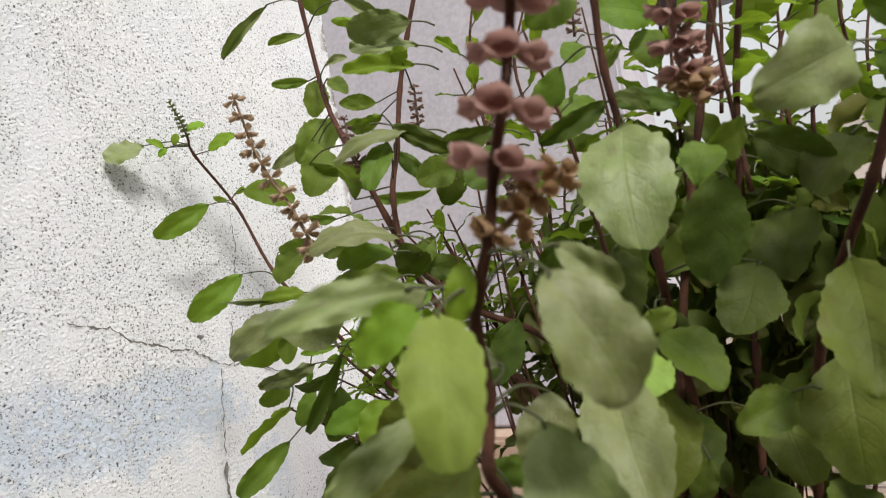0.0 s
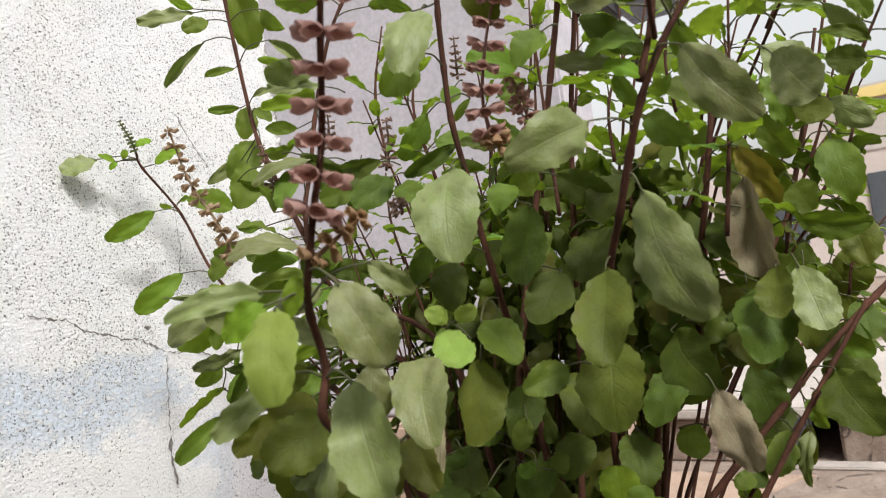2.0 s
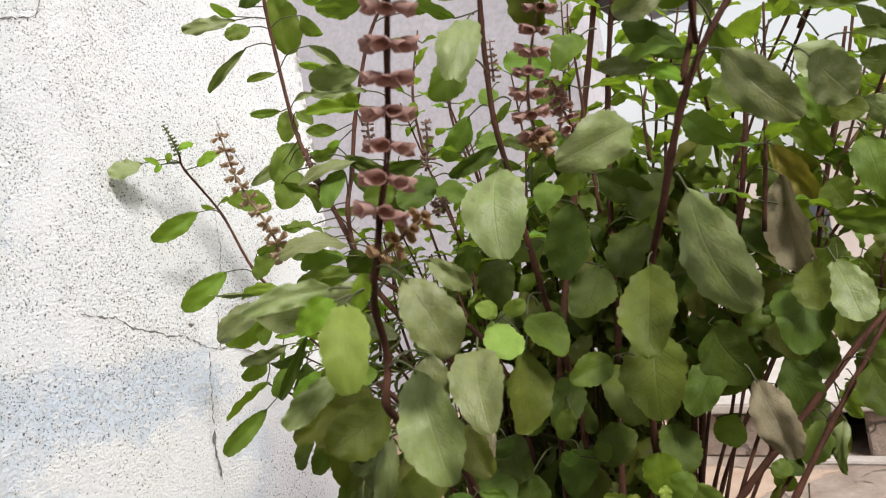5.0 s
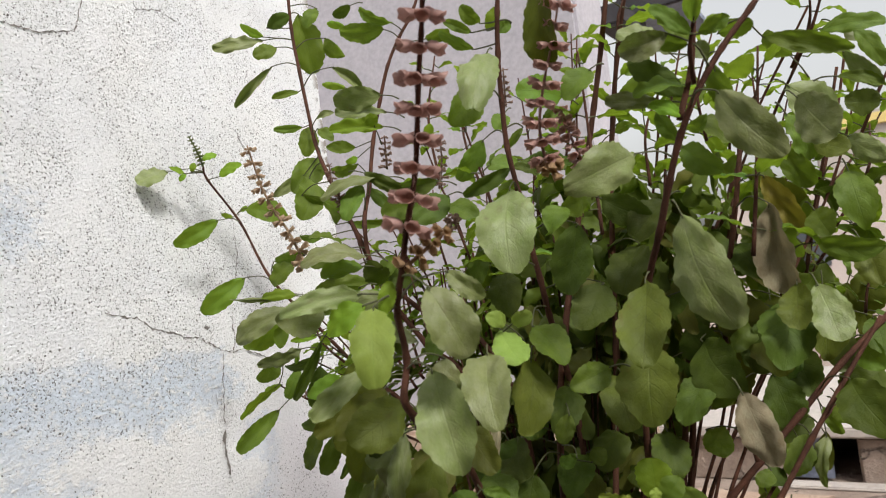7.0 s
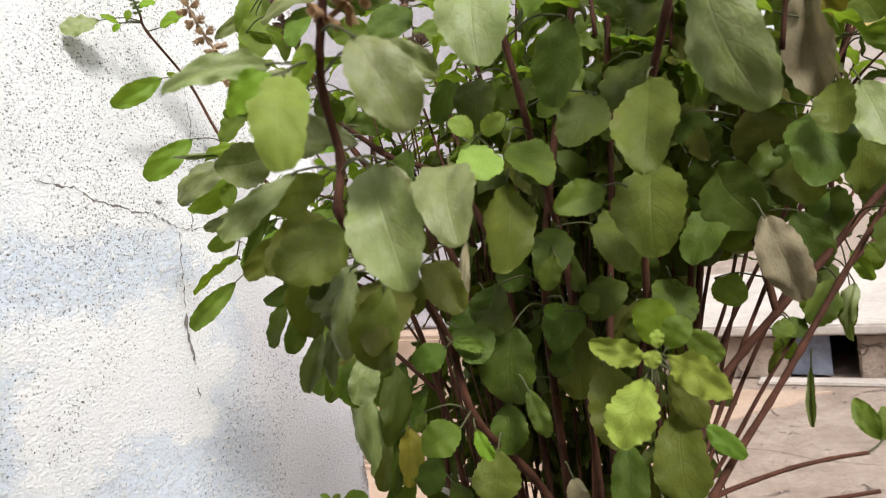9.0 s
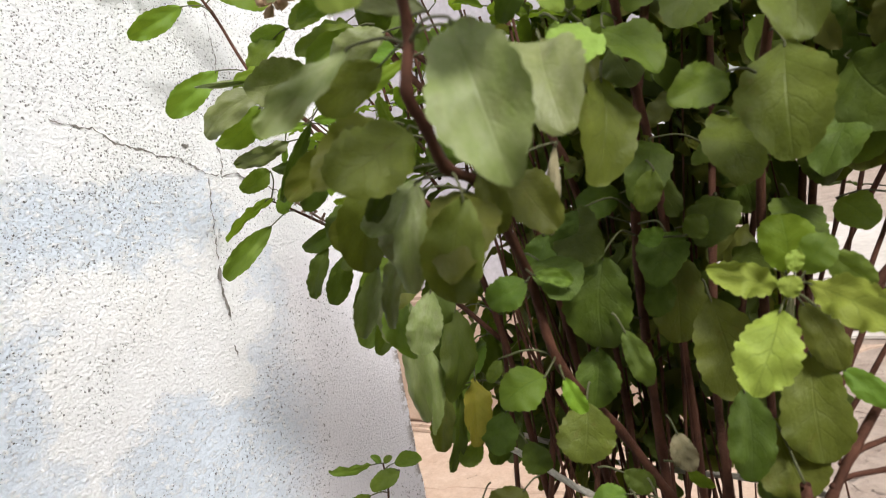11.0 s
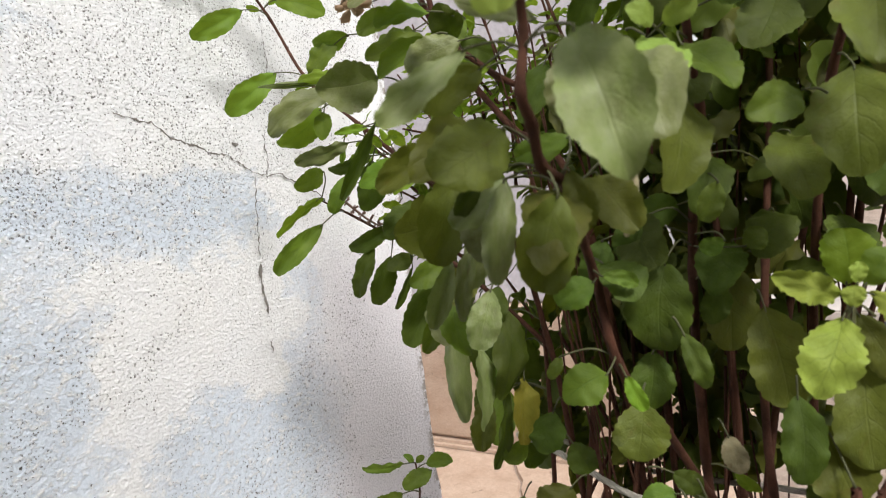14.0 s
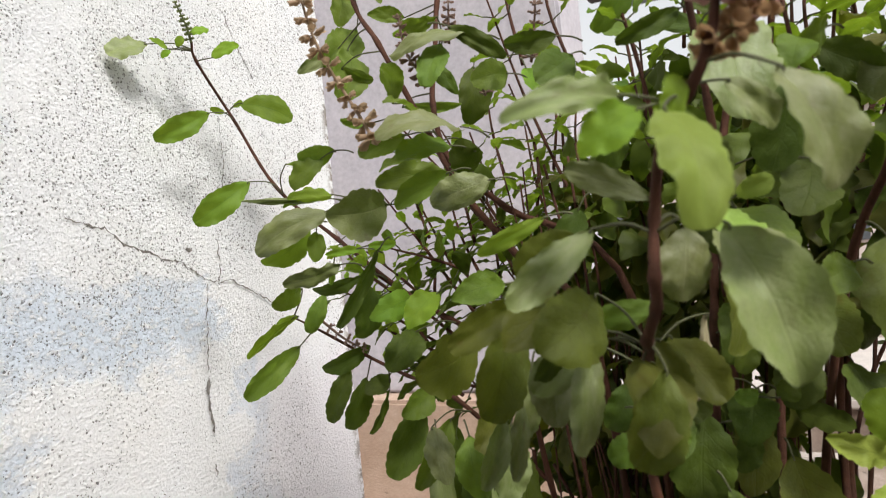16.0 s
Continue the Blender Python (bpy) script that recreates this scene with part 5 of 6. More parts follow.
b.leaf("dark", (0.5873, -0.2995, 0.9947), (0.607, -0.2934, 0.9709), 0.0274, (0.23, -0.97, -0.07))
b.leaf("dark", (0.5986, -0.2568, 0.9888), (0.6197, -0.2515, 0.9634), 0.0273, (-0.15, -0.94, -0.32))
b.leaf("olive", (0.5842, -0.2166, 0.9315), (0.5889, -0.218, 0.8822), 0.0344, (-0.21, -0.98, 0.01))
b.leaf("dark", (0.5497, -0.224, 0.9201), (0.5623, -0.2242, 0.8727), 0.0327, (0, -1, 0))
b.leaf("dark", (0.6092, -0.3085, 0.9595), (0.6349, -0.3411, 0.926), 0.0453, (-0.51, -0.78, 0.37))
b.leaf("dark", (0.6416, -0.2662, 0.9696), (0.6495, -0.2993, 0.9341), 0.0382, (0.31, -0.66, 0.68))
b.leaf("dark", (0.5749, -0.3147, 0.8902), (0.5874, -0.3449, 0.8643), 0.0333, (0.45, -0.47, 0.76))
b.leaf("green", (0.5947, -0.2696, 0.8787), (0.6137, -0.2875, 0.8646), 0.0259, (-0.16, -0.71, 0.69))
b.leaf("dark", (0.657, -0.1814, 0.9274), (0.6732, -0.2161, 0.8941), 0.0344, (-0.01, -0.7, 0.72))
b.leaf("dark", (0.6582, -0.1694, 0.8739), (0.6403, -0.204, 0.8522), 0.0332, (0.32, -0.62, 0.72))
b.leaf("green", (0.6848, -0.1438, 0.8781), (0.6923, -0.1623, 0.8619), 0.0242, (-0.12, -0.68, 0.72))
b.leaf("dry", (0.644, -0.367, 0.93), (0.661, -0.374, 0.881), 0.0280, (0, -0.99, 0.14))
b.grow()
b = Branch(plant, 0.0016, 0.0013, [(0.593, -0.371, 0.755), (0.6, -0.358, 0.757), (0.618, -0.343, 0.761), (0.638, -0.329, 0.765), (0.659, -0.315, 0.767), (0.68, -0.303, 0.768)])
b.leaf("green", (0.6876, -0.2976, 0.7741), (0.6741, -0.2893, 0.7984), 0.0158, (-0.14, -0.96, 0.25))
b.leaf("green", (0.6882, -0.2976, 0.7742), (0.6917, -0.2902, 0.7937), 0.0138, (0.39, -0.88, 0.26))
b.grow()
b = Branch(plant, 0.0016, 0.0013, [(0.589, -0.381, 0.747), (0.595, -0.373, 0.749), (0.612, -0.36, 0.749), (0.633, -0.347, 0.748), (0.659, -0.333, 0.749), (0.685, -0.32, 0.751)])
b.grow()
b = Branch(plant, 0.002, 0.0014, [(0.6, -0.3, 0.03), (0.575, -0.346, 0.624), (0.571, -0.353, 0.712), (0.573, -0.283, 0.764), (0.58, -0.22, 0.809), (0.599, -0.177, 0.852), (0.632, -0.152, 0.912), (0.668, -0.133, 0.993), (0.698, -0.122, 1.085), (0.723, -0.117, 1.18)])
b.leaf("olive", (0.6569, -0.2655, 0.9842), (0.6618, -0.3111, 0.9337), 0.0487, (-0.42, -0.69, 0.59))
b.leaf("dark", (0.6395, -0.2091, 0.9627), (0.6329, -0.247, 0.9251), 0.0328, (0.32, -0.69, 0.64))
b.leaf("olive", (0.6921, -0.2213, 0.9883), (0.6904, -0.2294, 0.9243), 0.0417, (0.52, -0.85, 0.09))
b.leaf("green", (0.667, -0.19, 0.9283), (0.6588, -0.2216, 0.8955), 0.0325, (0.68, -0.61, 0.41))
b.leaf("green", (0.6904, -0.236, 0.8913), (0.6974, -0.2486, 0.8808), 0.0163, (-0.4, -0.71, 0.58))
b.leaf("dark", (0.6465, -0.2537, 0.8429), (0.6376, -0.2689, 0.8358), 0.0191, (0.45, -0.58, 0.68))
b.grow()
b = Branch(plant, 0.002, 0.0012, [(0.59, -0.3, 0.03), (0.574, -0.346, 0.622), (0.571, -0.353, 0.712), (0.569, -0.278, 0.762), (0.57, -0.209, 0.803), (0.582, -0.162, 0.847), (0.597, -0.136, 0.919), (0.608, -0.12, 1.012), (0.621, -0.114, 1.093), (0.648, -0.117, 1.151), (0.68, -0.124, 1.199), (0.708, -0.131, 1.24)])
b.leaf("fresh", (0.5706, -0.1446, 1.1784), (0.6086, -0.1348, 1.1894), 0.0377, (0.16, -0.96, 0.21))
b.leaf("green", (0.5659, -0.1488, 1.2165), (0.5457, -0.1759, 1.2131), 0.0189, (0.17, -0.97, 0.17))
b.grow()
b = Branch(plant, 0.002, 0.0012, [(0.61, -0.3, 0.03), (0.577, -0.346, 0.614), (0.571, -0.353, 0.712), (0.565, -0.272, 0.766), (0.563, -0.197, 0.826), (0.581, -0.153, 0.916), (0.619, -0.152, 1.031), (0.662, -0.178, 1.123), (0.694, -0.201, 1.172), (0.712, -0.211, 1.201), (0.725, -0.218, 1.231)])
b.leaf("green", (0.7235, -0.2905, 1.0729), (0.7308, -0.3074, 1.0301), 0.0290, (0.16, -0.91, 0.39))
b.leaf("dusty", (0.7026, -0.3669, 1.1207), (0.7212, -0.3864, 1.0884), 0.0317, (-0.52, -0.83, 0.2))
b.leaf("green", (0.7198, -0.3207, 1.1702), (0.7589, -0.3202, 1.1672), 0.0161, (0.04, -0.95, 0.3))
b.leaf("green", (0.7404, -0.3042, 1.1687), (0.7563, -0.2988, 1.1406), 0.0154, (0.33, -0.94, 0))
b.leaf("dark", (0.7508, -0.2949, 1.1175), (0.7293, -0.3104, 1.1185), 0.0199, (0.56, -0.79, -0.25))
b.leaf("green", (0.7253, -0.2984, 1.1396), (0.7547, -0.2966, 1.1278), 0.0110, (0.18, -0.93, 0.32))
b.leaf("green", (0.698, -0.3062, 1.0233), (0.7394, -0.3053, 1.0131), 0.0217, (-0.06, -0.95, -0.32))
b.leaf("olive", (0.7058, -0.3086, 1.0957), (0.7261, -0.3223, 1.0855), 0.0192, (-0.36, -0.84, 0.41))
b.leaf("green", (0.6909, -0.3125, 1.1191), (0.7042, -0.3076, 1.0838), 0.0220, (0.43, -0.9, 0.04))
b.leaf("green", (0.6969, -0.2702, 1.1673), (0.6804, -0.2765, 1.1885), 0.0183, (-0.32, -0.81, -0.49))
b.leaf("dusty", (0.7266, -0.2924, 1.0969), (0.7474, -0.3022, 1.0757), 0.0191, (-0.36, -0.93, 0.07))
b.leaf("olive", (0.7238, -0.2741, 1.023), (0.7339, -0.3008, 0.9905), 0.0272, (-0.09, -0.78, 0.62))
b.leaf("dusty", (0.731, -0.3014, 1.1558), (0.7513, -0.2964, 1.1271), 0.0143, (-0.13, -0.96, -0.26))
b.leaf("green", (0.6838, -0.3103, 1.0959), (0.7015, -0.3065, 1.0638), 0.0206, (-0.07, -0.98, -0.16))
b.grow()
b = Branch(plant, 0.003, 0.0022, [(0.58, -0.29, 0.03), (0.567, -0.331, 0.601), (0.565, -0.339, 0.7), (0.567, -0.287, 0.785), (0.571, -0.253, 0.86), (0.578, -0.235, 0.922), (0.591, -0.22, 0.981), (0.609, -0.202, 1.047)])
b.grow()
b = Branch(plant, 0.003, 0.0022, [(0.58, -0.29, 0.03), (0.567, -0.331, 0.598), (0.565, -0.339, 0.7), (0.57, -0.283, 0.785), (0.576, -0.245, 0.862), (0.586, -0.224, 0.933), (0.606, -0.21, 1.008), (0.635, -0.2, 1.095)])
b.grow()
b = Branch(plant, 0.0022, 0.0013, [(0.6, -0.3, 0.03), (0.571, -0.332, 0.586), (0.565, -0.339, 0.7), (0.592, -0.275, 0.791), (0.619, -0.222, 0.859), (0.644, -0.178, 0.912), (0.668, -0.135, 0.962)])
b.grow()
b = Branch(plant, 0.002, 0.0012, [(0.6, -0.3, 0.03), (0.571, -0.332, 0.583), (0.565, -0.339, 0.7), (0.598, -0.27, 0.788), (0.631, -0.214, 0.853), (0.663, -0.171, 0.897), (0.694, -0.135, 0.936)])
b.grow()
b = Branch(plant, 0.002, 0.0012, [(0.6, -0.3, 0.03), (0.572, -0.331, 0.562), (0.565, -0.339, 0.7), (0.586, -0.249, 0.803), (0.602, -0.184, 0.879), (0.613, -0.141, 0.933)])
b.grow()
b = Branch(plant, 0.0018, 0.0011, [(0.6, -0.3, 0.03), (0.57, -0.333, 0.601), (0.565, -0.339, 0.7), (0.606, -0.294, 0.778), (0.643, -0.256, 0.835), (0.674, -0.225, 0.87), (0.701, -0.198, 0.897)])
b.grow()
b = Branch(plant, 0.0035, 0.0022, [(0.515, -0.3, 0.03), (0.497, -0.345, 0.611), (0.495, -0.35, 0.676), (0.489, -0.338, 0.739), (0.49, -0.34, 0.803), (0.495, -0.348, 0.864), (0.499, -0.341, 0.92), (0.503, -0.32, 0.976), (0.512, -0.3, 1.039), (0.527, -0.29, 1.103), (0.543, -0.287, 1.162), (0.558, -0.287, 1.217), (0.57, -0.287, 1.267)])
b.leaf("dark", (0.4947, -0.3982, 0.8781), (0.4909, -0.4108, 0.8286), 0.0397, (0.22, -0.95, 0.22))
b.leaf("dark", (0.4843, -0.3938, 0.9035), (0.4732, -0.4028, 0.8772), 0.0287, (0.19, -0.95, 0.25))
b.leaf("dark", (0.504, -0.4085, 0.8388), (0.5155, -0.4118, 0.8092), 0.0141, (0.3, -0.93, 0.22))
b.leaf("dark", (0.4804, -0.3911, 0.8233), (0.4782, -0.4029, 0.7913), 0.0274, (0.43, -0.86, 0.29))
b.leaf("olive", (0.4774, -0.4106, 0.7989), (0.4761, -0.4242, 0.7681), 0.0338, (0.36, -0.86, 0.37))
b.leaf("green", (0.5228, -0.3817, 0.9188), (0.5152, -0.3863, 0.8967), 0.0158, (0.35, -0.93, 0.08))
b.leaf("green", (0.5228, -0.3776, 0.8849), (0.5104, -0.3833, 0.8814), 0.0119, (0.39, -0.91, 0.11))
b.leaf("green", (0.5317, -0.3746, 0.8805), (0.5428, -0.3695, 0.8891), 0.0152, (0.23, -0.94, 0.26))
b.leaf("dry", (0.5177, -0.39, 0.7745), (0.5255, -0.3952, 0.755), 0.0151, (0.23, -0.91, 0.34))
b.leaf("dark", (0.5546, -0.3852, 0.7997), (0.5566, -0.4022, 0.7562), 0.0250, (0.3, -0.88, 0.36))
b.leaf("dark", (0.5155, -0.3663, 0.8589), (0.5087, -0.3741, 0.8356), 0.0180, (0.32, -0.92, 0.21))
b.leaf("dark", (0.492, -0.3526, 0.9053), (0.4688, -0.3644, 0.9013), 0.0227, (0.46, -0.89, -0.05))
b.leaf("dark", (0.4476, -0.3678, 0.8883), (0.4366, -0.3786, 0.86), 0.0233, (0.31, -0.92, 0.23))
b.leaf("fresh", (0.4998, -0.2438, 1.1879), (0.4686, -0.2784, 1.1968), 0.0363, (0.29, -0.94, 0.18))
b.leaf("green", (0.4904, -0.2438, 1.1817), (0.4960, -0.2536, 1.1536), 0.0269, (0.30, -0.93, 0.18))
b.leaf("dark", (0.5126, -0.2633, 1.1195), (0.4771, -0.3005, 1.1261), 0.0194, (0.28, -0.93, 0.26))
b.leaf("green", (0.4603, -0.2734, 1.1328), (0.4406, -0.3003, 1.1294), 0.0192, (0.36, -0.90, 0.24))
b.leaf("young", (0.4879, -0.2444, 1.1516), (0.4790, -0.2644, 1.1532), 0.0049, (0.31, -0.93, 0.22))
b.leaf("young", (0.4789, -0.2507, 1.1688), (0.4684, -0.2718, 1.1703), 0.0044, (0.32, -0.93, 0.20))
b.leaf("fresh", (0.4499, -0.2697, 1.1801), (0.4467, -0.2855, 1.1628), 0.0196, (0.37, -0.91, 0.18))
b.grow()
b = Branch(plant, 0.003, 0.002, [(0.545, -0.27, 0.03), (0.54, -0.363, 0.654), (0.54, -0.369, 0.694), (0.532, -0.356, 0.732), (0.529, -0.34, 0.791), (0.533, -0.323, 0.87), (0.538, -0.302, 0.953), (0.541, -0.283, 1.04), (0.55, -0.276, 1.126), (0.567, -0.282, 1.199), (0.587, -0.292, 1.26)])
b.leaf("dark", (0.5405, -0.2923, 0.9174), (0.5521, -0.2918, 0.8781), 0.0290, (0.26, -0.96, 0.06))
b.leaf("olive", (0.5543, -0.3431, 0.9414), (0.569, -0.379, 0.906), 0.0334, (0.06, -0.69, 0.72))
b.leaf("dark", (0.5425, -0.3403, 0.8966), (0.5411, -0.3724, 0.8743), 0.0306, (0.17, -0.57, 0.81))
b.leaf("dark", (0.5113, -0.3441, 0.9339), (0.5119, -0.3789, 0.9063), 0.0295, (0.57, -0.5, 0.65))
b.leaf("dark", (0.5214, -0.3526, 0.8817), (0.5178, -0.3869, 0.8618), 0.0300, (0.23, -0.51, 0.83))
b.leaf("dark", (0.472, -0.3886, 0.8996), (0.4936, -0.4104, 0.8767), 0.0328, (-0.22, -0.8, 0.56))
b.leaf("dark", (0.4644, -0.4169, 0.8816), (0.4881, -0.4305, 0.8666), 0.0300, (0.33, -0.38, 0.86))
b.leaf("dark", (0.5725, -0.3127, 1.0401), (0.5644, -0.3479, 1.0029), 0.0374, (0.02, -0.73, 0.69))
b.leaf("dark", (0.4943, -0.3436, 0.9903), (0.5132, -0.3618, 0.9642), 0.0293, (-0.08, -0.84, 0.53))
b.leaf("fresh", (0.5569, -0.1830, 1.1738), (0.5606, -0.1957, 1.1999), 0.0361, (0.19, -0.96, 0.21))
b.leaf("fresh", (0.5289, -0.1944, 1.1526), (0.5482, -0.1964, 1.1573), 0.0132, (0.23, -0.94, 0.23))
b.grow()
b = Branch(plant, 0.003, 0.002, [(0.53, -0.24, 0.03), (0.519, -0.308, 0.537), (0.517, -0.325, 0.667), (0.532, -0.29, 0.793), (0.551, -0.248, 0.896), (0.58, -0.204, 0.984), (0.621, -0.168, 1.072)])
b.grow()
b = Branch(plant, 0.0024, 0.0018, [(0.42, -0.33, 0.03), (0.375, -0.328, 0.551), (0.367, -0.328, 0.64), (0.356, -0.297, 0.724), (0.345, -0.269, 0.81)])
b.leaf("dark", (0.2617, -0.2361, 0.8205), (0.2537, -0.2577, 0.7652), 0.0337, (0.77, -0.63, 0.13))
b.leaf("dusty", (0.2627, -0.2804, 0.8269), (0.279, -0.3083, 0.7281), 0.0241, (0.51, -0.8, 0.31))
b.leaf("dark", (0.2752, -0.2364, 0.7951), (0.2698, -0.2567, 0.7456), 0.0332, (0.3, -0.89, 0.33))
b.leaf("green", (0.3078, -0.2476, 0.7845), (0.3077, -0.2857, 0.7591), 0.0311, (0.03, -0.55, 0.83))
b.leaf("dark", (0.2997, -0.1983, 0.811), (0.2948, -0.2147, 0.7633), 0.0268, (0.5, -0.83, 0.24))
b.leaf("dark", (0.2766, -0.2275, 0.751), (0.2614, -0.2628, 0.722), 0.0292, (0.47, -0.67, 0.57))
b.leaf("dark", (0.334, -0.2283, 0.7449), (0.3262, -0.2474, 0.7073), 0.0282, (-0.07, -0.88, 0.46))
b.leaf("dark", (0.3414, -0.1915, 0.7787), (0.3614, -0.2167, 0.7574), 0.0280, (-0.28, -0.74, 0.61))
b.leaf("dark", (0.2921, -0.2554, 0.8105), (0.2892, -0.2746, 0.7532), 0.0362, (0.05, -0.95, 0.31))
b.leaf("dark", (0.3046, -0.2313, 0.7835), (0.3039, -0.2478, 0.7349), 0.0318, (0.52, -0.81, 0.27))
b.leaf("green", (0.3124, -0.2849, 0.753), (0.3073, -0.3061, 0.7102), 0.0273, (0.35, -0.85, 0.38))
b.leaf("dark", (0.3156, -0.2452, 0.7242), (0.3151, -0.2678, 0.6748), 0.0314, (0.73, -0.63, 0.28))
b.leaf("olive", (0.3065, -0.3121, 0.7567), (0.3061, -0.3305, 0.715), 0.0239, (0.3, -0.87, 0.38))
b.grow()
b = Branch(plant, 0.003, 0.0018, [(0.43, -0.29, 0.03), (0.398, -0.328, 0.576), (0.393, -0.332, 0.648), (0.391, -0.302, 0.713), (0.389, -0.273, 0.782)])
b.leaf("green", (0.4884, -0.4001, 0.7398), (0.4712, -0.4104, 0.7383), 0.0159, (0.31, -0.62, 0.72))
b.leaf("dark", (0.4855, -0.396, 0.7509), (0.5021, -0.3928, 0.7404), 0.0151, (0.36, -0.89, 0.3))
b.leaf("green", (0.5057, -0.4011, 0.7408), (0.5137, -0.4079, 0.7214), 0.0143, (0.17, -0.9, 0.39))
b.leaf("green", (0.4984, -0.4068, 0.7368), (0.5079, -0.4121, 0.7189), 0.0154, (0.63, -0.58, 0.51))
b.leaf("olive", (0.4193, -0.3966, 0.7322), (0.4087, -0.4147, 0.7142), 0.0295, (0.16, -0.74, 0.65))
b.leaf("dark", (0.3964, -0.3664, 0.7698), (0.3918, -0.3809, 0.7444), 0.0294, (0.06, -0.87, 0.49))
b.leaf("dark", (0.4083, -0.3669, 0.7492), (0.4205, -0.3681, 0.7294), 0.0245, (0.1, -0.99, 0.12))
b.leaf("green", (0.419, -0.4085, 0.7116), (0.42, -0.4172, 0.6968), 0.0137, (0.49, -0.74, 0.46))
b.leaf("olive", (0.3937, -0.4004, 0.7057), (0.3908, -0.4149, 0.6867), 0.0133, (0.27, -0.78, 0.56))
b.leaf("green", (0.5729, -0.4324, 0.7438), (0.5779, -0.4366, 0.7336), 0.0202, (0.26, -0.84, 0.47))
b.leaf("young", (0.5155, -0.3742, 0.7458), (0.5297, -0.3735, 0.7352), 0.0084, (0.11, -0.99, 0.08))
b.leaf("dark", (0.5627, -0.4081, 0.7401), (0.5774, -0.4091, 0.7297), 0.0174, (0.21, -0.9, 0.38))
b.leaf("dark", (0.5717, -0.3786, 0.7556), (0.5574, -0.3898, 0.7412), 0.0180, (0.2, -0.86, 0.47))
b.leaf("green", (0.4658, -0.4066, 0.7126), (0.466, -0.4139, 0.7007), 0.0129, (0.8, -0.5, 0.32))
b.leaf("green", (0.4678, -0.3853, 0.6982), (0.4726, -0.3895, 0.6871), 0.0121, (0.48, -0.73, 0.49))
b.leaf("dark", (0.4449, -0.392, 0.7099), (0.4512, -0.3941, 0.6997), 0.0097, (0.43, -0.79, 0.43))
b.leaf("green", (0.3632, -0.3643, 0.7022), (0.3583, -0.3877, 0.6708), 0.0191, (0.31, -0.79, 0.54))
b.leaf("young", (0.3442, -0.3689, 0.6681), (0.3316, -0.3836, 0.6627), 0.0123, (0.59, -0.67, 0.44))
b.grow()
b = Branch(plant, 0.0024, 0.0016, [(0.41, -0.31, 0.03), (0.394, -0.321, 0.575), (0.392, -0.323, 0.643), (0.402, -0.289, 0.7), (0.41, -0.257, 0.758)])
b.grow()
b = Branch(plant, 0.0026, 0.0018, [(0.46, -0.27, 0.03), (0.433, -0.32, 0.569), (0.429, -0.328, 0.652), (0.428, -0.294, 0.728), (0.433, -0.26, 0.808)])
b.grow()
b = Branch(plant, 0.002, 0.0015, [(0.45, -0.25, 0.03), (0.43, -0.298, 0.566), (0.427, -0.304, 0.639), (0.428, -0.272, 0.706), (0.431, -0.241, 0.774)])
b.grow()
b = Branch(plant, 0.0018, 0.0013, [(0.48, -0.28, 0.03), (0.448, -0.303, 0.586), (0.444, -0.305, 0.643), (0.421, -0.293, 0.694), (0.394, -0.285, 0.747), (0.365, -0.282, 0.804)])
b.grow()
b = Branch(plant, 0.0018, 0.0013, [(0.46, -0.24, 0.03), (0.371, -0.314, 0.586), (0.362, -0.32, 0.636), (0.38, -0.29, 0.672), (0.399, -0.258, 0.717), (0.419, -0.226, 0.769)])
b.grow()
b = Branch(plant, 0.002, 0.0014, [(0.5, -0.24, 0.03), (0.478, -0.286, 0.586), (0.476, -0.291, 0.642), (0.483, -0.265, 0.691), (0.486, -0.242, 0.746), (0.486, -0.221, 0.808)])
b.grow()
b = Branch(plant, 0.0022, 0.0012, [(0.667, -0.140, 0.883), (0.667, -0.142, 0.952), (0.680, -0.136, 1.015), (0.697, -0.116, 1.077), (0.717, -0.095, 1.141), (0.735, -0.075, 1.218)])
b.leaf("olive", (0.6570, -0.1961, 0.9788), (0.6487, -0.1991, 0.9197), 0.0458, (0.00, -0.90, 0.40))
b.leaf("olive", (0.6679, -0.2130, 0.9804), (0.6676, -0.2121, 0.9522), 0.0299, (0.20, -0.90, 0.30))
b.leaf("dusty", (0.6842, -0.2031, 0.9852), (0.7002, -0.1904, 0.9097), 0.0337, (-0.30, -0.80, 0.50))
b.leaf("dark", (0.7246, -0.1516, 0.9051), (0.6953, -0.1689, 0.8834), 0.0473, (0.10, -0.70, 0.70))
b.leaf("fresh", (0.7213, -0.1606, 1.0868), (0.7334, -0.1510, 1.0311), 0.0309, (-0.20, -0.90, 0.30))
b.leaf("green", (0.7051, -0.1686, 1.0339), (0.7384, -0.1465, 0.9936), 0.0259, (0.00, -0.60, 0.80))
b.leaf("olive", (0.7170, -0.1581, 0.9531), (0.7279, -0.1501, 0.9177), 0.0259, (-0.10, -0.90, 0.40))
b.leaf("dark", (0.5748, -0.2681, 0.9187), (0.5953, -0.2542, 0.8853), 0.0251, (0.00, -0.90, 0.40))
b.leaf("green", (0.6429, -0.1532, 0.8586), (0.6469, -0.1491, 0.8151), 0.0223, (0.10, -0.90, 0.30))
b.leaf("olive", (0.6713, -0.1351, 0.8419), (0.6677, -0.1360, 0.8066), 0.0170, (0.00, -0.95, 0.30))
b.leaf("green", (0.6871, -0.2090, 1.1859), (0.7392, -0.1767, 1.1828), 0.0202, (0.00, -0.55, 0.80))
b.leaf("dusty", (0.7275, -0.1614, 1.2096), (0.7605, -0.1397, 1.1734), 0.0199, (0.10, -0.60, 0.80))
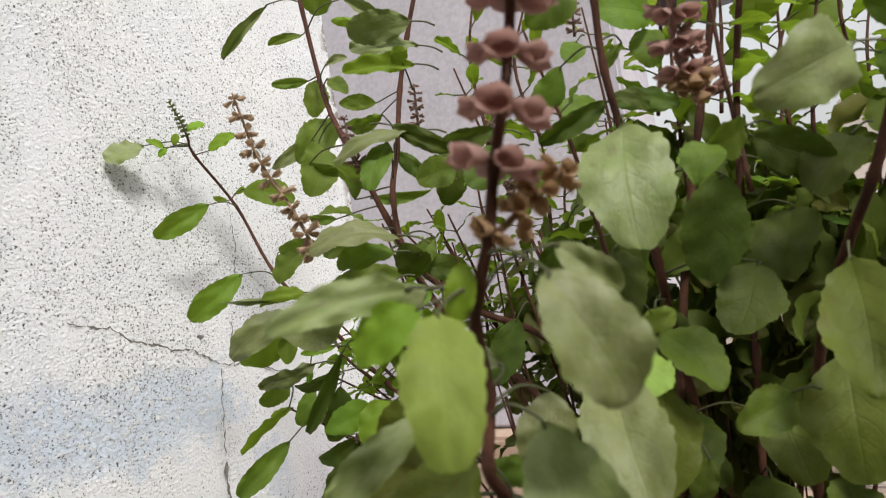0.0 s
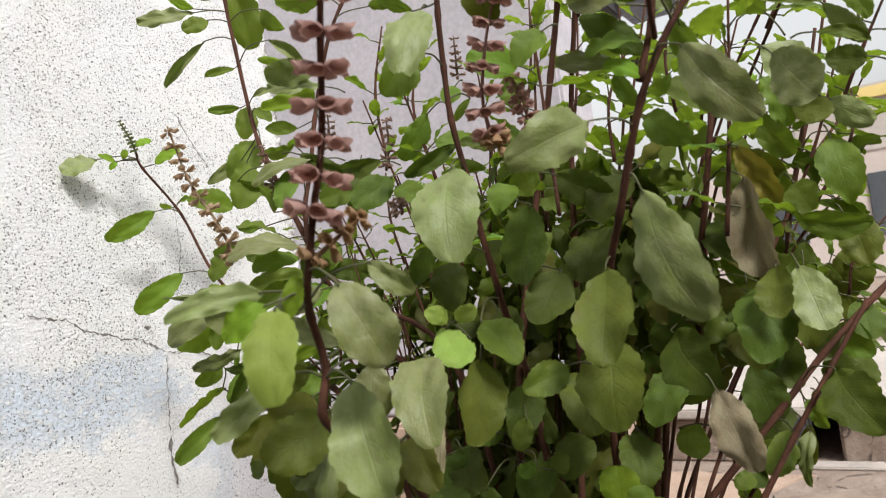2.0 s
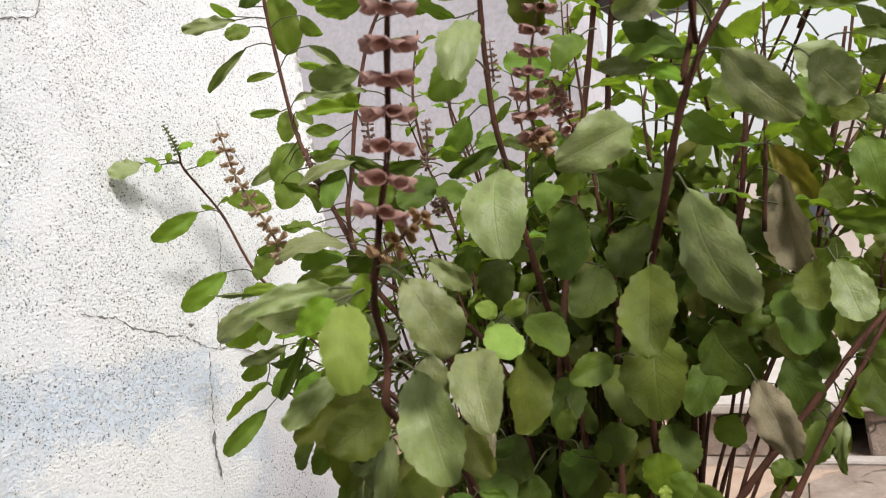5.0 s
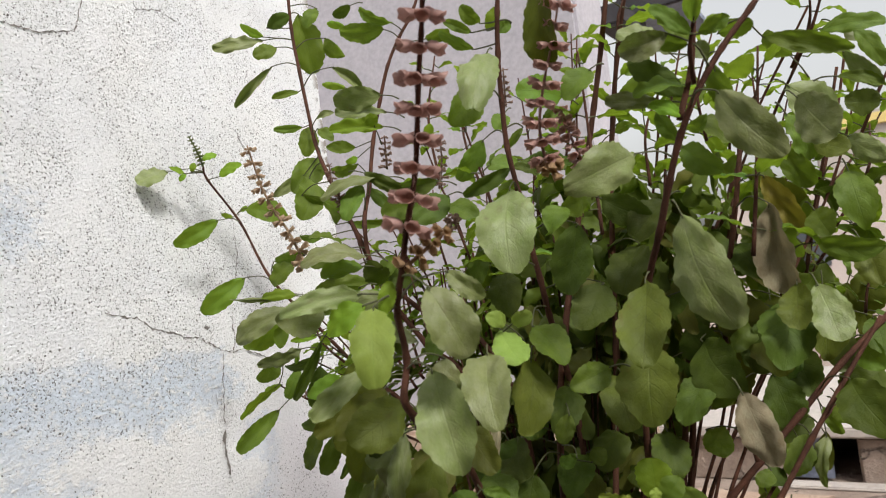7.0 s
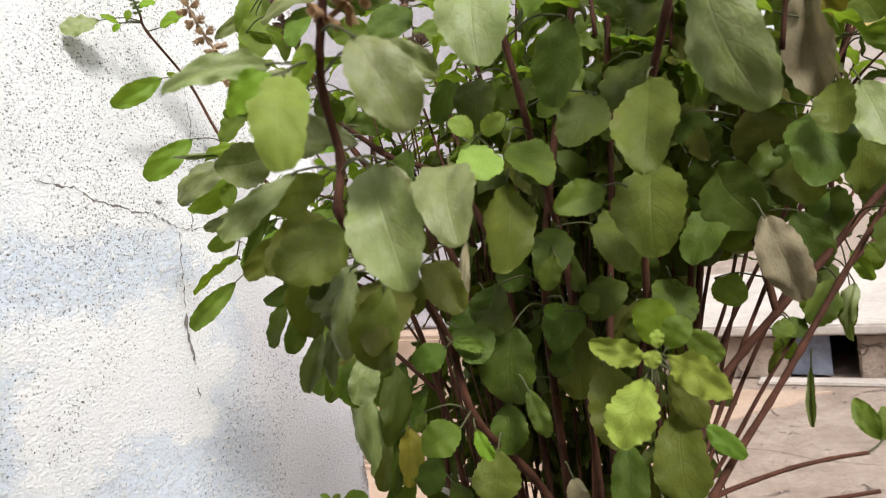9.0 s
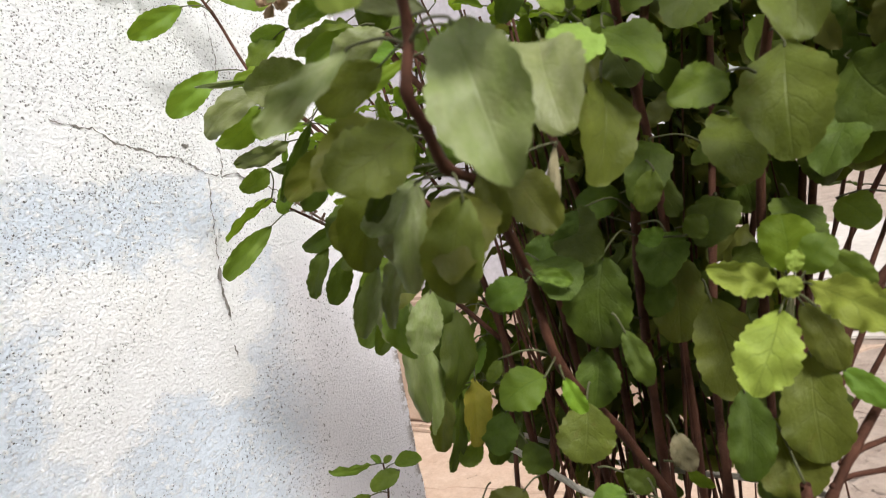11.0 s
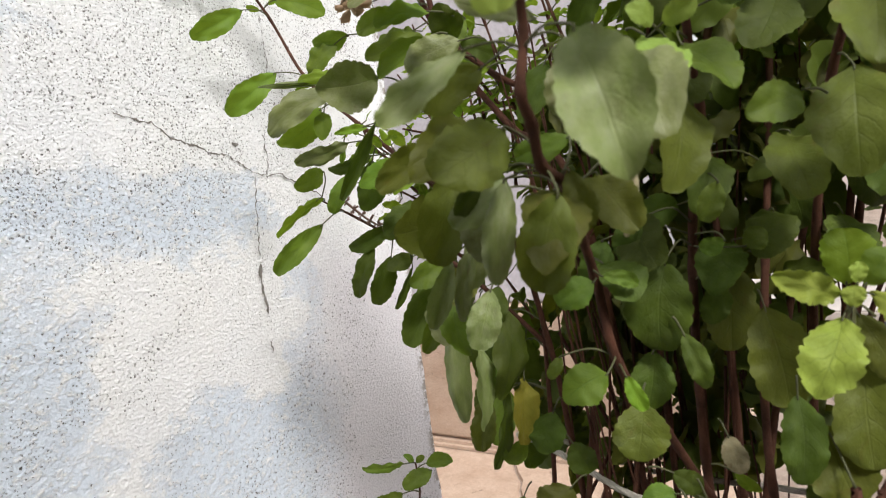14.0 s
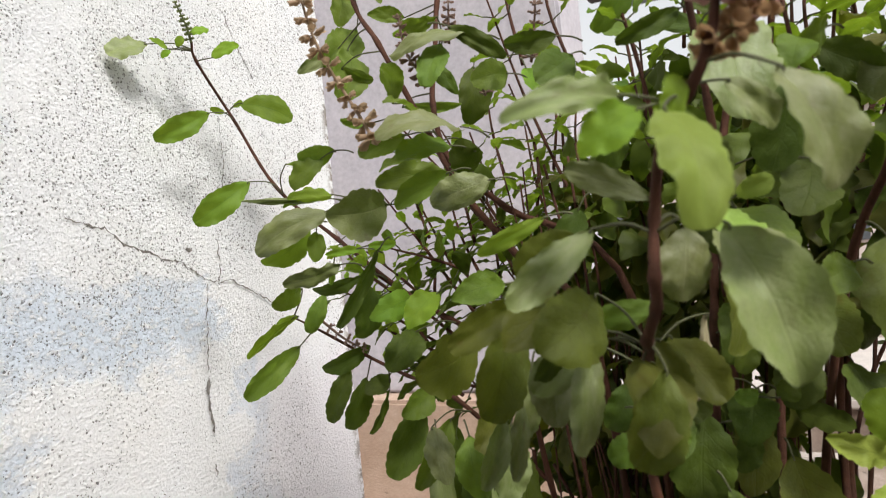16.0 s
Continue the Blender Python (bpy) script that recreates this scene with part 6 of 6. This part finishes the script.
b.leaf("dusty", (0.6881, -0.2307, 1.1538), (0.7224, -0.2078, 1.1099), 0.0410, (-0.10, -0.80, 0.60))
b.leaf("dark", (0.6857, -0.0852, 1.0006), (0.6654, -0.0960, 0.9554), 0.0394, (0.00, -0.90, 0.40))
b.leaf("olive", (0.7032, -0.0499, 0.9733), (0.6869, -0.0580, 0.9232), 0.0434, (0.10, -0.90, 0.40))
b.leaf("dark", (0.6161, -0.1028, 0.9515), (0.6185, -0.0991, 0.8927), 0.0405, (0.00, -0.90, 0.40))
b.leaf("olive", (0.5847, -0.1217, 0.9388), (0.5742, -0.1262, 0.8878), 0.0370, (0.10, -0.90, 0.30))
b.leaf("olive", (0.7252, -0.0604, 0.9889), (0.7141, -0.0654, 0.9394), 0.0394, (0.00, -0.90, 0.40))
b.leaf("green", (0.6728, -0.1430, 1.0747), (0.6793, -0.1376, 1.0362), 0.0254, (0.20, -0.80, 0.50))
b.leaf("dark", (0.6382, -0.0686, 1.0293), (0.6240, -0.0754, 0.9775), 0.0357, (0.00, -0.90, 0.40))
b.grow()
b = Branch(plant, 0.0022, 0.0012, [(0.641, -0.424, 1.112), (0.651, -0.419, 1.143), (0.655, -0.418, 1.164), (0.661, -0.415, 1.199)])
b.leaf("fresh", (0.6475, -0.4212, 1.1333), (0.6187, -0.4390, 1.1324), 0.0148, (0.10, -0.80, 0.60))
b.leaf("young", (0.6436, -0.4229, 1.1143), (0.6268, -0.4336, 1.1251), 0.0127, (0.20, -0.80, 0.50))
b.leaf("green", (0.6540, -0.4182, 1.1608), (0.6397, -0.4277, 1.1790), 0.0141, (0.10, -0.80, 0.60))
b.leaf("young", (0.6577, -0.4166, 1.1780), (0.6653, -0.4128, 1.2018), 0.0106, (0.10, -0.90, 0.40))
b.leaf("dusty", (0.6411, -0.4259, 1.1539), (0.6164, -0.4419, 1.1737), 0.0218, (0.10, -0.75, 0.65))
b.leaf("green", (0.6394, -0.3785, 1.1168), (0.6625, -0.3638, 1.1036), 0.0231, (0.00, -0.80, 0.60))
b.leaf("young", (0.6589, -0.4153, 1.1636), (0.6755, -0.4055, 1.1753), 0.0127, (0.10, -0.80, 0.60))
b.grow()
b = Branch(seedling, 0.0014, 0.0008, [(0.18, -0.285, 0.012), (0.185, -0.285, 0.4), (0.2, -0.31, 0.581), (0.202, -0.312, 0.601), (0.202, -0.301, 0.618), (0.2, -0.287, 0.644), (0.193, -0.279, 0.669)])
b.leaf("green", (0.1852, -0.2866, 0.6701), (0.157, -0.3162, 0.6719), 0.0118, (0.71, -0.68, -0.17))
b.leaf("green", (0.2091, -0.2754, 0.6623), (0.1902, -0.2994, 0.6533), 0.0202, (0.46, -0.61, 0.65))
b.leaf("green", (0.1958, -0.2668, 0.6638), (0.2157, -0.2482, 0.664), 0.0185, (0.45, -0.49, 0.75))
b.leaf("green", (0.1917, -0.2802, 0.6695), (0.184, -0.2834, 0.6785), 0.0076, (0.76, -0.39, 0.52))
b.leaf("green", (0.1934, -0.2788, 0.6691), (0.1986, -0.2712, 0.6739), 0.0077, (0.41, -0.67, 0.62))
b.leaf("green", (0.1948, -0.3051, 0.6499), (0.1772, -0.3298, 0.6414), 0.0228, (0.76, -0.62, 0.22))
b.leaf("green", (0.1805, -0.3261, 0.6413), (0.1895, -0.3261, 0.6262), 0.0099, (0.48, -0.83, 0.29))
b.leaf("green", (0.2066, -0.2948, 0.6197), (0.2336, -0.2719, 0.6155), 0.0195, (0.5, -0.45, 0.74))
b.leaf("green", (0.2007, -0.3209, 0.6161), (0.1757, -0.3528, 0.6114), 0.0179, (0.78, -0.62, 0.06))
b.leaf("young", (0.1545, -0.3466, 0.6291), (0.1465, -0.3656, 0.6172), 0.0120, (0.71, -0.56, 0.43))
b.leaf("green", (0.157, -0.3459, 0.6257), (0.1589, -0.3549, 0.6104), 0.0148, (0.51, -0.71, 0.48))
b.grow()
seed_spike("brown", [(0.527, -0.5739, 1.0548), (0.5372, -0.5715, 1.092), (0.5484, -0.5747, 1.1337), (0.5609, -0.582, 1.1721), (0.5664, -0.5855, 1.1862)], 9, 0.026, 0.025)
seed_spike("orange", [(0.5221, -0.5744, 1.0404), (0.5330, -0.5650, 1.0500), (0.5430, -0.5550, 1.0600)], 4, 0.019, 0.012)
seed_spike("brown", [(0.5516, -0.4285, 1.0975), (0.5513, -0.4331, 1.1245), (0.5597, -0.4362, 1.1531), (0.5716, -0.4395, 1.18), (0.5823, -0.4447, 1.2055)], 9, 0.023, 0.021)
seed_spike("orange", [(0.5530, -0.4290, 1.0960), (0.5570, -0.4330, 1.1040)], 3, 0.020, 0.016)
seed_spike("tan", [(0.3091, -0.4145, 1.056), (0.2882, -0.4100, 1.0903), (0.2791, -0.4157, 1.1116), (0.2717, -0.4203, 1.1340), (0.2681, -0.4227, 1.1537), (0.2645, -0.4251, 1.1735)], 11, 0.024, 0.015)
seed_spike("green", [(0.0462, -0.2920, 1.2040), (0.0468, -0.2975, 1.2190), (0.0448, -0.3071, 1.2405)], 9, 0.0125, 0.006)
seed_spike("bud", [(0.1656, -0.3006, 0.9335), (0.1855, -0.2896, 0.9109), (0.2072, -0.2887, 0.9)], 6, 0.012, 0.012)
seed_spike("bud", [(0.3308, -0.3709, 1.0981), (0.3163, -0.3721, 1.1224), (0.3116, -0.3715, 1.1515)], 9, 0.018, 0.008)
seed_spike("bud", [(0.3467, -0.3042, 1.0971), (0.3443, -0.31, 1.1183)], 5, 0.014, 0.006)
seed_spike("bud", [(0.383, -0.2967, 1.1175), (0.3862, -0.2913, 1.1438), (0.3906, -0.2961, 1.1631)], 7, 0.018, 0.01)
seed_spike("bud", [(0.4384, -0.241, 1.1924), (0.4445, -0.2484, 1.2297)], 6, 0.016, 0.008)
seed_spike("bud", [(0.3062, -0.2713, 1.1526), (0.3111, -0.2755, 1.1876)], 6, 0.018, 0.01)
seed_spike("bud", [(0.4238, -0.341, 1.0759), (0.4164, -0.3461, 1.0846)], 4, 0.02, 0.014)
seed_spike("brown", [(0.5447, -0.3355, 1.1066), (0.5384, -0.3422, 1.133), (0.5326, -0.3401, 1.1579)], 7, 0.022, 0.014)
SPRIG_RND = random.Random(8)
sprig((0.264, -0.259, 0.993), (0.23, -0.24, 1.085), 5, 0.026, "young", SPRIG_RND)
sprig((0.308, -0.262, 0.985), (0.278, -0.236, 1.068), 5, 0.028, "fresh", SPRIG_RND)
sprig((0.319, -0.194, 1.033), (0.299, -0.174, 1.135), 5, 0.028, "young", SPRIG_RND)
sprig((0.355, -0.163, 1.046), (0.35, -0.143, 1.164), 5, 0.028, "fresh", SPRIG_RND)
sprig((0.393, -0.193, 1.024), (0.383, -0.164, 1.106), 5, 0.028, "young", SPRIG_RND)
sprig((0.244, -0.294, 0.948), (0.185, -0.282, 1.002), 5, 0.026, "fresh", SPRIG_RND)
sprig((0.268, -0.287, 0.903), (0.207, -0.269, 0.948), 5, 0.026, "green", SPRIG_RND)
sprig((0.419, -0.168, 1.037), (0.419, -0.144, 1.144), 5, 0.03, "young", SPRIG_RND)
sprig((0.335, -0.251, 0.987), (0.269, -0.222, 1.091), 5, 0.034, "green", SPRIG_RND)
sprig((0.311, -0.239, 0.998), (0.242, -0.259, 1.099), 5, 0.032, "fresh", SPRIG_RND)
sprig((0.358, -0.243, 0.994), (0.332, -0.203, 1.125), 5, 0.034, "green", SPRIG_RND)
sprig((0.376, -0.217, 1.001), (0.368, -0.171, 1.123), 5, 0.032, "green", SPRIG_RND)
sprig((0.417, -0.228, 0.997), (0.411, -0.183, 1.128), 5, 0.034, "fresh", SPRIG_RND)
sprig((0.309, -0.283, 0.962), (0.243, -0.293, 0.987), 4, 0.032, "green", SPRIG_RND)
sprig((0.336, -0.296, 0.934), (0.291, -0.269, 1.001), 5, 0.034, "dark", SPRIG_RND)
sprig((0.457, -0.272, 1.014), (0.453, -0.221, 1.141), 5, 0.034, "fresh", SPRIG_RND)
sprig((0.269, -0.283, 0.926), (0.21, -0.289, 0.975), 4, 0.03, "fresh", SPRIG_RND)
sprig((0.293, -0.284, 0.859), (0.213, -0.247, 0.903), 4, 0.032, "dark", SPRIG_RND)
sprig((0.369, -0.295, 0.941), (0.334, -0.273, 0.997), 4, 0.034, "dark", SPRIG_RND)
sprig((0.623, -0.138, 1.084), (0.649, -0.1, 1.202), 5, 0.038, "fresh", SPRIG_RND)
sprig((0.673, -0.161, 1.064), (0.708, -0.139, 1.164), 5, 0.04, "green", SPRIG_RND)
sprig((0.706, -0.179, 1.033), (0.742, -0.133, 1.12), 5, 0.04, "dark", SPRIG_RND)
sprig((0.527, -0.215, 1.114), (0.532, -0.155, 1.247), 5, 0.036, "fresh", SPRIG_RND)
sprig((0.487, -0.23, 1.121), (0.486, -0.156, 1.272), 5, 0.036, "fresh", SPRIG_RND)
sprig((0.401, -0.246, 1.119), (0.385, -0.193, 1.255), 5, 0.034, "fresh", SPRIG_RND)
sprig((0.367, -0.267, 1.124), (0.351, -0.218, 1.273), 5, 0.034, "fresh", SPRIG_RND)
sprig((0.572, -0.252, 1.089), (0.591, -0.211, 1.192), 5, 0.038, "fresh", SPRIG_RND)
sprig((0.671, -0.164, 0.975), (0.728, -0.128, 1.04), 4, 0.04, "dark", SPRIG_RND)
sprig((0.61, -0.175, 1.128), (0.626, -0.162, 1.23), 5, 0.038, "fresh", SPRIG_RND)
sprig((0.576, -0.3, 1.195), (0.593, -0.295, 1.257), 4, 0.036, "fresh", SPRIG_RND)
sprig((0.691, -0.193, 1.174), (0.713, -0.19, 1.248), 4, 0.04, "fresh", SPRIG_RND)
sprig((0.732, -0.201, 1.1), (0.774, -0.194, 1.18), 4, 0.042, "fresh", SPRIG_RND)
sprig((0.64, -0.084, 1.029), (0.672, -0.065, 1.125), 5, 0.036, "green", SPRIG_RND)
sprig((0.715, -0.084, 0.942), (0.757, -0.059, 1.013), 4, 0.038, "dark", SPRIG_RND)
sprig((0.312, -0.276, 0.920), (0.211, -0.248, 1.042), 5, 0.029, "green", SPRIG_RND)
sprig((0.297, -0.251, 0.927), (0.231, -0.230, 1.051), 5, 0.027, "fresh", SPRIG_RND)
sprig((0.329, -0.288, 0.940), (0.257, -0.195, 1.055), 5, 0.028, "green", SPRIG_RND)
sprig((0.298, -0.283, 0.903), (0.148, -0.228, 1.000), 5, 0.03, "green", SPRIG_RND)
sprig((0.272, -0.242, 0.886), (0.169, -0.276, 0.958), 5, 0.031, "dark", SPRIG_RND)
sprig((0.303, -0.288, 0.885), (0.186, -0.251, 0.922), 5, 0.033, "dark", SPRIG_RND)
sprig((0.322, -0.246, 0.925), (0.294, -0.189, 1.034), 5, 0.031, "fresh", SPRIG_RND)
sprig((0.292, -0.300, 0.924), (0.185, -0.237, 0.986), 5, 0.031, "fresh", SPRIG_RND)
sprig((0.346, -0.255, 0.935), (0.347, -0.243, 1.031), 5, 0.033, "green", SPRIG_RND)
sprig((0.300, -0.262, 0.860), (0.197, -0.238, 0.876), 5, 0.033, "dark", SPRIG_RND)
sprig((0.355, -0.214, 0.950), (0.349, -0.143, 1.051), 5, 0.029, "green", SPRIG_RND)
sprig((0.259, -0.250, 0.939), (0.241, -0.246, 1.002), 5, 0.033, "dark", SPRIG_RND)
sprig((0.323, -0.214, 0.952), (0.309, -0.252, 1.080), 5, 0.027, "fresh", SPRIG_RND)
sprig((0.377, -0.247, 0.970), (0.326, -0.148, 1.093), 5, 0.029, "fresh", SPRIG_RND)
sprig((0.600, -0.082, 0.854), (0.641, -0.076, 0.958), 5, 0.037, "dark", SPRIG_RND)
sprig((0.635, -0.091, 0.902), (0.683, -0.045, 0.975), 5, 0.038, "olive", SPRIG_RND)
sprig((0.648, -0.061, 0.944), (0.694, 0.024, 1.045), 5, 0.039, "green", SPRIG_RND)
sprig((0.621, -0.038, 0.968), (0.644, -0.013, 1.078), 5, 0.042, "dark", SPRIG_RND)
sprig((0.672, -0.036, 0.939), (0.737, -0.035, 1.003), 5, 0.041, "green", SPRIG_RND)
sprig((0.586, -0.053, 0.910), (0.595, -0.035, 1.002), 5, 0.038, "olive", SPRIG_RND)
sprig((0.681, -0.023, 0.888), (0.728, -0.032, 0.934), 5, 0.04, "dark", SPRIG_RND)
sprig((0.581, -0.105, 0.978), (0.602, -0.107, 1.088), 5, 0.033, "green", SPRIG_RND)
sprig((0.669, -0.020, 1.049), (0.713, 0.042, 1.159), 5, 0.033, "fresh", SPRIG_RND)
sprig((0.637, -0.048, 1.084), (0.678, -0.048, 1.186), 5, 0.034, "fresh", SPRIG_RND)
sprig((0.617, -0.120, 1.103), (0.631, -0.037, 1.219), 5, 0.041, "fresh", SPRIG_RND)
sprig((0.708, -0.093, 1.076), (0.755, 0.024, 1.147), 5, 0.032, "green", SPRIG_RND)
ROPE_LINE = [(0.3405, -0.3246, 0.7314), (0.3705, -0.3361, 0.7299), (0.4048, -0.3436, 0.7195), (0.442, -0.3565, 0.712), (0.4783, -0.3717, 0.717), (0.5062, -0.3799, 0.7225), (0.5371, -0.3923, 0.7315), (0.5671, -0.3914, 0.7357), (0.5871, -0.3897, 0.7393), (0.5898, -0.374, 0.7352), (0.5774, -0.3431, 0.723), (0.5257, -0.2802, 0.694), (0.4142, -0.2409, 0.6751), (0.3463, -0.2669, 0.7048), (0.3405, -0.3246, 0.7314)]
ROPE_KNOT = (0.5403, -0.4012, 0.7326)


# ---- inner foliage and rope ----
def inner_foliage():
    """The mass of leaves deep in the bush and behind it, too many to count."""
    rnd = random.Random(21)
    verts, faces, uvs, mats = [], [], [], []
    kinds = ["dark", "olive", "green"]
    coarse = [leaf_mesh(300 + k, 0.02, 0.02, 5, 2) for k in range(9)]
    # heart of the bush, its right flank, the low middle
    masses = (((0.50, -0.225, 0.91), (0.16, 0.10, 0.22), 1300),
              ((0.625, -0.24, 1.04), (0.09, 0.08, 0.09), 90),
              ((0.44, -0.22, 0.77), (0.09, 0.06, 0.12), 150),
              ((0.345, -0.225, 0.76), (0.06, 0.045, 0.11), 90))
    spots = []
    for centre, radii, count in masses:
        for i in range(count):
            while True:
                p = Vector((rnd.uniform(-1, 1), rnd.uniform(-1, 1), rnd.uniform(-1, 1)))
                if p.length < 1:
                    break
            c = Vector([centre[k] + p[k] * radii[k] for k in range(3)])
            if count != 1300 or c.x < 0.552 + 0.75 * max(0, c.z - 0.91):
                spots.append(c)
    for c in spots:
        length = rnd.uniform(0.028, 0.046)
        d = Vector((rnd.uniform(-1, 1), rnd.uniform(-1, 0.6), rnd.uniform(-1.6, 0.0))).normalized()
        nrm = Vector((rnd.uniform(-1, 1), rnd.uniform(-1, 0.4), rnd.uniform(0.0, 0.9))).normalized()
        if abs(nrm.dot(d)) > 0.9:
            continue
        # lower leaves get only dark and olive: inner shade put into their colour
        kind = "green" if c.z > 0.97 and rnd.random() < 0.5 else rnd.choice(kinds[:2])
        me = rnd.choice(coarse)
        m = blade_pose(c, c + d * length, length * rnd.uniform(0.42, 0.58), nrm)
        base = len(verts)
        verts += [m @ v.co for v in me.vertices]
        layer = me.uv_layers[0].data
        for poly in me.polygons:
            faces.append([base + k for k in poly.vertices])
            uvs += [layer[k].uv[:] for k in poly.loop_indices]
            mats.append(kinds.index(kind))
    me = bpy.data.meshes.new("foliage")
    me.from_pydata(verts, [], faces)
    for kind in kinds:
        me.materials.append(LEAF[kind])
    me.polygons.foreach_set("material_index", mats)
    me.polygons.foreach_set("use_smooth", [True] * len(me.polygons))
    lay = me.uv_layers.new(name="UVMap")
    lay.data.foreach_set("uv", [c for uv in uvs for c in uv])
    ob = new("foliage", me)
    ob.parent = plant
    tagged(ob, "dense inner leaves, shade put in by darker leaf colours", kind="stuff")


def inner_stems():
    """Thin reddish stems crowding up from the root inside the bush."""
    rnd = random.Random(33)
    for i in range(46):
        a = rnd.uniform(0, 6.28)
        foot = Vector((0.49 + 0.06 * math.cos(a), -0.27 + 0.045 * math.sin(a), 0.03))
        top = Vector((0.47 + rnd.uniform(-0.11, 0.09), -0.26 + rnd.uniform(-0.08, 0.06), rnd.uniform(0.88, 1.08)))
        mid = foot.lerp(top, 0.5) + Vector((rnd.uniform(-.045, .045), rnd.uniform(-.03, .03), 0))
        r = rnd.uniform(0.0010, 0.0021)
        Branch(plant, r, r * 0.55, [foot, foot.lerp(mid, 0.55) + Vector((rnd.uniform(-.008, .008), 0, 0)), mid, top]).grow()


def back_sprigs():
    rnd = random.Random(8)
    for base, tip, pairs, size, kind in (
            ((0.40, -0.26, 1.00), (0.33, -0.24, 1.20), 5, 0.036, "fresh"),
            ((0.45, -0.22, 1.02), (0.42, -0.16, 1.24), 5, 0.036, "green"),
            ((0.50, -0.24, 1.04), (0.50, -0.18, 1.26), 5, 0.036, "fresh"),
            ((0.55, -0.22, 1.03), (0.57, -0.15, 1.24), 5, 0.038, "fresh"),
            ((0.58, -0.26, 1.04), (0.61, -0.22, 1.22), 5, 0.038, "fresh"),
            ((0.62, -0.24, 1.00), (0.67, -0.18, 1.19), 5, 0.038, "fresh"),
            ((0.66, -0.22, 0.98), (0.74, -0.16, 1.16), 5, 0.040, "green"),
            ((0.36, -0.24, 0.92), (0.28, -0.22, 1.06), 5, 0.034, "green"),
            ((0.38, -0.22, 0.86), (0.29, -0.18, 0.98), 5, 0.034, "dark"),
            ((0.34, -0.25, 0.78), (0.27, -0.24, 0.88), 4, 0.032, "dark"),
            ((0.48, -0.36, 1.02), (0.45, -0.36, 1.17), 4, 0.034, "fresh"),
            ((0.56, -0.36, 1.05), (0.55, -0.33, 1.20), 4, 0.036, "fresh"),
            ((0.66, -0.34, 1.02), (0.68, -0.32, 1.17), 4, 0.038, "fresh"),
            ((0.42, -0.20, 0.70), (0.38, -0.18, 0.82), 4, 0.032, "dark")):
        sprig(base, tip, pairs, size, kind, rnd)


def build_rope():
    rope = tagged(new("rope"), "off-white twisted cotton rope tied round the stems", "rope")
    line = smooth_line(ROPE_LINE, 10)
    for k in range(3):
        pts = []
        side = Vector((0, 0, 1))
        for i, p in enumerate(line):
            d = (line[min(i + 1, len(line) - 1)] - line[max(i - 1, 0)]).normalized()
            up = (side - d * side.dot(d)).normalized()
            a = i * 0.55 + k * 2.094
            pts.append(p + (up * math.cos(a) + d.cross(up) * math.sin(a)) * 0.0010)
        part("strand", tube_bm(pts, 0.0014, 0.0014, 6, 1), M_ROPE, rope, smooth=True)
    c = Vector(ROPE_KNOT)
    for turn, r in ((0.0, 0.0048), (0.5, 0.0042)):
        ring = [c + Vector((math.cos(a + turn) * r * 1.2, 0.002 + 0.003 * math.sin(a * 2), math.sin(a) * r)) for a in (i * math.pi / 5 for i in range(11))]
        part("knot_turn", tube_bm(ring, 0.0024, 0.0024, 8, 3), M_ROPE, rope, smooth=True)
    rnd = random.Random(2)
    bm = bmesh.new()
    for i in range(110):
        d = Vector((rnd.gauss(-0.35, 0.5), rnd.gauss(-0.3, 0.4), -1.0)).normalized()
        p = c + Vector((-0.002, -0.002, -0.006)) + d * 0.002
        bend = p + d * 0.006 + Vector((rnd.uniform(-.002, .002), 0, rnd.uniform(-.002, .001)))
        tube_bm((p, bend, bend + d * 0.004 + Vector((rnd.uniform(-.003, .003), 0, -.002))), 0.0008, 0.0005, 4, 2, bm)
    part("frayed_end", bm, M_ROPE, rope, "frayed white rope end", True)


inner_foliage()
inner_stems()
back_sprigs()
build_rope()
